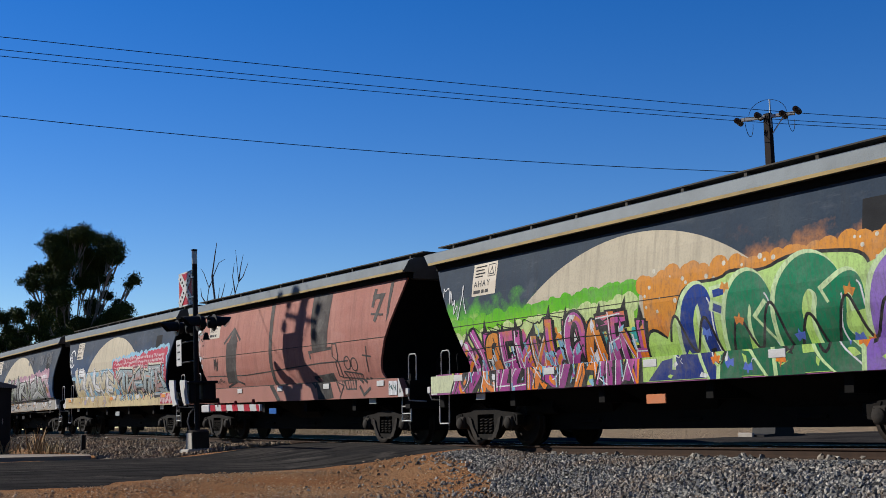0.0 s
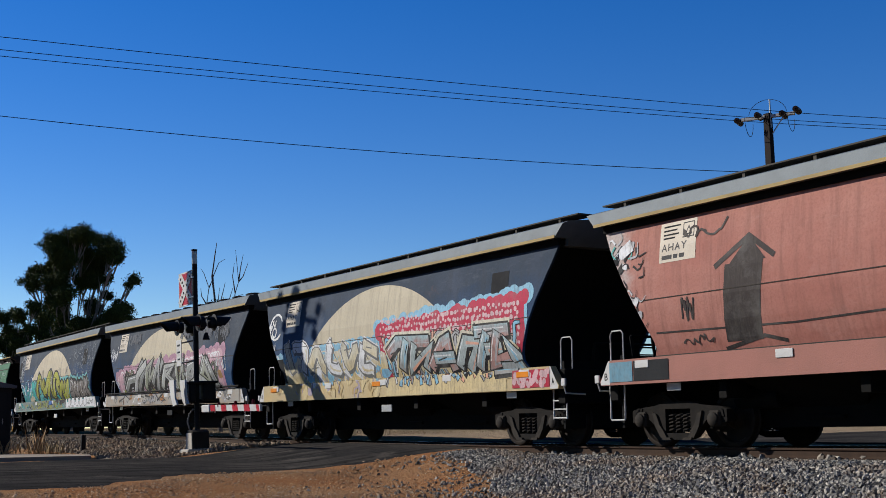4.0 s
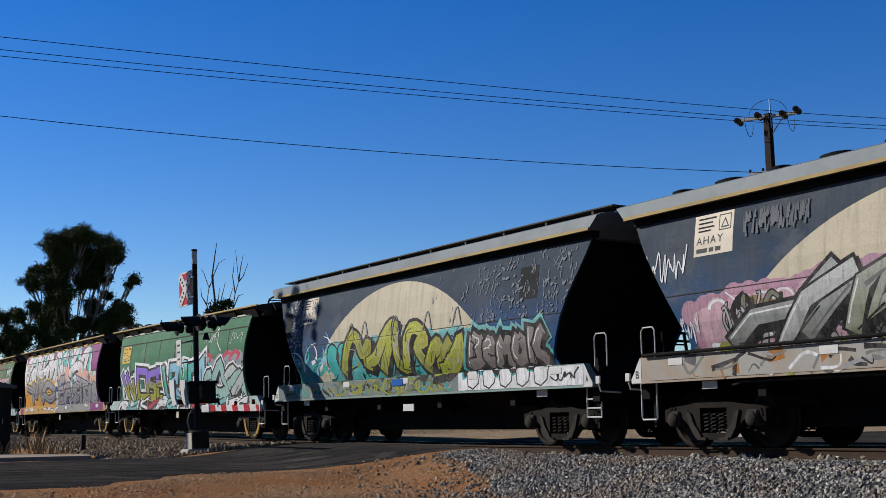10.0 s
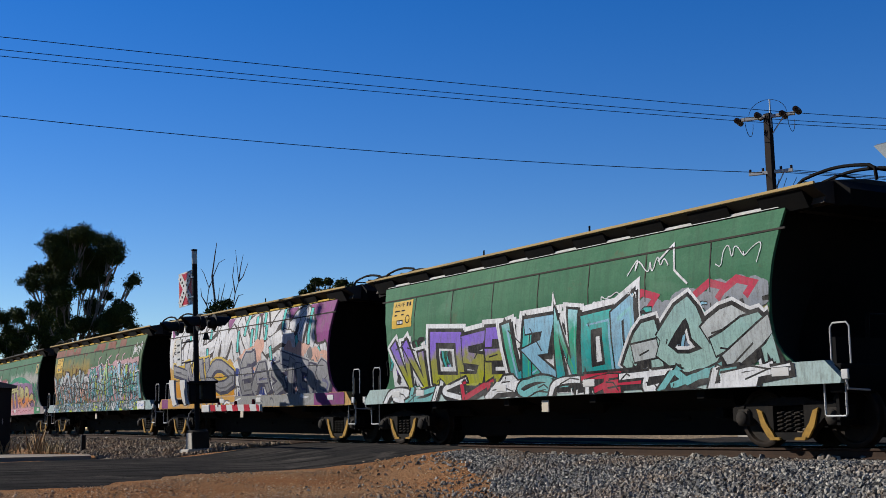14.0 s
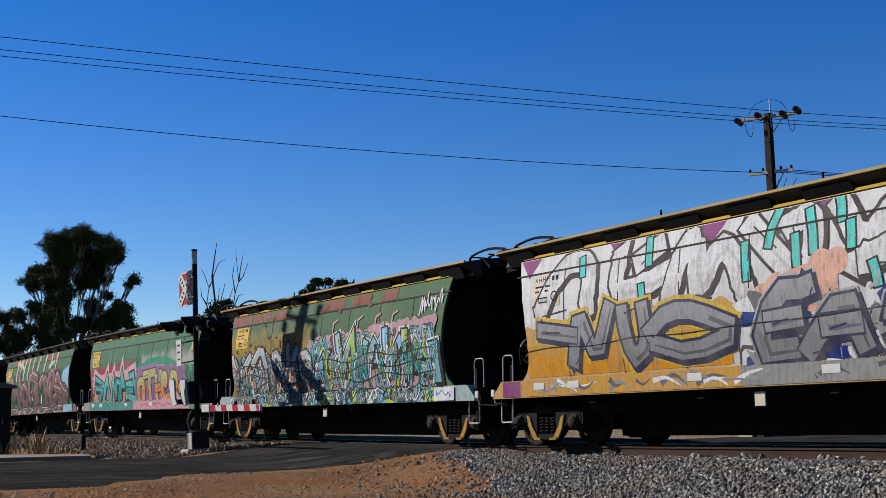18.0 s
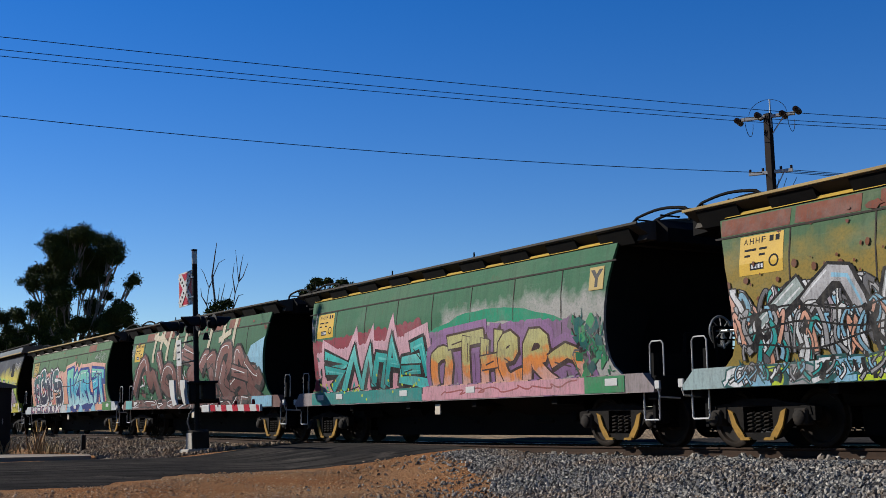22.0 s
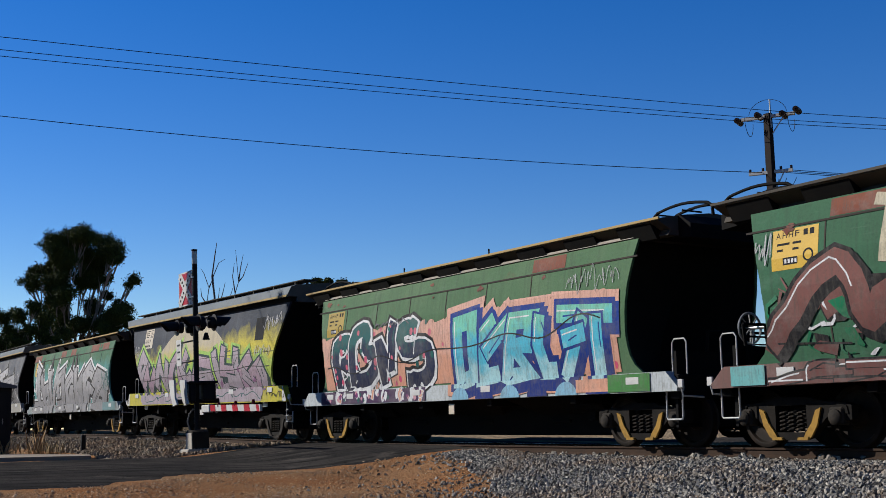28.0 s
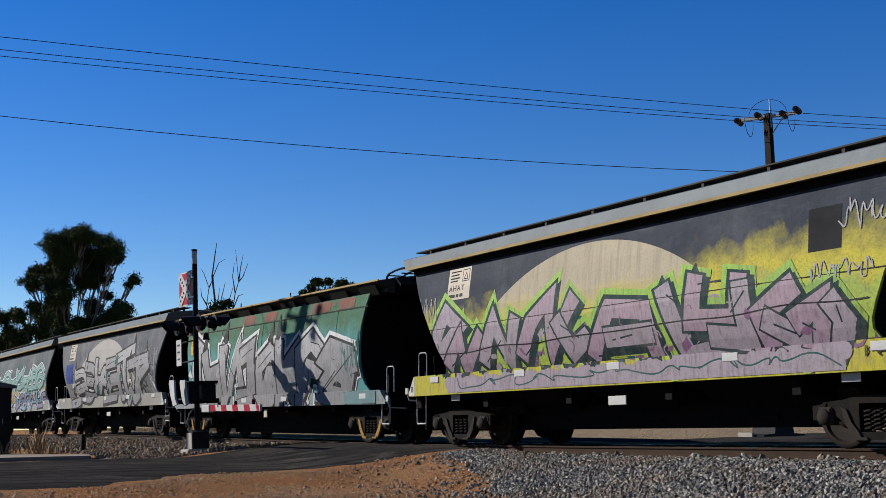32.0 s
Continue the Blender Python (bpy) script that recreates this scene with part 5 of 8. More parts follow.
for k in range(330):
    P.blob(.08 + 5.6 * (k % 55) / 55 + P.rng.uniform(-.03, .03), 2.02 + .15 * (k // 55) + P.rng.uniform(-.03, .03) + .03 * (k % 2), P.rng.uniform(.028, .062), BUB, 9)
P.clutter(-5.7, .1, 1.5, 2.2, 160, [CREAMS, W, SKYB, SILVER, CREAMS], .22)
P.clutter(-5.7, .1, 1.14, 1.46, 50, [CREAMS, sp("sill_sand", (.44, .33, .17), (.5, .4, .24)), MAUVE], .2)
P.piece([[(-5.1, 2.5), (-4.9, 1.9)], [(-4.65, 2.45), (-3.85, 2.45), (-4.2, 1.9)], [(-3.8, 1.9), (-3.3, 2.4), (-3.05, 1.85)], [(-2.55, 2.4), (-2.8, 1.85), (-2.2, 1.8)], [(-1.85, 2.3), (-1.7, 1.75), (-1.2, 2.25)], [(-.85, 2.25), (-1.1, 1.75), (-.55, 1.75)], [(-.7, 2.3), (-.25, 2.15)]], .24, [CREAMS, W], sp("outline_grey", (.16, .17, .17), (.2, .2, .2)), W, .04, (CREAMS,), None, .04, 2, 2.6)
P.rect(-6.1, 1.55, -5.4, 2.2, DARKPATCH)
P.cloud(.35, 5.2, 1.08, 2.12, 2.4, .05, CREAMS)
P.tangle(.3, 5.3, 1.3, 2.3, 150, [SILVER, PEACH, SKYB, SILVER, W, SKYB], K, .09)
P.piece([[(.45, 2.1), (.8, 2.3), (2.1, 2.25)], [(1.2, 2.25), (.9, 1.75)], [(1.55, 2.15), (1.3, 1.7), (2.2, 2.1), (1.95, 1.7)], [(2.2, 1.7), (2.7, 2.15), (2.95, 2.2), (3.05, 1.65)], [(2.45, 1.85), (3.05, 1.85)], [(3.3, 1.7), (3.65, 2.15), (4.15, 2.1), (3.7, 1.6)], [(4.1, 2.3), (5.15, 2.3)], [(4.4, 2.2), (4.05, 1.65)], [(4.45, 1.95), (4.85, 1.95)], [(4.8, 2.2), (4.55, 1.65), (5.1, 1.75)], [(5.45, 1.7), (5.15, 2), (5.3, 1.75), (5.45, 1.55), (4.9, 1.55)]], .24, [sp("fill_silver_pink", (.30, .32, .31), (.42, .26, .24), (.40, .52, .55)), sp("fill_silver_teal", (.33, .33, .32), (.42, .55, .58)), sp("fill_dove", (.36, .40, .40), (.42, .5, .5))], K, CREAMS, .045, (SILVER, SKYB, PEACH), W, .04, 0, 3.4)
P.rect(5.4, 1.12, 6.6, 1.46, REDS)
for _ in range(40):
    P.blob(P.rng.uniform(5.45, 6.55), P.rng.uniform(1.15, 1.43), P.rng.uniform(.03, .08), BUB, 9)
P.lay("graffiti", "cream letters and silver letters under red bubbles")
P.line([(-6.4 + .4 * math.cos(a) + .5, 3.1 + .35 * math.sin(a)) for a in np.linspace(.4, 5.6, 12)], .06, W)
P.lay("graffiti_tag", "thick white sprayed swirl")
P.line([(-5.98 + .12 * math.cos(a), 2.95 + .13 * math.sin(a)) for a in np.linspace(0, 6.2, 12)], .05, W)
P.lay("graffiti_tag", "thick white sprayed ring")
P.scribble(-6.45, -5.9, 2.95, 3.4, 3, .06, W)
P.scribble(-6.4, -5.85, 2.35, 2.75, 4, .06, W)
P.lay("graffiti_tag", "thin white sprayed tags")
for x in (-5.9, -.1, 5.75):
    part("reflector", Geo().box((x - .2, -1.622, 1.32), (x + .2, -1.604, 1.43), 0, .005), ORANGE, w, "orange reflector")
dress_a(w)

# 4 blue with the arch, silver letters on a pink cloud
w, P = start("A", "faded blue hopper wagon with silver graffiti on pink cloud", panel("enamel_blue_c", NAVY, (0.085, 0.095, 0.11), [((0.02, 0.08, 0.20), 3.0, 1.0, -7, 7, .85)]), worn("sill_rusty", (0.36, 0.31, 0.25), (0.30, 0.16, 0.07), 1.6, .6), hatches=True, tag=DARKPATCH)
arch(P, cx=-.45)
P.lay("arch_emblem", "cream half-round emblem")
P.cloud(-5.4, 5.1, 1.5, 2.2, 2.62, .27, sp("cloud_rose", (0.36, 0.22, 0.28), (0.42, 0.26, 0.33)))
P.cloud(-5.2, 4.9, 1.5, 2.05, 2.5, .22, sp("cloud_pink", (0.44, 0.30, 0.34), (0.58, 0.40, 0.45)))
for _ in range(26):
    x = P.rng.uniform(-5, 5)
    P.line([(x + .2 * math.cos(a), 2.32 + .035 * x + .16 * math.sin(a)) for a in np.linspace(.2, 2.9, 7)], .035, W)
P.clutter(-5, 4.8, 1.12, 2.3, 320, [GREYD, SILVER, K, GREYD, OLIVE, W, sp("rust_orange", (.34, .15, .05), (.3, .2, .1))], .18)
SILV4 = [sp("fill_silver_dark", (.18, .19, .18), (.34, .36, .35)), sp("fill_silver_light", (.36, .38, .36), (.48, .5, .48)), sp("fill_silver_olive", (.20, .22, .14), (.36, .38, .33))]
P.tangle(-4.8, 4.6, 1.52, 2.25, 130, [SILVER, GREYD, K, sp("fill_olive_grey", (.12, .13, .09), (.2, .21, .16))], K, .1)
P.piece([[(-4.55, 1.65), (-4.05, 2), (-3.15, 2.05), (-2.5, 2.55), (-2.25, 2.3), (-3.1, 1.7)], [(-3.55, 1.55), (-3, 2.15), (-2.15, 2.5)], [(-2.25, 1.7), (-1.95, 2.3), (-1.45, 2.55), (-1.85, 1.9), (-1.25, 2.25)], [(-1.45, 1.85), (-.65, 2.6), (-1.1, 1.55), (-.35, 2.5)], [(-.55, 1.7), (-.05, 2.3), (.75, 2.4), (.05, 2.05), (.8, 1.7)], [(1, 2.35), (.95, 1.55), (1.65, 2.45), (1.5, 1.55)]], .25, SILV4, K, None, .055, (GREYD, SILVER), W, .07, 0)
P.piece([[(1.75, 1.5), (2.15, 2.25), (2.65, 2.35), (2.35, 1.95), (1.85, 2), (2.6, 1.6)], [(2.85, 2.55), (2.9, 1.6), (3.5, 2.45)], [(2.95, 1.6), (3.6, 2.35), (3.9, 1.7), (3.35, 1.9)], [(3.75, 2.4), (4.15, 1.95), (4.45, 1.55), (3.7, 1.6)], [(2.05, 1.65), (3.05, 1.9), (4.1, 1.45)]], .25, SILV4, K, None, .055, (SILVER, GREYD), W, .07, 0)
P.rect(-6.4, 1.11, 6.5, 1.49, worn("sill_grey_rust", (.34, .33, .30), (.32, .19, .08), 1.3, .7))
P.clutter(-5.5, 5.8, 1.14, 1.48, 60, [SILVER, GREYD, sp("rust_orange", (.34, .15, .05), (.3, .2, .1))], .16)
for k in range(46):
    x, d = P.rng.uniform(-5.6, 5.6), P.rng.uniform(.15, .6)
    P.line(rounded([(x, P.rng.uniform(1.13, 1.46)), (x + d * P.rng.random(), P.rng.uniform(1.13, 1.46)), (x + d, P.rng.uniform(1.13, 1.46))], 3), P.rng.uniform(.025, .11), P.rng.choice((K, GREYD, SILVER, W, K, sp("fill_silver_dark", (.18, .19, .18), (.34, .36, .35)))), P.rng.uniform(.01, .05))
P.lay("graffiti", "silver outlined letters on a pink cloud")
P.scribble(-6.4, -5.4, 2.5, 3.4, 7, .03, W)
P.scribble(4.4, 5.3, 2.0, 2.6, 6, .03, W)
P.scribble(-5.7, -5.2, 1.6, 2.2, 6, .02, W)
P.lay("graffiti_tag", "thin white sprayed tags")
SCRUB = sp("scrubbed_blue", (.075, .085, .105), (.115, .125, .145))
for xa, xb, za, zb in ((3.4, 4.1, 3.15, 3.55), (4.3, 5.5, 3.05, 3.65), (1.2, 2.1, 3.25, 3.6), (-4.2, -2.9, 3.3, 3.62)):
    for k in range(70):
        x, z = P.rng.uniform(xa, xb), P.rng.uniform(za, zb)
        P.line([(x, z - .05), (x + P.rng.uniform(-.03, .03), min(zb, z + P.rng.uniform(.05, .25)))], P.rng.uniform(.02, .07), SCRUB, .01)
tagged(P.lay("scrubbed_paint", "scrubbed pale patches of old enamel"), kind="stuff")
part("air_pipe", Geo().tube([(-6.5, -1.66, 1.53), (6.6, -1.66, 1.56)], .03, 8).tube([(3.2, -1.68, 1.55), (5.3, -1.68, 1.56)], .05, 8), BLACK, w)
part("air_pipe", Geo().tube([(-4.6, -1.5, .98), (-4.4, -1.5, 1.02), (2.9, -1.5, 1.02), (3.1, -1.5, .98), (6.0, -1.5, .98)], .022, 6), GRIME, w)
dress_a(w)

# 5 blue with the arch, olive letters and silver bubble letters
w, P = start("A", "blue hopper wagon with olive letters and silver bubble graffiti", panel("enamel_blue_d", NAVY, (0.06, 0.075, 0.10), [((0.02, 0.09, 0.25), 3.0, 1.0, -7, 7, .85), ((0.10, 0.32, 0.36), 2.2, .5, -6, 3, .9)]), worn("sill_teal", (0.20, 0.30, 0.28), (0.30, 0.27, 0.2), 1.3, .6))
arch(P, cx=-.3)
P.lay("arch_emblem", "cream half-round emblem")
P.cloud(-3.6, 2.6, 1.5, 2.25, 2.3, .2, sp("mist_teal", (0.08, 0.36, 0.36), (0.20, 0.45, 0.45)))
for k in range(34):
    x, z, a0 = -6.1 + .085 * k + P.rng.uniform(-.15, .15), 1.55 + .5 * P.rng.random(), P.rng.uniform(-.4, 1.6)
    turn, d = P.rng.choice((-1, 1)) * P.rng.uniform(.12, .3), P.rng.uniform(.06, .12)
    pts = [(x, z)]
    for i in range(11):
        pts.append((pts[-1][0] + d * math.cos(a0 + turn * i), max(1.52, pts[-1][1] + .75 * d * math.sin(a0 + turn * i))))
    P.line(pts, P.rng.uniform(.05, .13), (TEAL, SKYB, TEALD, TEAL, TEAL, W)[k % 6], .012)
for c in (-3.45, -2.9):
    P.blob(c, 2.05, .34, TEAL, 20, 1.15)
    P.line([(c + .34 * math.cos(a), 2.05 + .39 * math.sin(a)) for a in np.linspace(0, 3.6, 14)], .05, K)
P.rect(-6.6, 1.12, 2.45, 1.48, worn("sill_grey_teal_b", (.17, .21, .20), (.10, .13, .12), 1.4, .7))
for k in range(60):
    x, d = P.rng.uniform(-6.1, 2.2), P.rng.uniform(.15, .6)
    P.line(rounded([(x, P.rng.uniform(1.14, 1.46)), (x + d * P.rng.random(), P.rng.uniform(1.14, 1.46)), (x + d, P.rng.uniform(1.14, 1.46))], 3), P.rng.uniform(.025, .12), P.rng.choice((OLIVE, OLIVE, TEAL, TEALD, K, SILVER)), P.rng.uniform(.01, .05))
P.clutter(-3.2, 2.6, 1.55, 2.25, 90, [OLIVE, K, TEALD, K, TEAL, GREYD], .16)
for k in range(26):
    x = -2.9 + .2 * k + P.rng.uniform(-.1, .1)
    r, a0 = P.rng.uniform(.1, .3), P.rng.uniform(0, 6)
    P.line([(x + r * math.cos(a0 + a), 1.3 + .6 * r * math.sin(a0 + a)) for a in np.linspace(0, 3.6, 12)], P.rng.uniform(.05, .13), (OLIVE, sp("fill_olive_dark", (.13, .14, .03), (.22, .23, .05)), OLIVE, K)[k % 4], .015)
P.piece([[(-2.95, 1.75), (-2.5, 2.55), (-2.15, 2.6), (-1.9, 2), (-1.5, 2.45), (-1.75, 1.9)], [(-1.65, 1.85), (-1.15, 2), (-.6, 2.65), (-.2, 2.7), (-.95, 1.75)], [(-.25, 2.7), (-.3, 1.8), (.1, 1.7)], [(.1, 1.75), (.3, 2.55), (.75, 2.6), (1.15, 2.25), (.55, 2.2), (1, 1.7)], [(1, 1.7), (1.45, 2.2), (1.65, 2.1), (1.5, 1.7), (2, 2.15)], [(1.75, 1.65), (2.25, 1.95), (2.5, 2.25), (2.25, 1.65), (1.6, 1.6)]], .27, [OLIVE, sp("fill_olive_pale", (.28, .31, .05), (.42, .43, .12))], K, None, .075, (sp("fill_olive_dark", (.13, .14, .03), (.22, .23, .05)), OLIVE), LIMEY, .08, 2)
for k in range(26):
    x, z = P.rng.uniform(-2.8, 2.3), P.rng.uniform(1.55, 2.5)
    P.line(rounded([(x, z), (x + P.rng.uniform(-.2, .2), z + .2), (x + P.rng.uniform(-.3, .3), z + P.rng.uniform(.2, .5))], 2), P.rng.uniform(.02, .06), P.rng.choice((K, K, SILVER)), .01)
P.rect(2.45, 1.12, 6.6, 1.48, W)
P.piece([[(2.7, 1.65), (2.9, 2.15)], [(3, 2.2), (3.3, 2.1), (3, 1.9), (3.25, 1.75), (2.8, 1.65)], [(3.35, 1.9), (3.65, 1.95), (3.55, 2.15), (3.3, 1.9), (3.4, 1.65), (3.65, 1.7)], [(3.75, 1.6), (3.9, 2.1), (4, 1.85), (4.25, 2.15), (4.15, 1.65)], [(4.5, 2.1), (4.3, 1.8), (4.45, 1.6), (4.75, 1.8), (4.65, 2.1)], [(4.85, 1.65), (4.95, 2.2)], [(5.3, 2.2), (5, 1.85), (5.3, 1.65)]], .21, sp("fill_bubble_grey", (.15, .13, .12), (.27, .255, .24)), K, sp("mist_teal", (0.08, 0.36, 0.36), (0.20, 0.45, 0.45)), .10, (), W, .03, 2, 2.6)
for k in range(5):
    P.blob(2.98 + .58 * k, 1.34, .22, W, 16, .9)
    P.line([(2.78 + .58 * k, 1.5), (2.82 + .58 * k, 1.2), (3.0 + .58 * k, 1.14), (3.2 + .58 * k, 1.25), (3.26 + .58 * k, 1.5)], .03, K)
P.lay("graffiti", "olive letters beside silver bubble letters")
CHALK = sp("chalk", (.10, .12, .145), (.19, .21, .24))
for k in range(230):
    x, z = P.rng.uniform(1.2, 6.4), P.rng.uniform(2.45, 3.72)
    if P.rng.random() < (x - .8) / 6:
        d = P.rng.uniform(.04, .22)
        P.line(rounded([(x, z), (x + d * P.rng.uniform(-.2, .6), z + .4 * d), (x + d * P.rng.uniform(-.4, .5), z + d)], 2), P.rng.uniform(.012, .045), CHALK, .006)
P.flakes(-6.15, -5.3, 2.5, 3.7, 420, .085, [CHALK, sp("chalk_pale", (.42, .46, .50), (.50, .53, .56)), CHALK])
P.flakes(3.2, 6.3, 2.5, 3.6, 160, .07, [CHALK])
for x in (-2.6, -1.9, -.4, 1.0, 2.2):
    P.line(rounded([(x, 2.5), (x + .2, 3.0), (x + .35, 2.5)], 2), .03, CHALK)
tagged(P.lay("chalk_marks", "chalky scratches and flaked paint"), kind="stuff")
P.scribble(5.6, 6.5, 1.15, 1.45, 5, .03, K)
P.lay("graffiti_tag", "thin black sprayed tag")
P.rect(-6.2, 2.75, -5.85, 3.4, DARKPATCH)
P.lay("dark_patch", "dark painted-over patch")
part("plate", Geo().box((-.35, -1.625, 1.30), (.15, -1.604, 1.46), 0, .005), BLUE, w, "blue steel plate")
dress_a(w)

# 6 green, purple to teal letters with a white halo
w, P = start("B", "green hopper wagon with purple, lime and teal graffiti", panel("enamel_green", GREEN, GREEN2, (), .35), sp("sill_pale_teal", (0.40, 0.50, 0.48), (0.5, .56, .55)), coaming=WHITE, edge=ROOF_TAN)
P.cloud(-5.7, -1.9, 1.3, 2.12, 2.2, .08, W)
P.cloud(-1.8, 2.5, 1.3, 2.3, 2.5, .08, W)
P.cloud(2.4, 5.7, 1.3, 2.2, 2.35, .25, sp("mist_slate", (0.14, 0.20, 0.28), (0.28, 0.30, 0.33)))
for x in (3.0, 4.6, 5.2):
    P.line([(x - .3, 2.45), (x, 2.6), (x + .35, 2.5), (x + .2, 2.35)], .13, REDS)
P.tangle(-5.8, 5.7, 1.3, 2.2, 170, [K, TEAL, SKYB, K, OLIVE, PURPLE, LEAF], K, .1)
PUR = sp("spray_violet_blue", (.34, .36, .04), (.30, .30, .08), (.26, .17, .60), z0=1.3, z1=2.1)
P.piece([[(-5.5, 2.2), (-4.95, 1.3), (-5, 2.2)], [(-5, 2.2), (-4.3, 1.25), (-4.35, 1.95)], [(-3.9, 1.4), (-3.8, 2.3), (-2.8, 2.25), (-2.85, 1.35), (-3.8, 1.4)], [(-1.85, 2.2), (-2.55, 2.15), (-2.55, 1.8), (-1.95, 1.7), (-2.2, 1.35), (-2.8, 1.35)], [(-.9, 2.2), (-1.65, 2.25), (-1.85, 1.3), (-1.2, 1.3)], [(-1.75, 1.8), (-1.2, 1.8)]], .23, PUR, K, W, .07, (), None, .05, 0, 3.4)
P.piece([[(-1.05, 2.3), (-.9, 1.25), (-.1, 1.5)], [(-.3, 2.3), (-.55, 1.25)], [(-.3, 2.3), (.35, 2.3), (.15, 1.85), (-.35, 1.8), (.3, 1.3)], [(.55, 1.2), (.6, 2.3), (.95, 1.3), (1.1, 2.4)], [(1.45, 2.2), (1.3, 1.25), (2, 1.3), (2.05, 2.25), (1.45, 2.2)], [(2.25, 1.25), (2.3, 2.25), (2.65, 2.4), (2.6, 1.7)]], .26, [sp("fill_teal_blue", (.04, .30, .33), (.05, .34, .22), (.35, .60, .64)), TEAL, SKYB], K, W, .075, (SKYB, sp("fill_seafoam", (.06, .36, .16), (.30, .58, .60))), None, .06, 0, 3.4)
P.piece([[(2.5, 1.4), (2.95, 1.95), (3.25, 1.95), (3.2, 1.35)], [(2.75, 1.6), (3.2, 1.65)], [(3.45, 1.8), (4, 2.3), (4.2, 2.1), (4.3, 1.75), (4.7, 1.5), (3.8, 1.3), (3.4, 1.6)], [(4.5, 1.85), (4.95, 2.1), (5.35, 1.9)], [(4.65, 1.6), (5.5, 1.95), (5.7, 1.75), (5.75, 1.35)], [(4.9, 1.35), (5.75, 1.8)]], .27, [sp("fill_pale", (.34, .50, .46), (.30, .45, .43)), sp("fill_pale_grey", (.46, .50, .50), (.52, .55, .55))], K, W, .07, (), None, .06, 1, 2.6)
P.wild([8, 0, 2, 4, 8, 0, 6], -5.9, 5.6, .95, 1.3, [W, sp("fill_aqua", (.18, .42, .42), (.22, .46, .46)), W, REDS], K, None, sw=.5, e=.04)
P.lay("graffiti", "purple, lime and teal letters with white halo")
P.scribble(2.6, 3.6, 2.85, 3.25, 4, .03, W)
P.line([(3.4, 3.1), (3.75, 3.35), (3.8, 2.9), (4.1, 2.65)], .04, W)
P.scribble(1.9, 3.0, 2.5, 2.75, 5, .025, W)
P.scribble(4.7, 5.8, 2.8, 3.2, 4, .02, W)
P.lay("graffiti_tag", "thin white sprayed tags")
plate_b(w, PLATE_Y)

# 7 silver and purple whole side with orange below
w, P = start("B", "silver painted hopper wagon with orange, grey and purple graffiti", panel("enamel_silver", (0.62, 0.62, 0.63), (0.72, 0.72, 0.73), [((0.52, 0.29, 0.08), 2.35, .6, -7, -.4, .85), ((0.24, 0.045, 0.17), 9, .2, 4.9, 8, 1)], .12), sp("sill_orange_grey", (0.48, 0.30, 0.12), (0.34, .33, .32)), coaming=ROOF_YELLOW, edge=ROOF_TAN)
MG = sp("spray_violet", (0.20, 0.045, 0.16), (0.25, 0.07, 0.21))
P.poly([(4.85, 2.45), (6.2, 2.4), (6.2, 3.6), (4.4, 3.6)], MG)
for x in (-6.1, -3.4, -1.2, 1.3, 3.2):
    P.poly([(x, 3.6), (x + .7, 3.6), (x + .35, 3.2)], MG)
BIGW = sp("spray_big_white", (.60, .60, .61), (.70, .70, .71), (.64, .64, .66), z0=2.2, z1=3.5)
for lines in ([[(-5.35, 2.5), (-4.75, 3.35), (-3.85, 3.4), (-3.95, 2.5)], [(-3.05, 3.35), (-3.15, 2.55), (-1.8, 2.9)], [(-2.55, 3.15), (-2.05, 3.4)], [(-1.8, 2.4), (-1.4, 3.35), (-1.1, 3.4), (-1.15, 2.35), (-.5, 3.4), (-.05, 2.3)], [(0, 3.4), (.9, 2.55)], [(.8, 3.3), (1.35, 3.45), (1.15, 2.25)]], [[(1.7, 3.5), (2.2, 2.75), (2.7, 3.4), (3.1, 3.45), (3.35, 2.95), (1.95, 2.55)], [(3.65, 3), (3.95, 3.35), (4.75, 3.35), (5, 2.45)], [(4.35, 3.3), (4.2, 2.55), (3.75, 2.35)], [(2.2, 2.6), (3, 2.9), (3.9, 2.65), (4.15, 2.25)], [(5.15, 2.3), (5.85, 2.3), (5.5, 2.1)]]):
    P.piece(lines, .36, BIGW, sp("ink_umber", (.03, .026, .026), (.05, .04, .04)), None, .06, (sp("fill_cloud", (.46, .46, .47), (.56, .56, .57)),), None, .05, 3)
for i, (x, z, t_, h) in enumerate(((-4.1, 3.25, .2, .14), (-2.3, 3.3, .1, .2), (-2.45, 2.55, .1, .16), (-.05, 2.85, .12, .26), (.45, 3.3, -.5, .26), (.95, 2.9, .15, .2), (1.25, 3.15, .25, .3), (1.75, 3.45, .3, .2), (1.95, 3.0, .1, .16), (3.05, 3.3, 0, .24), (4.75, 3.0, -.05, .42), (4.05, 2.55, .3, .2), (2.35, 2.4, .3, .14), (5.4, 2.25, .5, .12))):
    aq = sp("spray_aqua", (.10, .50, .47), (.14, .56, .52))
    P.line([(x - t_ * h, z + h), (x, z), (x + t_ * h * .4, z - h)], .21, K)
    P.line([(x - t_ * h, z + h), (x, z), (x + t_ * h * .4, z - h)], .14, aq)
P.cloud(-5.9, -.5, 1.3, 2.05, 2.1, .2, sp("cloud_amber", (0.60, 0.28, 0.04), (0.56, 0.36, 0.14)))
P.cloud(.0, 1.7, 1.3, 2.2, 2.6, .22, PEACH)
P.cloud(3.4, 5.7, 1.3, 2.45, 2.1, .22, PEACH)
P.clutter(-.2, 5.6, 1.3, 2.25, 200, [SILVER, GREYD, W, GREYD, BLUED], .22)
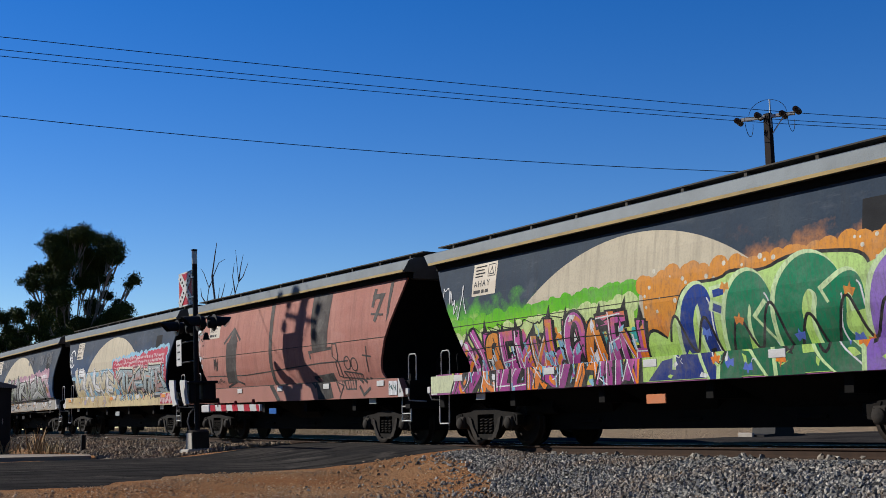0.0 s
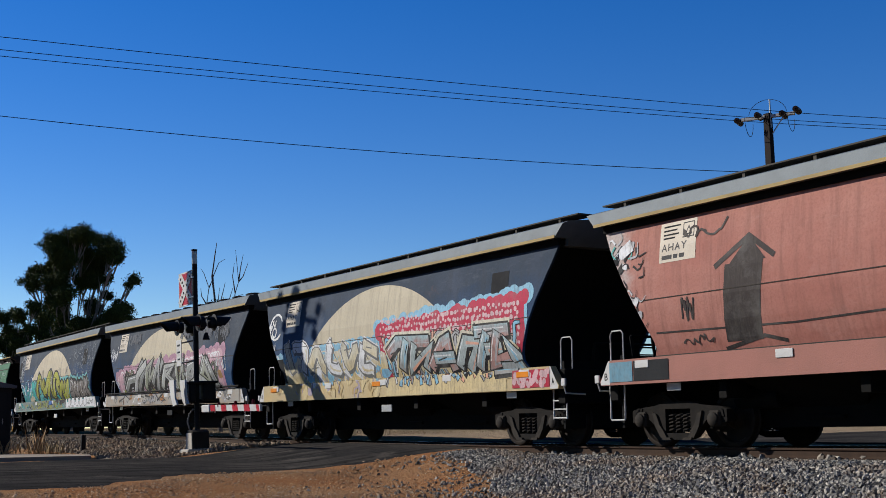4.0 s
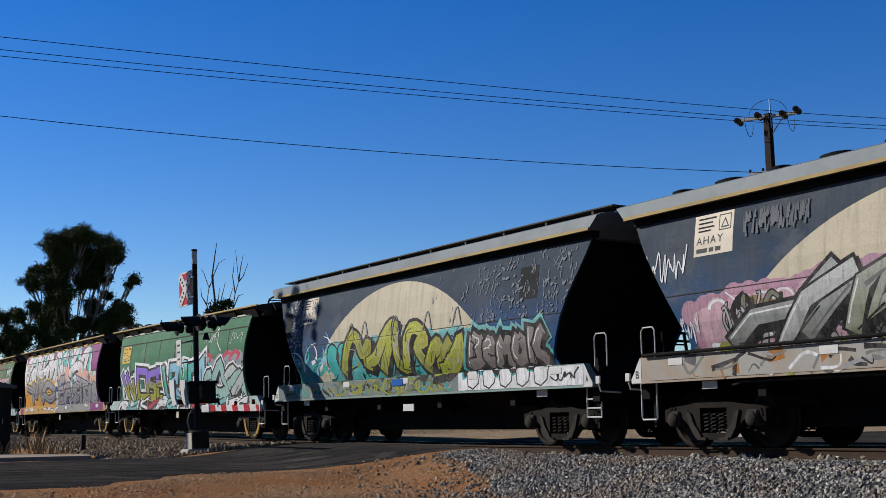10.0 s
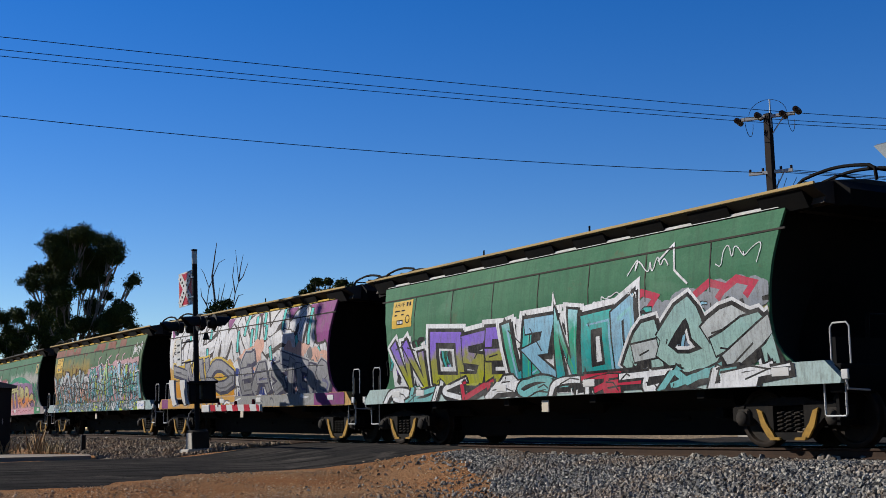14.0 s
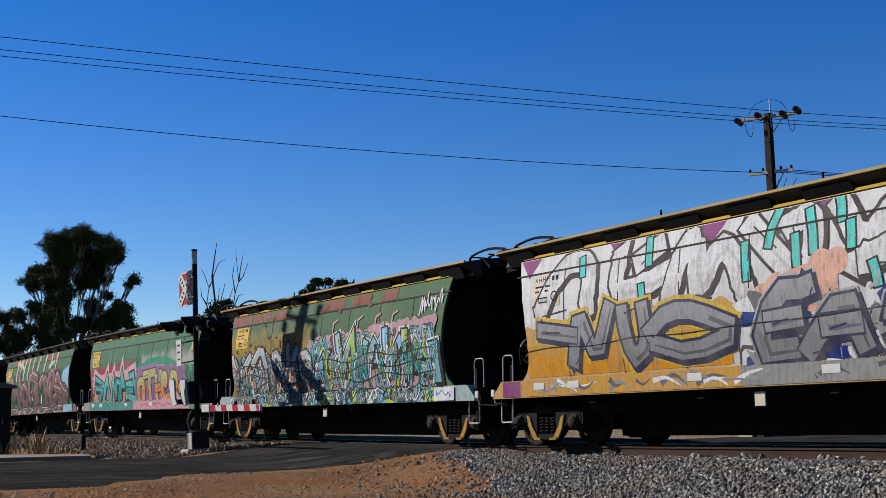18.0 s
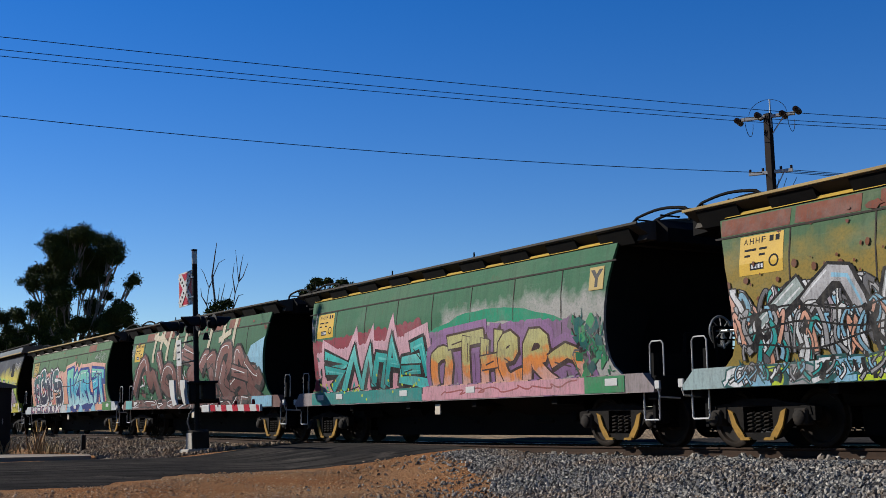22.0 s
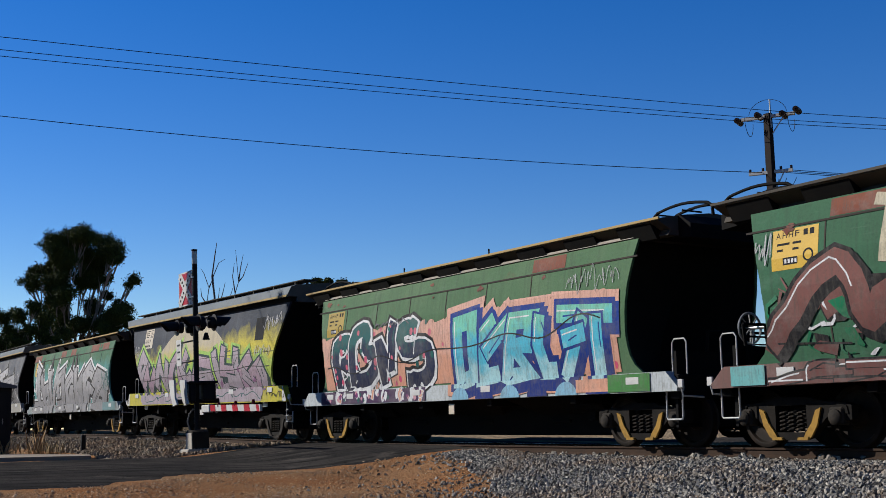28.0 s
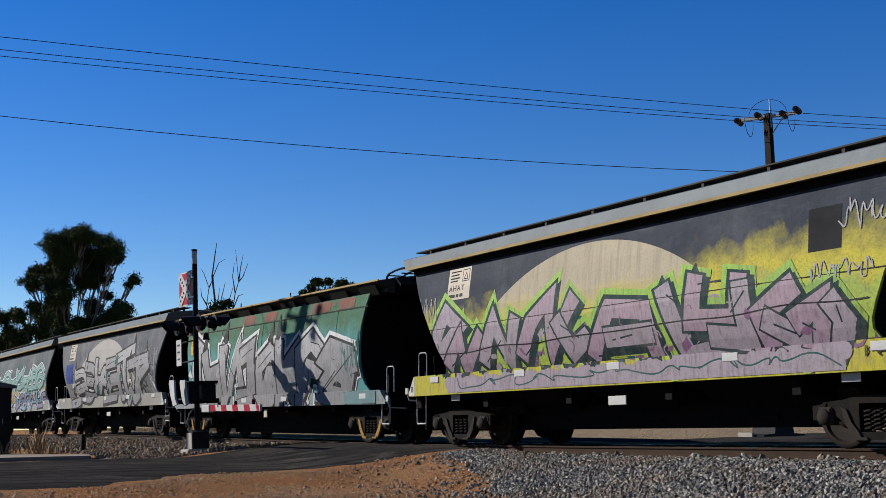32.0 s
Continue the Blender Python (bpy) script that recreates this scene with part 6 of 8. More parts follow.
P.piece([[(-4.45, 1.55), (-4.2, 2.45), (-3.75, 1.55), (-3.35, 2.45)], [(-3, 2.35), (-2.85, 1.5), (-2.4, 1.7), (-2.45, 2.35)], [(-2.35, 1.9), (-1.8, 2.25), (-1.15, 2.2), (-.3, 1.8), (-1.4, 1.5), (-2.25, 1.75)], [(-5.35, 2.15), (-4.35, 2)]], .27, [sp("fill_steel", (.24, .24, .255), (.34, .34, .36)), sp("fill_mid_grey", (.22, .22, .23), (.32, .32, .33))], sp("ink_blue", (.03, .03, .06), (.05, .05, .09)), sp("halo_mustard", (.58, .40, .07), (.6, .45, .12)), .05, (GREYD,), None, .05, 1, 3.4)
P.piece([[(1.15, 2.35), (.5, 2.3), (.05, 1.45), (.75, 1.45)], [(.35, 1.9), (.9, 1.9)], [(1, 1.4), (1.8, 2.2), (2, 1.45)], [(1.4, 1.75), (1.95, 1.75)], [(3.4, 2.05), (2.35, 1.9), (3.2, 1.6), (2.5, 1.4)], [(3.1, 2.25), (4.6, 1.95)], [(3.75, 2.1), (3.45, 1.35)], [(4.15, 1.95), (4, 1.4), (4.4, 1.4)], [(4.6, 1.3), (4.85, 1.9), (5.1, 1.8), (4.9, 1.6), (5.15, 1.3)], [(5.8, 1.8), (5.45, 1.95), (5.3, 1.65), (5.7, 1.55), (5.5, 1.35), (5.15, 1.4)]], .30, [sp("fill_mid_grey", (.22, .22, .23), (.32, .32, .33)), sp("fill_mid_grey_b", (.26, .26, .27), (.36, .36, .38))], sp("ink_blue", (.03, .03, .06), (.05, .05, .09)), SILVER, .05, (GREYD, sp("fill_indigo_grey", (.13, .13, .22), (.2, .2, .28))), None, .06, 1, 2.4)
# the cable's shadow across the letters, drawn in black
P.wave(-5.9, 5.6, 1.8, 1.95, .03, .022, K)
P.rect(-6.1, .95, -.3, 1.25, sp("sill_amber", (.50, .28, .08), (.40, .34, .26)))
P.rect(-.3, .95, 5.0, 1.25, sp("sill_pewter", (.26, .26, .25), (.34, .33, .3)))
for k in range(34):
    x, d = P.rng.uniform(-5.8, 4.8), P.rng.uniform(.2, .7)
    P.line(rounded([(x, P.rng.uniform(.98, 1.23)), (x + d * .5, P.rng.uniform(.98, 1.23)), (x + d, P.rng.uniform(.98, 1.23))], 2), P.rng.uniform(.03, .12), P.rng.choice((SILVER, GREYD, sp("fill_steel", (.24, .24, .255), (.34, .34, .36)), W)), .02)
P.rect(-6.7, .95, -6.1, 1.25, MG)
P.rect(5.0, .95, 6.7, 1.25, MG)
P.lay("graffiti", "large white letters over grey and orange letters")
plate_b(w, PLATE)

# 8 mustard and green with crowded teal letters
w, P = start("B", "green and mustard hopper wagon with crowded teal graffiti", panel("enamel_mustard", (0.07, 0.15, 0.075), (0.13, 0.17, 0.09), [((0.30, 0.21, 0.05), 3.1, .4, -7, -.5, .95)], .6), sp("sill_speckle", (0.33, 0.42, 0.42), (0.42, .5, .48)), coaming=ROOF_YELLOW, edge=ROOF_TAN)
rust_strip(P, 0.75)
P.cloud(-.6, 5.6, 1.3, 2.5, 2.68, .14, sp("mist_pink", (0.50, 0.30, 0.30), (0.50, 0.33, 0.34)))
for x in (.7, 2.0, 2.9, 3.7):
    P.line([(x, 2.5), (x + .04, 2.95), (x + .25, 3.02)], .05, PINK)
SPOT = sp("spot_brown", (.14, .055, .03), (.17, .07, .04))
for _ in range(60):
    P.blob(P.rng.uniform(-5.9, 0), P.rng.uniform(2.0, 2.85), .015 + .05 * P.rng.random() ** 2, SPOT, 9, P.rng.uniform(.8, 1.8))
P.tangle(-5.8, -.6, 1.28, 2.3, 150, [SKYB, W, SILVER, PEACH, TEAL, GREYD, MAUVE], K)
P.tangle(-.5, 5.6, 1.28, 2.5, 170, [SKYB, LIMEY, W, TEAL, SKYB, MG, TEAL], K)
P.piece([[(-5.4, 1.75), (-4.5, 2.35)], [(-4.3, 2.15), (-3.7, 2.6), (-3.35, 1.9)], [(-3, 1.85), (-2.8, 2.45), (-2.25, 2)], [(-1.9, 2.55), (-1.95, 1.8), (-1.35, 2.4)], [(-1.2, 2.2), (-.65, 2.25), (-.6, 1.7)]], .22, [sp("fill_grey_teal", (.24, .34, .36), (.36, .42, .40)), SILVER, sp("fill_dusty", (.30, .22, .20), (.35, .38, .38))], K, None, .05, (W, SKYB), W, .05, 1)
P.piece([[(-.25, 1.7), (.2, 2.1), (.6, 1.75)], [(1, 2.6), (1.2, 1.8)], [(1.2, 1.8), (1.8, 2.6), (1.85, 1.85)], [(2.45, 2.35), (2.25, 1.7), (2.9, 2.35)], [(3.4, 2.6), (3.5, 1.7), (4.1, 2.35)], [(4.3, 2.5), (4.3, 1.65), (4.8, 2.2)], [(4.95, 2.05), (5.55, 2.1), (5.6, 1.45)], [(2.5, 1.95), (3.25, 2)], [(4.5, 1.8), (5.3, 1.65)]], .24, [sp("fill_teal_sky", (.16, .40, .40), (.26, .50, .58)), SKYB, sp("fill_lime_b", (.12, .36, .30), (.36, .52, .14))], K, W, .06, (SKYB, LIMEY), W, .06, 0, 2.4)
P.tangle(-.4, 5.5, 1.28, 2.2, 110, [K, SKYB, TEAL, W, LIMEY, TEAL], K, .07)
P.tangle(-5.7, -.5, 1.28, 2.0, 100, [K, SKYB, W, SILVER, PEACH, TEAL], K, .07)
for x0, x1 in ((-5.6, -.6), (-.3, 5.5)):
    for z in (1.5, 1.75, 2.0):
        P.wave(x0, x1, z, z + .1, .09, .03, K)
P.wild([1, 4, 7, 2, 0, 9, 3, 1, 6, 2, 7, 5], -6.0, 5.6, .95, 1.27, [W, SKYB, LIMEY, SILVER], TEALD, None, sw=.4, e=.03, dens=2.6)
P.tangle(-6, 5.5, .97, 1.25, 170, [K, W, SKYB, TEAL, SILVER], K, .04, .8)
P.rect(5.5, .95, 6.3, 1.24, W)
P.scribble(5.55, 6.25, .98, 1.2, 5, .03, sp("spray_star_blue", (0.10, 0.16, 0.5), (0.2, .3, .7)))
P.lay("graffiti", "crowded teal and lime letters on pink mist")
P.scribble(4.9, 5.9, 2.75, 3.45, 8, .04, W)
P.lay("graffiti_tag", "white sprayed tag")
plate_b(w, PLATE_Y)

# 9 green with maroon field, teal letters and a bright word
w, P = start("B", "green hopper wagon with teal letters and orange graffiti word", panel("enamel_green_c", GREEN, (0.085, 0.17, 0.10), [((0.42, 0.40, 0.38), 2.95, .35, 0.4, 7, .9)], .3), sp("sill_teal_pink", (0.30, 0.26, 0.26), (0.36, .36, .35)), coaming=ROOF_YELLOW, edge=ROOF_DARK)
P.cloud(-6.1, -.5, 1.3, 2.4, 2.6, .13, sp("field_maroon", (0.20, 0.035, 0.05), (0.25, 0.05, 0.07)))
P.band([(.0, 2.3), (1.2, 2.58), (2.6, 2.62), (4.0, 2.42), (5.0, 2.1), (5.6, 1.7)], .26, sp("band_emerald", (0.02, 0.20, 0.11), (0.03, 0.26, 0.15)))
P.cloud(-.3, 4.9, 1.3, 2.3, 2.2, .14, sp("field_violet", (0.20, 0.12, 0.20), (0.24, 0.15, 0.25)))
P.cloud(-5.6, -.6, 1.3, 2.2, 2.36, .06, PINK)
P.clutter(-5.7, -.8, 1.25, 2.1, 90, [TEAL, PINK, K, TEALD], .2)
P.piece([[(-5.1, 2.15), (-3.95, 1.9), (-4.65, 1.8), (-5.15, 1.8)], [(-5.15, 1.8), (-4.3, 1.7), (-4.9, 1.35)], [(-4.35, 1.3), (-3.6, 2.15), (-3.4, 1.35), (-2.8, 2.15), (-2.8, 1.4)], [(-2.75, 1.45), (-2.45, 2), (-2, 1.95), (-2.35, 1.35)], [(-2.15, 1.4), (-1.75, 2.3), (-1.55, 1.8), (-1.85, 1.85)], [(-.3, 1.9), (-1.25, 1.85), (-1.45, 1.45), (-.3, 1.3)], [(-1.35, 1.65), (-.65, 1.65)], [(-.85, 2.15), (-.45, 2.2), (-.3, 1.55)]], .20, [sp("fill_turquoise", (.03, .25, .24), (.10, .50, .45)), TEAL, sp("fill_turquoise_pale", (.10, .42, .40), (.22, .60, .55))], K, PINK, .075, (sp("fill_turquoise_pale", (.10, .42, .40), (.22, .60, .55)),), None, .06, 0, 5.0)
P.piece([[(0, 1.3), (0, 1.75), (.4, 2), (.7, 1.85), (.45, 1.3)], [(.75, 2.15), (1.95, 2.2)], [(1.35, 2.15), (1.2, 1.3)], [(2.05, 2.05), (1.9, 1.25)], [(2.55, 2.2), (2.4, 1.2)], [(1.95, 1.65), (2.5, 1.7)], [(2.6, 1.75), (3.05, 1.8), (3.05, 2.1), (2.7, 2.05), (2.55, 1.65), (2.7, 1.25), (3.2, 1.35)], [(3.35, 1.25), (3.55, 2.1), (4, 2.1), (4.1, 1.75), (3.55, 1.65), (4.25, 1.15)], [(4.25, 1.6), (4.85, 1.8), (5.15, 1.3)]], .26, sp("fill_sunset", (.58, .36, .33), (.60, .36, .30), (.66, .26, .10), (.46, .42, .20), (.50, .48, .24), z0=1.0, z1=2.15), sp("ink_bark", (.05, .03, .03), (.07, .04, .035)), sp("halo_violet", (.24, .14, .26), (.28, .17, .3)), .045, (), None, .03, 1, 6.0)
P.clutter(4.9, 5.9, 1.3, 2.3, 90, [LEAF, K, sp("fill_green_b", (.05, .22, .1), (.08, .3, .14)), GREYD, TEALD], .16)
P.rect(-6.0, .95, -.5, 1.24, sp("sill_t", (.04, .22, .20), (.08, .3, .28)))
for _ in range(30):
    P.blob(P.rng.uniform(-5.9, -.6), P.rng.uniform(.98, 1.6), .035, LIMEY, 8)
P.rect(-.45, .95, 5.2, 1.24, PINK)
P.scribble(.2, 5.2, 1.0, 1.2, 7, .04, sp("fill_rosewood", (.30, .10, .10), (.36, .14, .13)))
P.rect(5.2, .95, 6.3, 1.24, sp("fill_green_b", (.05, .22, .1), (.08, .3, .14)))
P.lay("graffiti", "turquoise letters and a sunset-coloured word")
P.rect(5.45, 2.78, 5.85, 3.2, worn("board_straw", (.50, .37, .13), (.4, .3, .12), 3, .6))
pts, tri, (gx, gw, gz, gh) = glyph("Y", .05)
P.add([(5.52 + .26 * (p[0] - gx) / gw, 2.85 + .28 * (p[1] - gz) / gh) for p in pts], tri, INK)
P.lay("letter_board", "yellowed board with a black letter")
P.scribble(-6.2, -5.7, 2.4, 3.4, 7, .03, SILVER)
P.lay("graffiti_tag", "pale sprayed tags")
plate_b(w, PLATE_Y)

# 10 green with cream block strokes and brown letters
w, P = start("B", "green hopper wagon with brown outlined graffiti letters", panel("enamel_green_d", (0.05, 0.135, 0.075), GREEN, (), .5), sp("sill_brown", (0.17, 0.10, 0.09), (0.22, .13, .12)), edge=ROOF_DARK)
rust_strip(P, 0.55)
CR = sp("brush_cream", (0.50, 0.46, 0.33), (0.55, 0.50, 0.38))
for x in (-3.6, -2.9, -2.2, -1.4, -.7, .4, 1.6, 2.6, 3.6):
    P.line([(x + P.rng.uniform(-.2, .2), 2.6), (x + P.rng.uniform(-.05, .25), 3.5)], .2, CR)
    if P.rng.random() < .6:
        P.line([(x - .1, 3.25 + P.rng.uniform(-.3, .2)), (x + .7, 3.3 + P.rng.uniform(-.3, .2))], .18, CR)
P.poly([(4.0, 1.6), (5.9, 1.9), (6.0, 2.9), (5.0, 2.7)], SKYB)
P.clutter(-5.9, 4.9, 1.25, 2.3, 160, [MAROON, K, MAROON, LEAF, W], .24)
BRN = [MAROON, sp("fill_brown_b", (.14, .07, .065), (.24, .125, .115))]
for lines in ([[(-5.7, 1.6), (-4.6, 2.7), (-4.15, 2.55), (-3.95, 1.6), (-3.55, 2.3), (-3.1, 1.35)], [(-3, 2.75), (-2.55, 2.1), (-2.15, 1.65)], [(-2.65, 1.8), (-2.25, 2.3), (-1.5, 2.25), (-1.3, 1.6), (-2, 1.4), (-2.65, 1.75)], [(-.95, 1.55), (-.95, 2.75), (.15, 2.55), (.7, 2.3), (-.25, 1.95), (.75, 1.7), (-.2, 1.45)], [(-.4, 2.8), (.55, 2.6)], [(1.05, 2.25), (1.7, 2.7), (2.05, 1.45)], [(1.7, 2.35), (2.2, 2.55), (2.35, 1.8)]], [[(2.3, 1.8), (2.7, 2.6), (3.4, 2.8), (3.5, 2.3), (2.75, 1.8), (3.2, 1.5)], [(2.95, 2.15), (2.5, 1.5), (3.45, 1.2)], [(3.45, 1.55), (4.05, 1.8), (4.5, 1.4), (4, 1.25)], [(3.85, 2.15), (4.05, 2.7), (4.6, 2), (5.15, 1.95)], [(4.65, 2.15), (5.35, 1.7), (5.6, 1.85), (4.55, 1.6), (5.3, 1.2)], [(3.65, 2), (4.6, 1.85)]]):
    P.piece(lines, .34, BRN, K, None, .075, (MAROON,), W, .08, 2)
P.wild([1, 6, 2, 0, 7, 9], -5.6, 4.9, .93, 1.25, MAROON, K, None, sw=.5, e=.03, shine=W)
P.rect(5.0, .95, 6.4, 1.25, SKYB)
P.rect(-6.6, .95, -5.9, 1.25, sp("fill_aqua", (.18, .42, .42), (.22, .46, .46)))
P.lay("graffiti", "brown letters outlined in black and white")
P.scribble(-6.2, -5.6, 2.6, 3.4, 6, .025, SILVER)
P.lay("graffiti_tag", "pale sprayed tags")
plate_b(w, PLATE_Y)

# 11 light green, navy word and cyan word on peach
w, P = start("B", "light green hopper wagon with navy and cyan graffiti words", panel("enamel_green_e", (0.075, 0.165, 0.08), (0.115, 0.20, 0.105), (), .35), sp("sill_white", (0.5, 0.54, 0.55), (0.56, .6, .6)), coaming=CONCRETE, edge=ROOF_TAN)
rust_strip(P, 0.35)
P.cloud(-5.8, 5.6, 1.3, 2.42, 2.58, .17, PEACH)
for _ in range(26):
    P.blob(P.rng.uniform(-5.8, 5.7), P.rng.uniform(1.4, 2.6), P.rng.uniform(.04, .09), sp("dot_rose", (.6, .12, .2), (.6, .2, .25)), 10)
NV = sp("fill_navy_teal", (0.012, 0.016, 0.045), (0.02, 0.03, 0.07), (0.03, 0.12, 0.12))
P.piece([[(-5.05, 1.45), (-5.2, 2.35), (-4.5, 2.5), (-4.15, 2.15), (-4.75, 1.85)], [(-4.6, 1.4), (-4.05, 1.65)], [(-4.3, 1.5), (-4.25, 2.6), (-3.35, 2.75), (-3.7, 2.15), (-2.95, 2.1), (-3.4, 1.5), (-4.2, 1.5)], [(-2.8, 1.45), (-2.95, 2.5), (-2.4, 1.55), (-2.25, 2.65)], [(-1.3, 2.6), (-1.95, 2.55), (-1.8, 2), (-.65, 2.2), (-.7, 1.45), (-1.6, 1.4)]], .34, [NV, sp("fill_navy_plain", (.012, .014, .04), (.02, .03, .07))], sp("edge_white", (.74, .75, .76), (.78, .79, .80)), K, .055, (NV,), None, .03, 2, 3.4)
for _ in range(40):
    P.blob(P.rng.uniform(-5.6, -.5), P.rng.uniform(1.35, 2.7), P.rng.uniform(.03, .08), P.rng.choice((sp("dot_rose", (.6, .12, .2), (.6, .2, .25)), TEALD, sp("dot_rose", (.6, .12, .2), (.6, .2, .25)))), 9, 1.2)
P.piece([[(.45, 1.3), (.5, 2.5), (1.05, 2.55), (1, 1.4), (.55, 1.3)], [(1.8, 2.45), (1.5, 2.25), (1.35, 1.35), (1.8, 1.4)], [(1.55, 1.9), (2.35, 2.4)], [(2.15, 1.35), (2.5, 2.4), (3.15, 2.4), (2.95, 1.95), (2.45, 1.9), (2.95, 1.4), (2.3, 1.35)], [(3.4, 2.35), (3.3, 1.9), (3.45, 1.4), (3.7, 1.4)], [(4.05, 2.45), (5.4, 2.35)], [(4.65, 2.25), (4.1, 1.35)], [(4.15, 2), (4.6, 2.05)], [(5.05, 2.25), (5.05, 1.3)]], .33, sp("fill_mint", (.42, .64, .68), (.13, .48, .62), (.22, .56, .44), z0=1.25, z1=2.6), BLUED, PEACH, .11, (), W, .09, 0, 3.2)
P.rect(-6.0, .95, -.9, 1.24, sp("sill_plum", (.06, .03, .08), (.09, .05, .12)))
P.tangle(-5.5, -1.0, .95, 1.26, 26, [W, W, PEACH], W, .08, .3)
for _ in range(24):
    P.blob(P.rng.uniform(-5.7, -1), P.rng.uniform(1.0, 1.2), P.rng.uniform(.03, .07), P.rng.choice((PINK, TEALD, MG)), 9)
for k in range(6):
    P.blob(.5 + .9 * k, .92, .33, BLUED if k % 2 else SKYB, 16, .8)
P.rect(4.4, .97, 5.3, 1.2, PEACH)
P.rect(5.3, .95, 6.4, 1.25, sp("patch_camo", (.06, .2, .06), (.16, .03, .03)))
# sinuous black line painted as the cable's shadow
P.wave(-5.6, 5.2, 1.75, 2.25, .16, .028, K)
P.lay("graffiti", "navy word and cyan word on peach cloud")
P.scribble(4.2, 5.7, 2.7, 3.3, 12, .015, SILVER)
P.scribble(-3.2, -1.6, 2.6, 2.9, 6, .04, GREYD)
P.lay("graffiti_tag", "pale scratched tags")
plate_b(w, worn("plate_mustard", (0.42, 0.30, 0.06), (0.32, .24, .06), 3, .5))

MIST12 = [((0.62, 0.54, 0.08), 2.95, .55, -7, 2.4, 1), ((0.62, 0.54, 0.08), 3.3, .6, 2.2, 7, 1), ((0.34, 0.60, 0.14), 2.62, .3, -7, 7, .6)]
# 12 blue with the arch, mauve letters on yellow mist
w, P = start("A", "dark blue hopper wagon with mauve graffiti and yellow mist", panel("enamel_blue_e", (0.036, 0.046, 0.066), (0.085, 0.095, 0.115), MIST12), sp("sill_yellow", (0.50, 0.45, 0.08), (0.55, .5, .1)))
arch(P, panel("arch_oversprayed", (0.52, 0.46, 0.33), (0.45, 0.40, 0.29), MIST12, .05), cx=-.5, base=2.0)
P.lay("arch_emblem", "cream half-round emblem")
P.clutter(-5.8, 5.4, 1.5, 2.3, 160, [MAUVE, TEALD, MAUVE, LIMEY, sp("fill_plum_spot", (.24, .12, .22), (.27, .15, .25))], .24)
MAU = [MAUVE, sp("fill_mauve_b", (.36, .26, .33), (.45, .36, .41))]
for lines in ([[(-5.75, 2.2), (-5.3, 2.8), (-4.75, 2.45), (-5.75, 1.85)], [(-5.35, 1.7), (-4.8, 2.25), (-4.75, 1.6), (-4.05, 2.2)], [(-4, 1.75), (-3.5, 2.5), (-3.1, 1.7), (-2.8, 2.4)], [(-2.65, 1.8), (-2.25, 2.35), (-1.6, 2.75), (-1.7, 1.75), (-.95, 2.65)], [(-1.4, 2.3), (-1.1, 1.75), (-.65, 1.95), (-.45, 1.65)], [(-.5, 1.65), (.1, 2.4), (1, 2.3), (1.1, 1.6)], [(0, 1.9), (1.05, 1.9)]], [[(1.5, 2.55), (1.9, 1.45), (2.85, 1.55)], [(2.25, 2.65), (2.1, 2.05), (3.1, 1.95), (3.2, 2.55)], [(3.25, 2.45), (3.25, 1.65), (2.55, 1.75)], [(3.75, 1.45), (3.6, 2), (4.25, 2.35)], [(3.75, 1.9), (4.5, 1.45)], [(4.3, 1.85), (4.8, 2.1), (4.65, 1.55)], [(4.95, 2.05), (5.15, 1.8), (5, 1.5)]]):
    P.piece(lines, .34, MAU, sp("ink_teal", (.012, .03, .035), (.02, .05, .05)), sp("mist_lime", (.40, .52, .12), (.36, .56, .16)), .07, (), None, .08, 0, 3.6)
P.clutter(-5.4, 5.2, 1.55, 2.3, 40, [sp("fill_plum_spot", (.24, .12, .22), (.27, .15, .25)), MAUVE], .12)
P.cloud(-5.2, 5.2, 1.1, 1.3, 1.34, .12, MAUVE)
P.scribble(-5, 5, 1.15, 1.45, 14, .035, TEALD)
# painted shadow of the overhead cable along the side
P.wave(-5.8, 5.6, 1.92, 2.1, .03, .022, K)
P.lay("graffiti", "mauve angular letters outlined in dark teal")
P.scribble(5.2, 6.4, 3.0, 3.65, 9, .03, SILVER)
P.scribble(4.6, 5.8, 2.3, 2.8, 8, .025, SILVER)
P.scribble(-6.5, -5.6, 2.4, 3.4, 8, .02, SILVER)
P.scribble(5.5, 6.6, 1.12, 1.45, 5, .03, K)
P.lay("graffiti_tag", "pale sprayed tags")
dress_a(w)

# 13 green and teal with silver letters
w, P = start("B", "green hopper wagon with teal mist and silver graffiti", panel("enamel_green_f", GREEN, (0.12, 0.18, 0.12), [((0.12, 0.34, 0.34), 3.0, .5, -7, 7, .9)], .4), sp("sill_grey_teal", (0.26, 0.30, 0.30), (0.3, .34, .34)), edge=ROOF_TAN)
rust_strip(P, 0.3)
P.clutter(-5.6, 5.4, 1.28, 2.3, 140, [SILVER, GREYD, K, W], .24)
P.wild([5, 3, 0, 8, 7, 4, 9], -5.6, 5.2, 1.0, 2.55, [SILVER, sp("fill_grey", (.26, .26, .27), (.36, .36, .37))], K, W, sw=.50, e=.05, shards=(SILVER,), shear=.1, soft=.3, dens=1.35)
P.scribble(4.9, 5.9, 1.4, 2.9, 12, .03, TEALD)
P.rect(5.0, .95, 6.6, 1.25, sp("sill_teal_b", (.16, .26, .27), (.2, .3, .3)))
P.lay("graffiti", "silver block letters over teal mist")
plate_b(w, PLATE_Y)

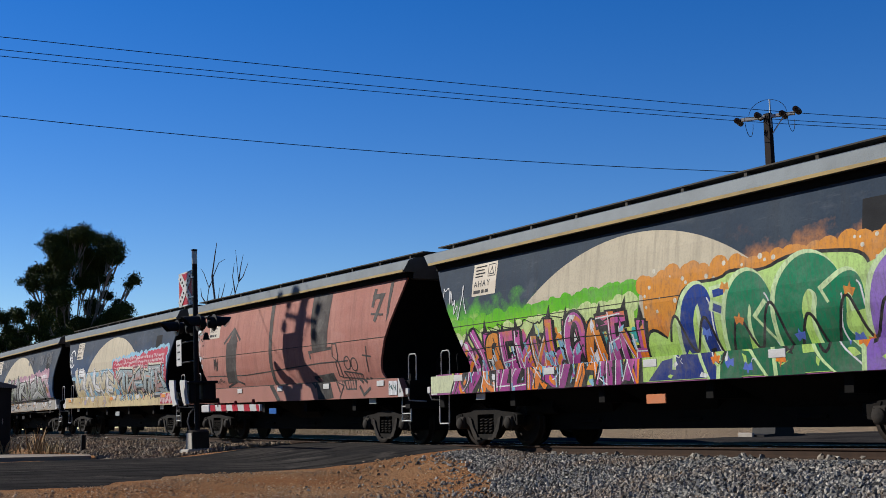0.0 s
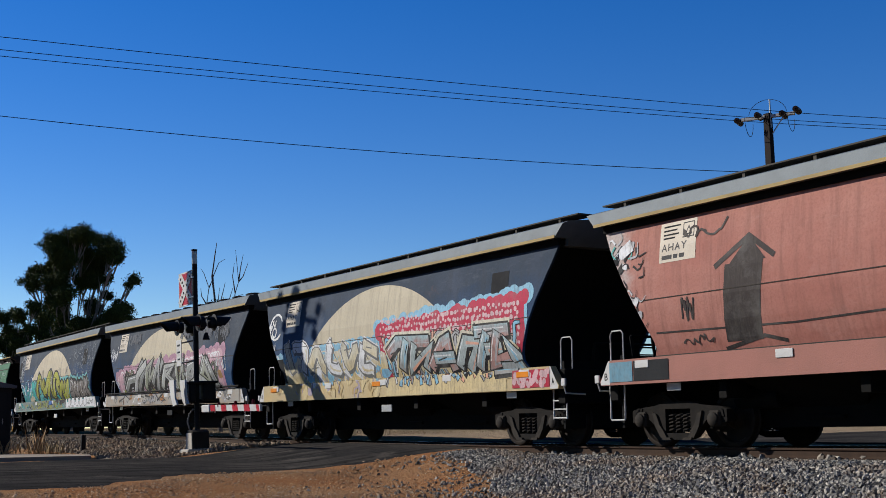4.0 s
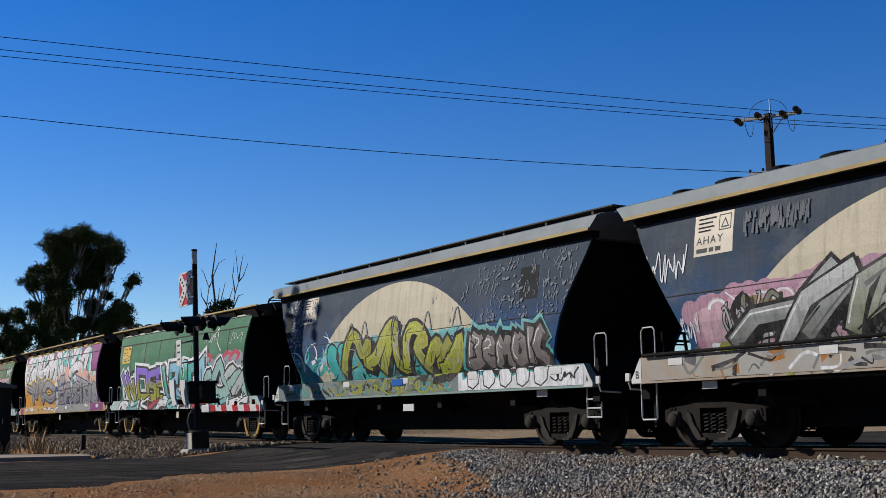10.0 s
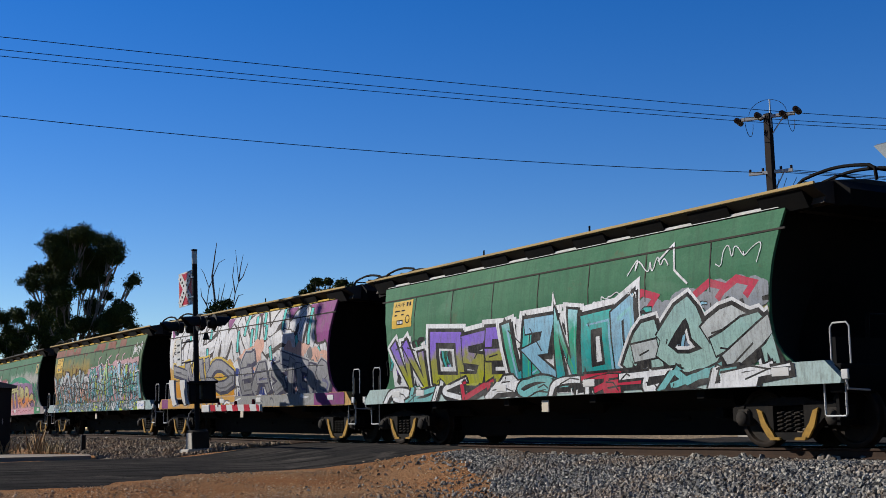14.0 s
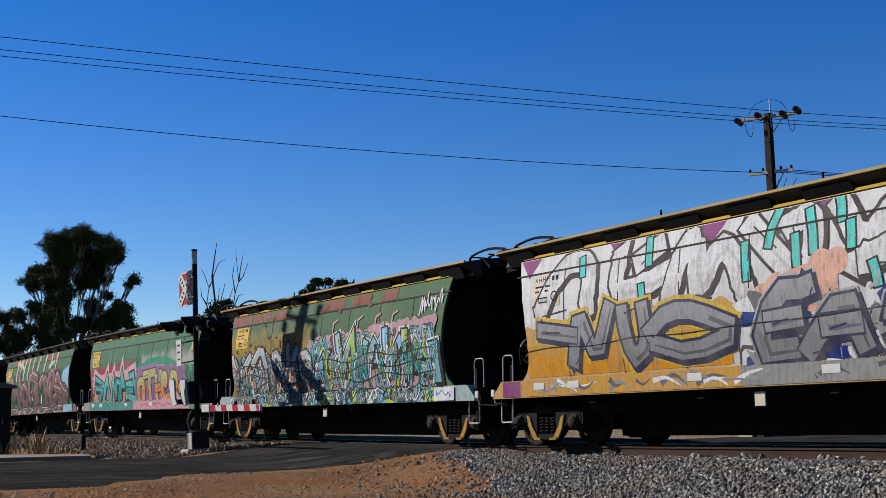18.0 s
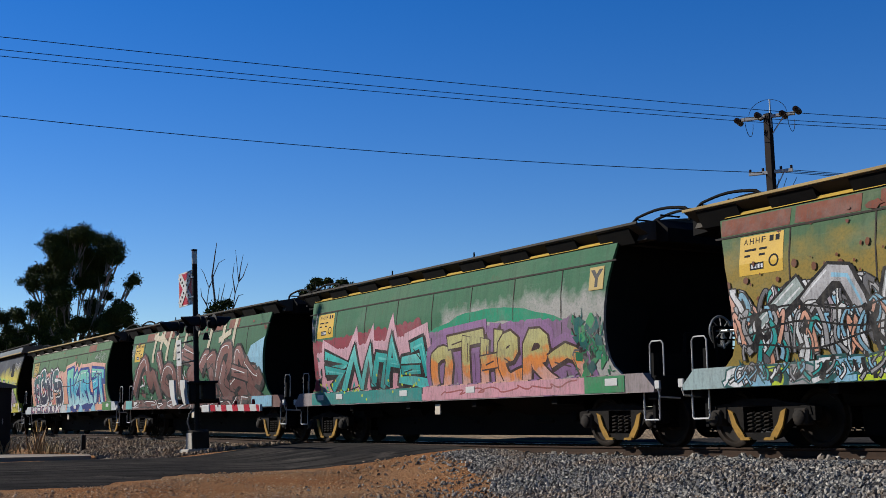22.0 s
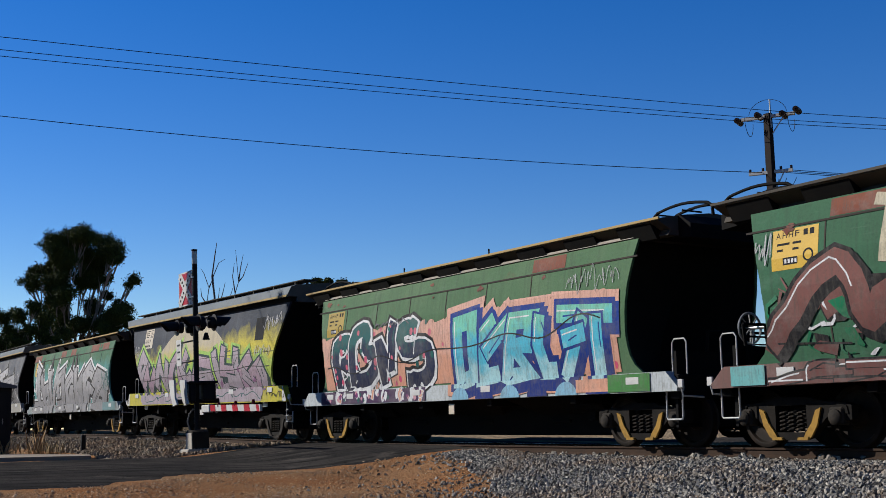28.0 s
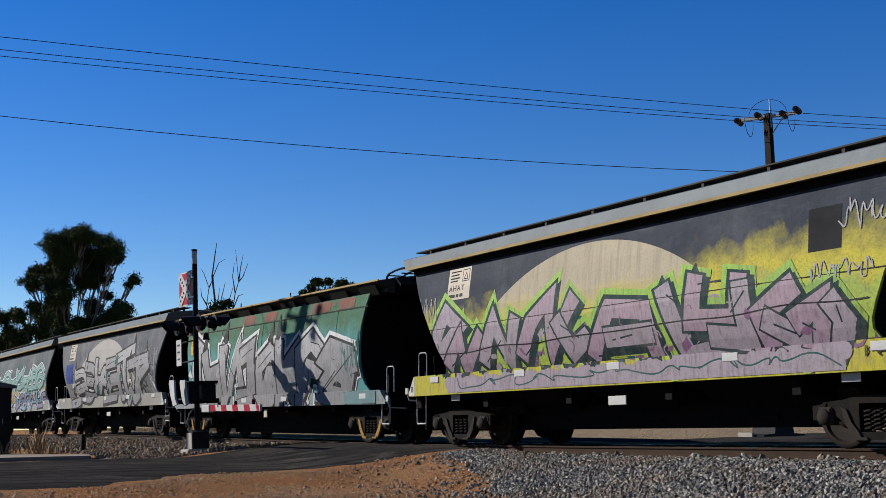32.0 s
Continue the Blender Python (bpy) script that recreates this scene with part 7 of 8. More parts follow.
# 14 grey with the arch and silver letters
w, P = start("A", "grey hopper wagon with faded arch and silver graffiti", panel("enamel_grey", (0.10, 0.11, 0.13), (0.24, 0.24, 0.24), [((0.26, 0.25, 0.24), 2.4, .8, -7, 7, .8)], .3), worn("sill_grey", (0.34, 0.33, 0.29), (0.24, .22, .18), 1.4, .6))
arch(P, worn("arch_grey", (0.42, 0.40, 0.36), (0.3, .29, .27), 1.2, .6))
P.lay("arch_emblem", "pale grey half-round emblem")
P.clutter(-5, 5.5, 1.5, 2.2, 120, [SILVER, GREYD, K, W], .24)
P.wild([2, 7, 4, 3], -4.2, 4.6, 1.3, 2.9, [SILVER, sp("fill_grey", (.26, .26, .27), (.36, .36, .37))], K, None, sw=.34, e=.06, shards=(SILVER, TEALD))
P.rect(-5.6, 2.1, -4.6, 2.9, BLUED)
P.scribble(3.5, 6, 2.2, 3.3, 12, .03, SILVER)
P.lay("graffiti", "silver letters over a faded emblem")
dress_a(w, False)

# 15 grey and pale teal with purple letters
w, P = start("A", "grey hopper wagon with pale teal and purple graffiti", panel("enamel_grey_b", (0.09, 0.11, 0.12), (0.20, 0.22, 0.22), [((0.36, 0.44, 0.40), 2.6, .4, -7, 7, .9)], .3), worn("sill_grey_b", (0.32, 0.33, 0.31), (0.24, .22, .2), 1.4, .6))
P.cloud(-5.5, 5.8, 1.5, 1.95, 2.0, .1, sp("mist_apricot", (.52, .36, .18), (.5, .42, .3)))
P.wild([3, 1, 9, 6, 2, 4, 7], -5.5, 5.6, 1.2, 1.9, [sp("fill_lilac", (.26, .24, .36), (.36, .36, .48)), SKYB], K, W, sw=.34, e=.04, shards=(SILVER,))
P.wild([1, 7, 3, 9, 2], -5.0, 5.4, 2.1, 3.0, sp("fill_pale", (.34, .50, .46), (.30, .45, .43)), TEALD, W, sw=.34, e=.03)
P.lay("graffiti", "pale teal and lilac letters")
dress_a(w, False)

# ---------------------------------------------------------------- level crossing signal
def text_bars(g, x0, x1, z, h, y, mat):
    x = x0
    k = 0
    while x < x1:
        w = 0.03 + 0.035 * ((k * 7) % 3)
        g.box((x, y - .003, z), (min(x + w, x1), y, z + h), mat)
        x += w + 0.018
        k += 1


MX, MY = -31.58, -3.44
MZ = ground_z(MX, MY)
sig = thing("crossing_signal", "black level crossing signal mast with lowered striped boom", "crossing signal", at=(MX, MY, MZ))
sig.rotation_euler, sig.scale = (0.030, -0.010, 0), (1, 1, 0.975)
g = Geo().tube([(0, 0, .25), (0, 0, 5.62)], .072, 16)
g.tube([(0, 0, 5.62), (0, 0, 5.66)], .082, 16)
part("mast", g, STEEL_BLACK, sig, "black steel mast")
part("mast_band", Geo().tube([(0, 0, 5.25), (0, 0, 5.60)], .075, 16), GALV, sig)
# near-black, so that the box's shaded faces are dark by colour
BASE = worn("shaded_base_steel", (0.035, 0.03, 0.025), (0.02, 0.018, 0.016), 2.5, .7)
g = Geo().prism([(-.25, .04), (.25, .04), (.24, .56), (.12, .62), (-.12, .62), (-.24, .56)], "y", -.23, .23)
part("base_box", g, BASE, sig, "dark steel base box with shade in its colour")
# added pale sheet: paints the sunlit face of the base box
part("lit_face", Geo().prism([(-.22, .08), (.22, .08), (.21, .54), (-.21, .54)], "y", -.25, -.232), CONCRETE, sig, "pale face with sunlight put into its colour")
part("footing", Geo().box((-.33, -.40, -.3), (.33, .33, .16), 0, .03), CONCRETE, sig, "pale concrete footing block").location = (0, 0, -.06)
part("cable_conduit", Geo().tube([(-.02, -.20, .6), (-.04, -.26, .85), (-.02, -.22, 1.05), (0, -.10, 1.2)], .024, 8), worn("conduit_grey", (.16, .16, .16), (.1, .1, .1), 6, .6), sig)
cb = part("crossbuck_board", Geo().box((-1.14, -.10, 4.12), (-.22, -.085, 5.10), 0, .004), WHITE, sig, "white board with a red crossbuck warning sign")
cb.scale, cb.location = (1.2, 1, 1), (.2, .06, 0)
g = Geo()
y = -.103
for tri in ([(-1.10, 4.20), (-1.10, 5.02), (-.80, 4.61)], [(-.26, 4.20), (-.26, 5.02), (-.56, 4.61)]):
    g.prism(tri, "y", y, y + .004, 0)
part("warning_triangles", g, RED, cb)
g = Geo()
for tri in ([(-1.04, 5.06), (-.32, 5.06), (-.68, 4.72)], [(-1.04, 4.16), (-.32, 4.16), (-.68, 4.50)]):
    g.prism(tri, "y", y, y + .004, 0)
part("red_field", g, RED, cb)
for q in (1, -1):
    part("cross_arm", Geo().prism([(-.68 - q * .38 - q * .10, 4.26), (-.68 - q * .38 + q * .12, 4.14), (-.68 + q * .38 + q * .10, 4.96), (-.68 + q * .38 - q * .12, 5.08)], "y", -.112 - .004 * q, -.105), WHITE, cb)
    for k in range(7):
        g = Geo()
        if k != 3:
            c = (-.68 + q * (k - 3) * .10, 4.61 + (k - 3) * .105)
            g.box((c[0] - .03, -.122 - .004 * q, c[1] - .03), (c[0] + .03, -.113 - .004 * q, c[1] + .03))
            part("letter_bar", g, INK, cb)
part("bracket", Geo().box((-.3, -.09, 4.3), (.05, -.05, 4.34)).box((-.3, -.09, 4.85), (.05, -.05, 4.89)), GALV, sig)
part("lamp_arm", Geo().tube([(-1.15, 0, 3.66), (1.0, 0, 3.66)], .035, 8).box((-.1, -.12, 3.52), (.1, .12, 3.72), 0, .02), STEEL_BLACK, sig)
for x in (-.86, .80):
    for d in (-1, 1):
        lamp = Geo().disc((x, d * .20, 3.52), [(-d * .16, .08), (-d * .13, .16), (0, .16), (d * .01, .235), (d * .025, .235)], 0, 22)
        lm = part("signal_lamp", lamp, STEEL_BLACK, sig)
        hood = Geo()
        n_ = 14
        vs = []
        for k in range(n_ + 1):
            a = math.pi * (-.15 + 1.3 * k / n_)
            for r in (.165, .177):
                vs += [(x + r * math.cos(a), d * .22, 3.52 + r * math.sin(a)), (x + r * .95 * math.cos(a), d * (.54 + .16 * math.sin(a)), 3.50 + r * math.sin(a))]
        fs = []
        for k in range(n_):
            o = 4 * k
            fs += [(o, o + 1, o + 5, o + 4), (o + 2, o + 6, o + 7, o + 3), (o + 1, o + 3, o + 7, o + 5)]
        hood.add(vs, fs)
        part("hood", hood, STEEL_BLACK, lm)
        part("lens", Geo().disc((x, d * .225, 3.52), [(0, .145), (d * .012, .13)], 0, 16), worn("lens_red", (0.10, 0.008, 0.008), (0.06, .005, .005), 5, .15), lm)
part("bell", Geo().tube([(.12, .25, 3.1), (.12, .25, 3.3)], .10, 12, r1=.04), STEEL_BLACK, sig)
part("sign_bracket", Geo().tube([(-1.35, -.02, 3.10), (0, 0, 3.10)], .022, 6).tube([(-1.35, -.02, 2.53), (0, 0, 2.53)], .022, 6), STEEL_BLACK, sig)
g = Geo().box((-1.42, -.05, 2.45), (-1.02, -.035, 3.20), 0, .004)
for k in range(3):
    text_bars(g, -1.32, -1.14, 2.62 + .2 * k, .05, -.052, 1)
part("notice_plate", g, [WHITE, INK], sig, "white upright notice plate with dark lettering")
part("boom_machine", Geo().box((-.26, -.30, 1.36), (.26, -.10, 1.90), 0, .04).box((-.26, .10, 1.40), (.26, .46, 1.92), 0, .04).box((-.31, -.34, 1.88), (.31, .50, 1.95), 0, .02).tube([(0, -.62, 1.40), (0, .62, 1.40)], .07, 12), STEEL_BLACK, sig, "black boom mechanism box")
for y_ in (-.42, -.72):
    g = Geo().prism([(-.06, 2.0), (.30, 1.98), (.34, 1.5), (.5, 1.32), (.2, 1.28), (.02, 1.55), (-.1, 1.9)], "y", y_ - .025, y_ + .025)
    part("counterweight_arm", g, WHITE, sig, "white counterweight arm")
part("boom_socket", Geo().box((1.10, -.30, 1.06), (1.66, -.18, 1.26), 0, .02), WHITE, sig, "white boom socket")
boom = part("boom", Geo().prism([(1.64, 1.09), (4.85, 1.00), (4.85, 1.16), (1.64, 1.25)], "y", -.27, -.21), WHITE, sig, "red and white striped boom")
for k in range(5):
    x_ = 1.70 + .74 * k
    z_ = 1.09 - .0283 * (x_ - 1.64)
    e_ = .34 if k < 4 else .16
    g = Geo().prism([(x_, z_ - .002), (x_ + e_, z_ - .012), (x_ + e_ - .05, z_ + .152), (x_ - .05, z_ + .163)], "y", -.275, -.205)
    part("red_band", g, RED, boom)
for x_ in (2.2, 3.3, 4.4):
    part("boom_lamp", Geo().tube([(x_, -.24, 1.18), (x_, -.24, 1.25), (x_, -.24, 1.27), (x_, -.24, 1.30)], .045, 10, r1=.03), worn("lens_red", (0.1, .008, .008)), boom)

# ---------------------------------------------------------------- equipment hut, slab, marker post
g = Geo().box((-.9, -.55, 0), (.9, .55, 2.0), 0, .02)
hut = thing("equipment_hut", "grey steel signalling hut with a low gable roof", "equipment hut", at=(-39.65, -7.3, ground_z(-39.6, -7.3)))
hut.scale = (1, 1, 1.09)
part("cabinet", g, HUT, hut)
part("hut_roof", Geo().prism([(-.62, 2.0), (.68, 1.95), (.68, 2.02), (0, 2.16), (-.62, 2.08)], "x", -1.0, 1.0), worn("hut_roof", (0.16, .155, .15), (.1, .1, .1), 2, .6), hut)
part("hut_door", Geo().box((.905, -.42, .1), (.92, .42, 1.85), 0, .005), HUT, hut)
part("door_handle", Geo().tube([(.93, .3, .95), (.93, .3, 1.1)], .015, 6), GALV, hut)
g = Geo().prism([(-36.5, -9.4), (-31.6, -9.3), (-31.6, -6.3), (-33.2, -5.9), (-36.5, -7.0)], "z", -.50, -.19)
tagged(part("concrete_slab", g, worn("slab_dusty", (.34, .285, .22), (.22, .19, .15), 1.5, .9, 0, .3)), "pale concrete slab at the edge of the road", "slab", kind="structure")
mk = thing("marker_post", "short dark marker post standing in the ballast", "post", at=(-41.2, -3.85, ground_z(-41, -3.85)))
part("post", Geo().box((-.07, -.07, -.1), (.07, .07, .55), 0, .015), STEEL_BLACK, mk)

# ---------------------------------------------------------------- power poles and wires
def insulator(g, a, b, mat):
    """A string of dark discs from a to b."""
    a, b = Vector(a), Vector(b)
    d = b - a
    prof = []
    for k in range(5):
        t = .15 + .7 * k / 4
        prof += [(t - .05, .03), (t - .03, .12), (t + .03, .12), (t + .05, .03)]
    pts = [a + d * t for t, _ in prof]
    n_ = 10
    side = d.normalized().orthogonal().normalized()
    up = d.normalized().cross(side)
    vs = [p + r * (math.cos(6.2832 * k / n_) * side + math.sin(6.2832 * k / n_) * up) for p, (_, r) in zip(pts, prof) for k in range(n_)]
    g.add(vs, [(i * n_ + k, i * n_ + (k + 1) % n_, (i + 1) * n_ + (k + 1) % n_, (i + 1) * n_ + k) for i in range(len(prof) - 1) for k in range(n_)], mat)


PALE = worn("crossarm_pale", (.62, .62, .6), (.5, .5, .48), 3, .6)


def power_pole(x, y, top, arm_dir, arm2=None, plain=False):
    base = ground_z(x, y)
    p = thing("power_pole", "tall dark steel and concrete power pole with crossarm", "power pole", "power poles along the road", (x, y, base))
    top -= base
    g = Geo()
    g.add([(s * (.20 - .06 * (z > 0)), t * (.15 - .05 * (z > 0)), z) for z in (-.3, top) for s, t in ((-1, -1), (1, -1), (1, 1), (-1, 1))], [(0, 1, 5, 4), (1, 2, 6, 5), (2, 3, 7, 6), (3, 0, 4, 7), (4, 5, 6, 7)])
    part("pole_shaft", g, POLE_WOOD, p)
    d = Vector((*arm_dir, 0)).normalized()
    side = Vector((-d.y, d.x, 0))
    def arm(z, half, name):
        g = Geo()
        a, b = -d * half + Vector((0, 0, z)), d * half + Vector((0, 0, z))
        g.tube([a, b], .085, 4)
        g.tube([d * half * .62 + Vector((0, 0, z - .02)), Vector((0, 0, z - .75)) + d * .12], .025, 6)
        return part(name, g, PALE, p, "pale painted crossarm")
    if plain:
        arm(top - .75, .78, "crossarm")
        for s in (-.74, -.05, .74):
            for q in (-1, 1):
                at = d * s + Vector((0, 0, top - .75))
                g = Geo().tube([at, at + Vector((0, 0, q * .28))], .022, 6)
                insulator(g, at + Vector((0, 0, q * .2)), at + Vector((0, 0, q * .52)), 0)
                part("insulator", g, PORCELAIN, p)
        return p
    arm(top - .12, 1.05, "crossarm")
    for k, (s, dz) in enumerate(((-1.15, -.06), (-.35, .06), (.62, .0), (1.15, .1))):
        at = d * s + Vector((0, 0, top - .10 + dz))
        for q in (-1, 1):
            g = Geo()
            insulator(g, at, at + side * q * .34 + Vector((0, 0, -.03)), 0)
            part("insulator", g, PORCELAIN, p)
    part("finial", Geo().tube([(.14, 0, top - .6), (.14, 0, top + .55)], .03, 6), GALV, p)
    for s in (-.75, .9):
        g = Geo()
        c = d * s + Vector((0, 0, top - .2))
        g.tube([c + side * (.62 * math.cos(a)) + Vector((0, 0, -.62 * math.sin(a))) for a in np.linspace(0, math.pi, 12)], .012, 5)
        part("jumper_wire", g, WIRE, p)
    g = Geo()
    c = Vector((0, 0, top - .05))
    g.tube([c + d * (.75 * math.cos(a)) + Vector((0, 0, .62 * math.sin(a))) for a in np.linspace(0.1, math.pi - .1, 12)], .010, 5)
    part("jumper_wire", g, WIRE, p)
    if arm2:
        arm(arm2 - base, .85, "lower_crossarm")
        for s in (-.8, -.3, .4, .8):
            at = d * s + Vector((0, 0, arm2 - base + .05))
            part("insulator", Geo().tube([at, at + Vector((0, 0, .14))], .05, 8), PORCELAIN, p)
        g = Geo()
        for q in (.3, .6, 1.0):
            g.tube([Vector((0, 0, arm2 - base - .9)) + d * .1, Vector((0, 0, arm2 - base - .75)) + d * .4 * q + side * q, Vector((0, 0, arm2 - base - .3)) + d * q], .012, 5)
        part("service_drop", g, WIRE, p)
    return p


PB = Vector((-32.58, 20.22, 12.35))
PA = Vector((-43.70, -13.04, 13.80))
PC = Vector((-9.8, 54.19, 11.62))
power_pole(PB.x, PB.y, 12.4, (.875, .48), 10.05)
power_pole(PA.x, PA.y, 14.31, (.957, -.29), plain=True)


def wire(a, b, sag, r, label):
    a, b = Vector(a), Vector(b)
    pts = [a + (b - a) * t - Vector((0, 0, sag * 4 * t * (1 - t))) for t in np.linspace(0, 1, 28)]
    w_ = part("power_line", Geo().tube(pts, r, 5), WIRE)
    tagged(w_, label, "power line", "power lines between the poles")


dB, dA = Vector((.875, .48, 0)), Vector((.957, -.29, 0))
for s in (-1.15, -.35, 1.15):
    wire(PA + dA * s, PB + dB * s + Vector((0, 0, -.08)), .15, .013, "thin dark overhead power line strung between poles")
    wire(PB + dB * s + Vector((0, 0, -.08)), PC + dB * s, .8, .013, "thin dark overhead power line running off behind")
wire(PA + Vector((0, 0, -2.25)), PB + Vector((-.2, 0, -2.28)), .42, .014, "lower dark service cable between the poles")
for s in (.2, .5, .8):
    wire(PB + dB * s + Vector((0, 0, -2.3)), PC + dB * s + Vector((0, 0, -2.6)), .8, .014, "low service cable running off behind the train")

# ---------------------------------------------------------------- trees
n = Nodes("gum_leaves")
rnd = n.t.nodes.new("ShaderNodeNewGeometry").outputs["Random Per Island"]
col = n.mix(rnd, (0.018, 0.034, 0.008), (0.105, 0.13, 0.028))
col = n.mix(n.math("MULTIPLY", n.ramp(n.noise(0.5, 4), .45, .7), .5), col, (0.015, 0.03, 0.010))
LEAVES = n.done(col, 0.7)
RIGHT = Vector((0.527, 0.850, 0)).normalized()


def leaf_cloud(rng, lobes, per, size):
    """Many small bent leaves gathered in twigs round each lobe, leaving gaps."""
    vs, fs = [], []
    k = 0
    for (c, r) in lobes:
        twigs = max(10, int(per * r * r))
        clumps = []
        for _ in range(max(4, int(13 * r))):
            u = rng.normal(size=3)
            clumps.append(np.array(c) + u / np.linalg.norm(u) * r * rng.uniform(.2, .85) * np.array((1, 1, .85)))
        for _ in range(twigs):
            u = rng.normal(size=3)
            q = clumps[int(rng.integers(len(clumps)))] + u / np.linalg.norm(u) * .55 * min(r, 1.0) * rng.random() ** .5 * np.array((1, 1, .75))
            for _ in range(20):
                o = q + rng.normal(0, .13, 3)
                a, b = rng.normal(size=3), rng.normal(size=3)
                a /= np.linalg.norm(a)
                b -= a * a.dot(b)
                b /= np.linalg.norm(b)
                s = size * (.6 + .8 * rng.random())
                vs += [o - a * s, o + b * s * .34, o + a * s + np.array((0, 0, -.3 * s)), o - b * s * .34]
                fs += [(k, k + 1, k + 2), (k, k + 2, k + 3)]
                k += 4
    g = Geo()
    g.v = [tuple(v) for v in vs]
    g.f, g.m = fs, [0] * len(fs)
    return g


def tree(base, lobes, trunk_r, per, size, label, seed, leaves=True, name="gum_tree"):
    """lobes: (metres to the side, up, towards the back, radius)."""
    rng = np.random.default_rng(seed)
    bx, by = base
    z0 = ground_z(bx, by)
    t = thing(name, label, "tree", at=(bx, by, z0))
    back = Vector((-RIGHT.y, RIGHT.x, 0))
    pts = [(RIGHT * s + back * b + Vector((0, 0, u)), r) for s, u, b, r in lobes]
    top = max(p.z for p, _ in pts)
    fork = Vector((0, 0, top * .30))
    g = Geo().tube([(0, 0, -.3), (.05, 0, top * .15), tuple(fork)], trunk_r, 10, r1=trunk_r * .7)
    for p, r in pts:
        mid = fork.lerp(p, .5) + Vector((0, 0, -.06 * (p - fork).length)) + RIGHT * float(rng.normal(0, .3))
        g.tube([tuple(fork), tuple(mid), tuple(p)], trunk_r * .2, 6, r1=trunk_r * .05)
        for _ in range(4):
            e = p + Vector(rng.normal(0, r * .55, 3))
            g.tube([tuple(mid.lerp(p, .6)), tuple(e)], trunk_r * .13, 5, r1=trunk_r * .03)
    part("trunk", g, BARK if leaves else DEADWOOD, t)
    if leaves:
        part("crown", leaf_cloud(rng, [(tuple(p), r) for p, r in pts], per, size), LEAVES, t, smooth=0, fix=False)
    return t


def at_px(u, v, m):
    return (u - 130) * m, (757 - v) * m


M1 = .0436
big = [(140, 450, 26), (165, 455, 24), (115, 452, 24), (135, 480, 28), (100, 480, 24), (130, 422, 18), (165, 420, 18), (105, 438, 27), (86, 440, 18), (125, 428, 22), (150, 426, 26), (176, 436, 26), (196, 452, 20), (208, 460, 12), (90, 466, 24), (125, 465, 28), (155, 462, 24), (64, 482, 19), (58, 500, 15), (80, 495, 24), (110, 500, 28), (145, 500, 26), (168, 480, 18), (208, 472, 10), (222, 494, 12), (226, 508, 8), (190, 500, 10), (175, 520, 12), (120, 530, 30), (90, 545, 22), (95, 520, 22), (72, 512, 14), (150, 540, 22), (225, 575, 16), (170, 575, 18), (205, 545, 22), (215, 565, 20), (185, 560, 18), (110, 570, 26), (140, 580, 24), (80, 585, 22), (200, 590, 26), (232, 585, 13), (165, 600, 22), (243, 598, 10)]
lob = []
for i, (u, v, r) in enumerate(big):
    s, h = at_px(u, v, M1)
    lob.append((s, h, 1.9 * math.sin(i * 2.4), .95 * r * M1))
tree((-91.8, 9.3), lob, .45, 300, .085, "tall dense dark green gum tree with a broken crown", 11)
M2 = .040
lob = []
for i, (u, v, r) in enumerate([(5, 560, 18), (12, 552, 14), (-12, 560, 18), (20, 590, 20), (0, 600, 22), (-25, 590, 24), (45, 560, 16), (35, 585, 18), (50, 548, 11), (60, 580, 14), (58, 540, 15), (66, 556, 18), (82, 566, 18), (80, 592, 20), (98, 585, 18), (100, 612, 20), (45, 610, 20), (70, 610, 18), (15, 620, 20), (-20, 625, 22)]):
    lob.append(((u - 20) * M2, (757 - v) * M2, 1.2 * math.sin(i * 1.9), .92 * r * M2))
tree((-87.9, 4.0), lob, .3, 230, .095, "lower leafy green tree beside the tall gum", 12)
M3 = .0597
lob = []
for i, (u, v, r) in enumerate([(540, 518, 9), (552, 510, 11), (568, 504, 12), (585, 500, 10), (600, 505, 10), (615, 506, 9), (628, 508, 7), (575, 520, 16), (600, 525, 16), (550, 530, 14), (625, 528, 12), (580, 545, 22), (610, 550, 20), (550, 555, 18)]):
    lob.append(((u - 580) * M3, (757 - v) * M3, 1.5 * math.sin(i * 2.1), .85 * r * M3))
tree((-116.4, 42.5), lob, .4, 110, .19, "distant dark green gum tree with a flat crown", 13)

# bare dead tree, drawn limb by limb
dead = thing("dead_tree", "bare dead tree with thin grey forked branches", "tree", at=(-69.7, 12.3, ground_z(-69.7, 12.3)))
M4 = .0341


def limb(points, r0, r1, name="branch"):
    g = Geo().tube([tuple(RIGHT * ((u - 395) * M4) + Vector((0, 0, (757 - v) * M4))) for u, v in points], r0, 6, r1=r1)
    return part(name, g, DEADWOOD, dead)


limb([(395, 765), (392, 680), (386, 600), (383, 550), (381, 515), (376, 480), (381, 440), (384, 418)], .13, .02, "trunk")
for pts in ([(393, 690), (408, 600), (414, 540), (418, 510), (424, 490), (421, 460), (418, 432)], [(424, 490), (432, 480), (441, 455)], [(424, 488), (428, 460), (432, 440)], [(386, 600), (372, 550), (367, 530), (371, 500), (362, 475), (356, 465)], [(371, 500), (377, 485), (378, 470)], [(383, 550), (392, 525), (398, 500), (400, 490)], [(381, 515), (378, 480), (388, 455), (400, 448)], [(414, 540), (424, 515), (434, 512)], [(383, 545), (388, 520), (390, 500)], [(418, 510), (413, 480), (416, 455)], [(395, 540), (408, 520), (414, 500)], [(367, 530), (358, 515), (356, 500)]):
    limb(pts, .045, .012)
rng = np.random.default_rng(21)
lob = [(-.95, 7.3, 0, .55), (-.6, 7.7, .2, .45), (-1.2, 7.0, 0, .5), (-.7, 7.0, .1, .5)]
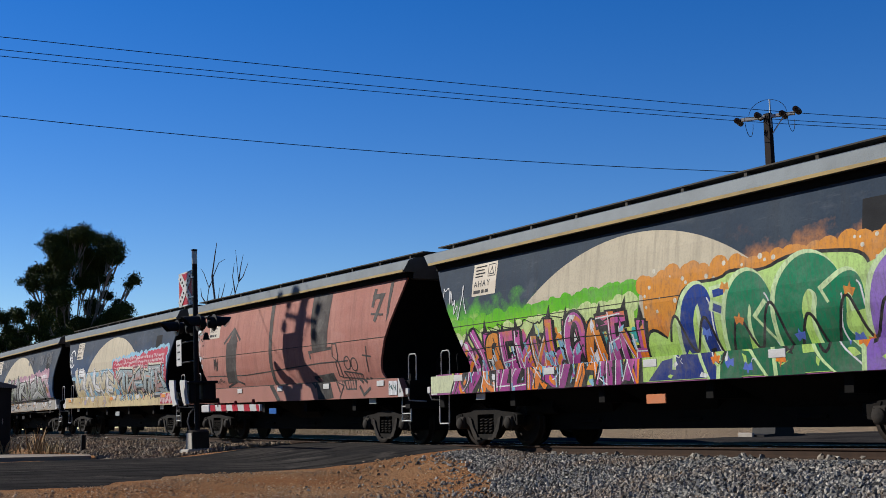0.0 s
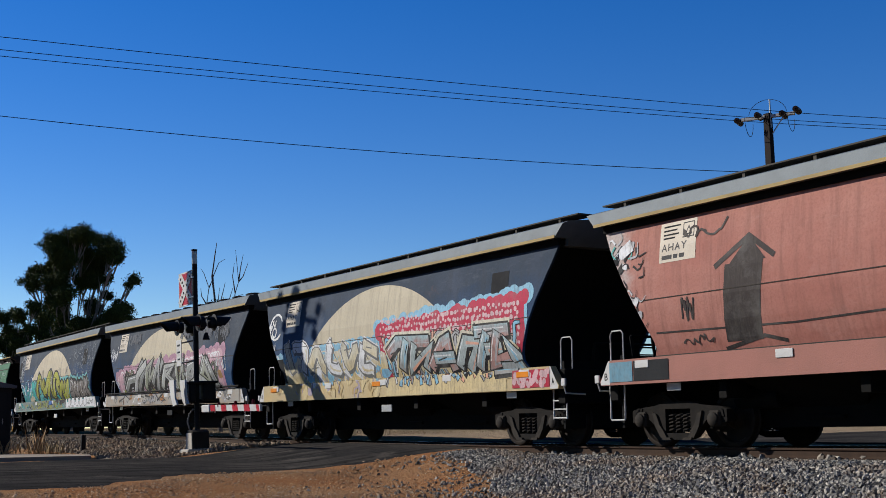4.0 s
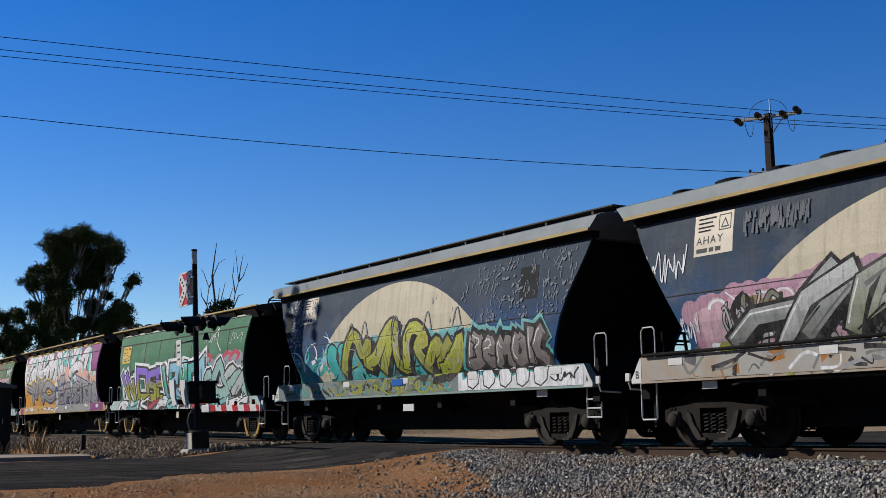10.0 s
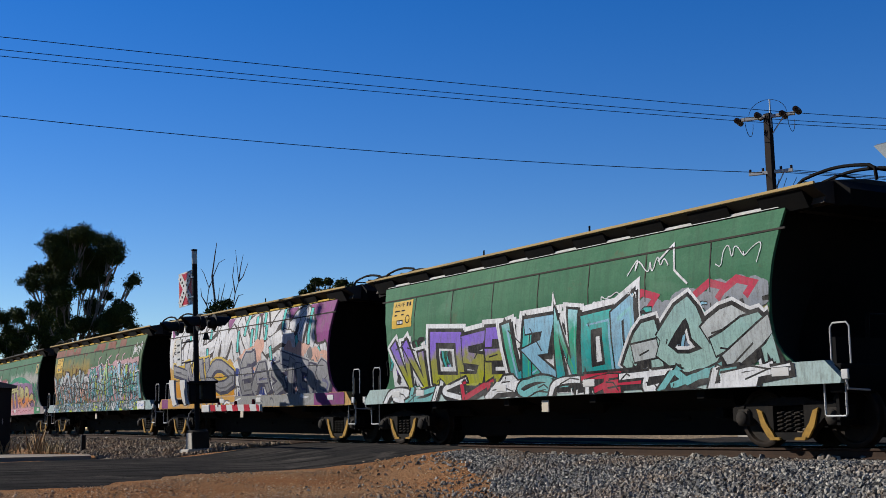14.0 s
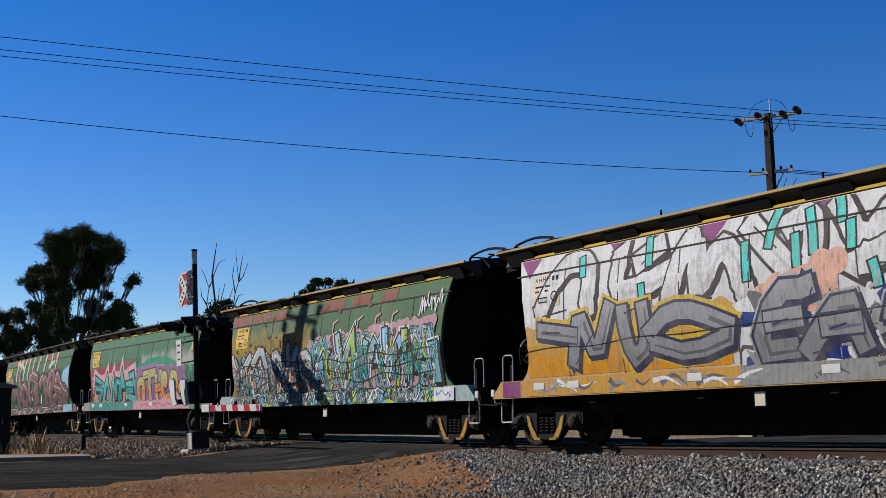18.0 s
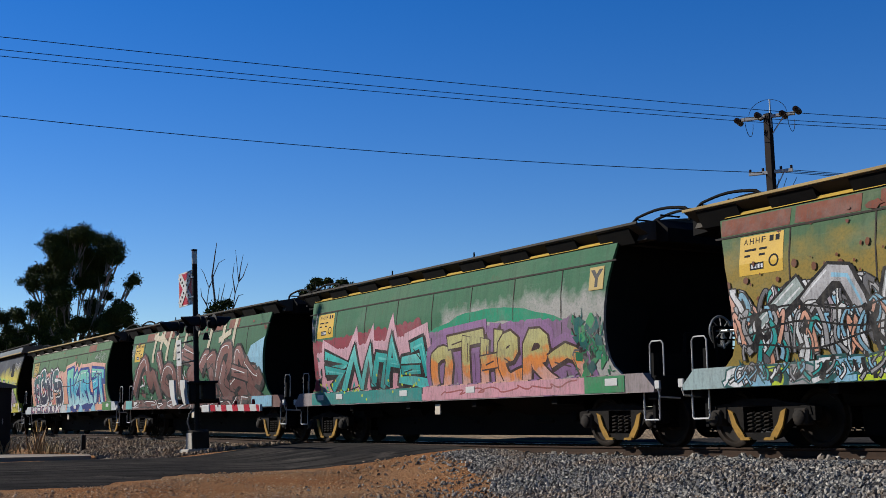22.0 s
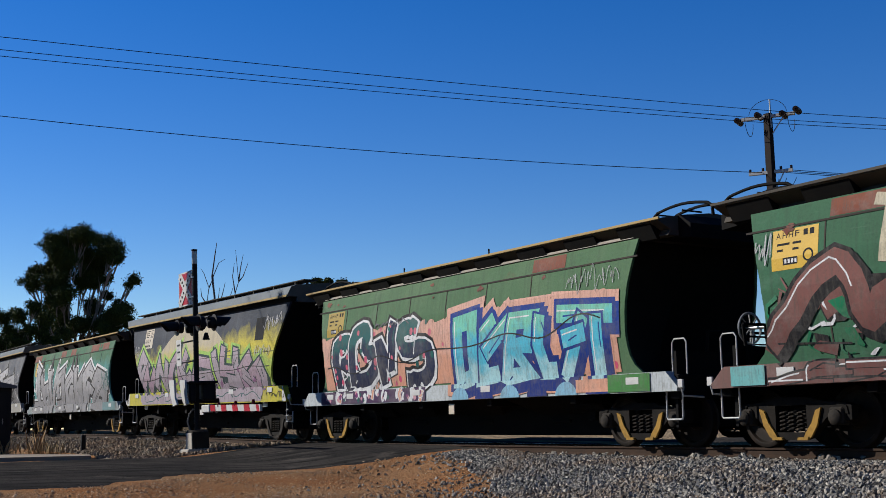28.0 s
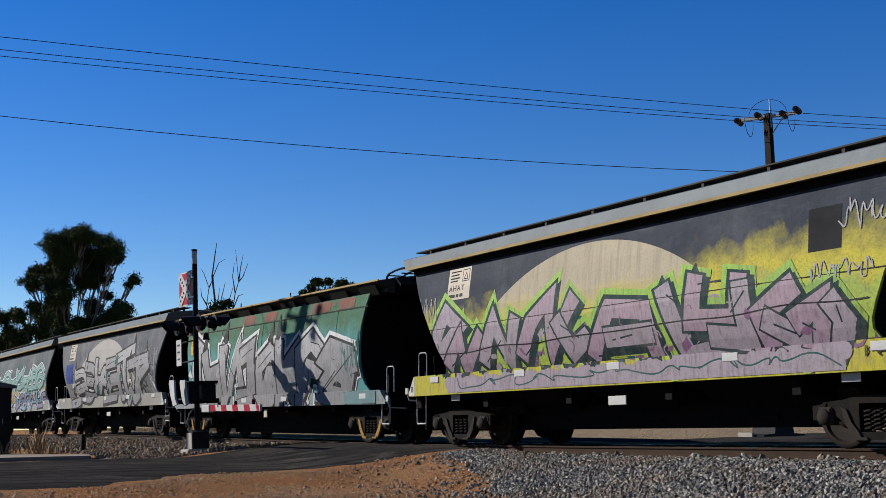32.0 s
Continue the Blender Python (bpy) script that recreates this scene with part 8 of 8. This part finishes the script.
tree((-69.0, 12.8), lob, .06, 60, .13, "small scrubby shrub round the dead tree", 14, name="shrub")

# ---------------------------------------------------------------- dry grass
n = Nodes("dry_grass")
rnd = n.t.nodes.new("ShaderNodeNewGeometry").outputs["Random Per Island"]
GRASS = n.done(n.mix(rnd, (0.20, 0.14, 0.07), (0.42, 0.31, 0.16)), .9)
n = Nodes("rust_grass")
rnd = n.t.nodes.new("ShaderNodeNewGeometry").outputs["Random Per Island"]
GRASS2 = n.done(n.mix(rnd, (0.34, 0.20, 0.09), (0.55, 0.37, 0.19)), .9)


def grass(name, count, place, h, mat, label, seed):
    rng = np.random.default_rng(seed)
    g = Geo()
    for i in range(count):
        x, y = place(rng)
        z = ground_z(x, y) - .02
        hh = h * (.5 + .8 * rng.random())
        a = rng.random() * 6.283
        dx, dy = math.cos(a), math.sin(a)
        w_ = .005 + .005 * rng.random()
        l = rng.normal(0, .25) * hh
        m_ = rng.normal(0, .25) * hh
        k = len(g.v)
        g.v += [(x - dx * w_, y - dy * w_, z), (x + dx * w_, y + dy * w_, z), (x + l * .4, y + m_ * .4, z + hh * .6), (x + l, y + m_, z + hh)]
        g.f += [(k, k + 1, k + 2), (k, k + 2, k + 3)]
    g.m = [0] * len(g.f)
    return tagged(part(name, g, mat, smooth=0, fix=False), label, "grass", kind="stuff")


grass("dry_grass", 26, lambda r: (-43.4 + r.normal(0, .16), -4.9 + r.normal(0, .14)), .85, GRASS2, "tall rusty dry grass beside the ballast", 31)
grass("dry_grass", 40, lambda r: (-38.5 + r.normal(0, .2), -7.0 + r.normal(0, .15)), .6, GRASS2, "rusty dry grass round the hut", 32)
grass("dry_grass", 160, lambda r: (-42.0 + r.normal(0, 1.2), -5.0 + r.normal(0, .3)), .45, GRASS, "thin dry grass along the ballast", 33)
grass("dry_grass", 15000, lambda r: (-100 + 52 * r.random(), 9.5 + 12 * r.random()), .15, GRASS, "straw-coloured dry grass beyond the track", 34)

# bitumen blackened well below asphalt to carry the train's shadow
SHADE_BITUMEN = matt(worn("shade_bitumen", (0.012, 0.011, 0.010), (0.018, 0.016, 0.014), .8, .95))
# far side: an added dark sheet for the train's shadow beside the track, a road beyond, and a pale rock on the verge
# between
for y0, y1, xa, lab in ((3.6, 13.4, -20.9, "dark asphalt sheet standing in for the train's shadow beside the track"), (21.0, 36.0, -20.9, "dark asphalt road beyond the verge")):
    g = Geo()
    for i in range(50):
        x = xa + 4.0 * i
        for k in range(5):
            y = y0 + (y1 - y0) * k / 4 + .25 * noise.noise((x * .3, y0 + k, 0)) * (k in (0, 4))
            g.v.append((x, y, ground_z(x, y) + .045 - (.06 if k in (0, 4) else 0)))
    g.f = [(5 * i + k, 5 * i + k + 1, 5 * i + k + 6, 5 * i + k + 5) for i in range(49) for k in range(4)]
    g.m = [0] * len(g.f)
    tagged(part("road", g, SHADE_BITUMEN, smooth=60), lab, "road", kind="structure")
rk = Geo()
bm = bmesh.new()
bmesh.ops.create_icosphere(bm, subdivisions=2, radius=.22)
for v in bm.verts:
    v.co *= 1 + .35 * noise.noise(v.co * 6)
    v.co.z *= .55
rk.bm(bm)
rock = part("rock", rk, worn("pale_rock", (0.55, .5, .45), (.4, .36, .32), 6, .9, 0, .4))
rock.location = (-19.5, 16.2, ground_z(-19.5, 16.2) + .06)
tagged(rock, "pale loose rock lying on the dirt verge", "rock")

# dark base of the signal on the far side of the crossing
fb = thing("signal_base", "dark steel signal base on a pale concrete footing", "signal base", at=(-28.5, 15.2, ground_z(-28.5, 15.2)))
part("base_box", Geo().prism([(-.95, -.1), (.95, -.1), (.95, .12), (.45, .16), (.40, .42), (-.40, .42), (-.45, .16), (-.95, .12)], "x", -.5, .5), STEEL_BLACK, fb)
part("footing", Geo().box((-.55, -1.05, -.1), (.1, -.96, .2), 0, .02), CONCRETE, fb)

# ---------------------------------------------------------------- movement
GAPS = [-8.3, -23.18, -38.13, -53.08, -67.85, -82.62, -97.3, -112.2, -126.9, -141.75, -156.75, -171.5, -186.75, -201.7, -216.6, -231.5]
OFFSET = {"A": .11, "B": -.17}          # the two classes couple a little apart
SPEED = 5.06


def travelled(t):
    """Metres run by the train: it eases off a little over the first eleven seconds."""
    return SPEED * (t + 0.025 * (t - t * t / 22)) if t < 11 else SPEED * (t + 0.1375)


def on_track(x):
    """The pose of a wagon whose middle is at x: level, or tilted with the climb."""
    a, b = rise(x - 5.5), rise(x + 5.5)
    return pose(x, 0, (a + b) / 2, 0, math.degrees(math.atan2(a - b, 11.0)), 0)


def motions():
    for i, w in enumerate(TRAIN):
        x = (GAPS[i] + GAPS[i + 1]) / 2 + (OFFSET[KINDS[i]] if i < 11 else -.08)
        walk(w, [(t / 2, on_track(x + travelled(t / 2))) for t in range(65)])
    spins = [(k * 4 / 30, travelled(k * 4 / 30) / 0.46) for k in range(241)]
    for w in SPIN:
        x, y, z = w.location
        walk(w, [(t, Matrix.Translation((x, y, z)) @ Matrix.Rotation(a, 4, "Y")) for t, a in spins])


motions()
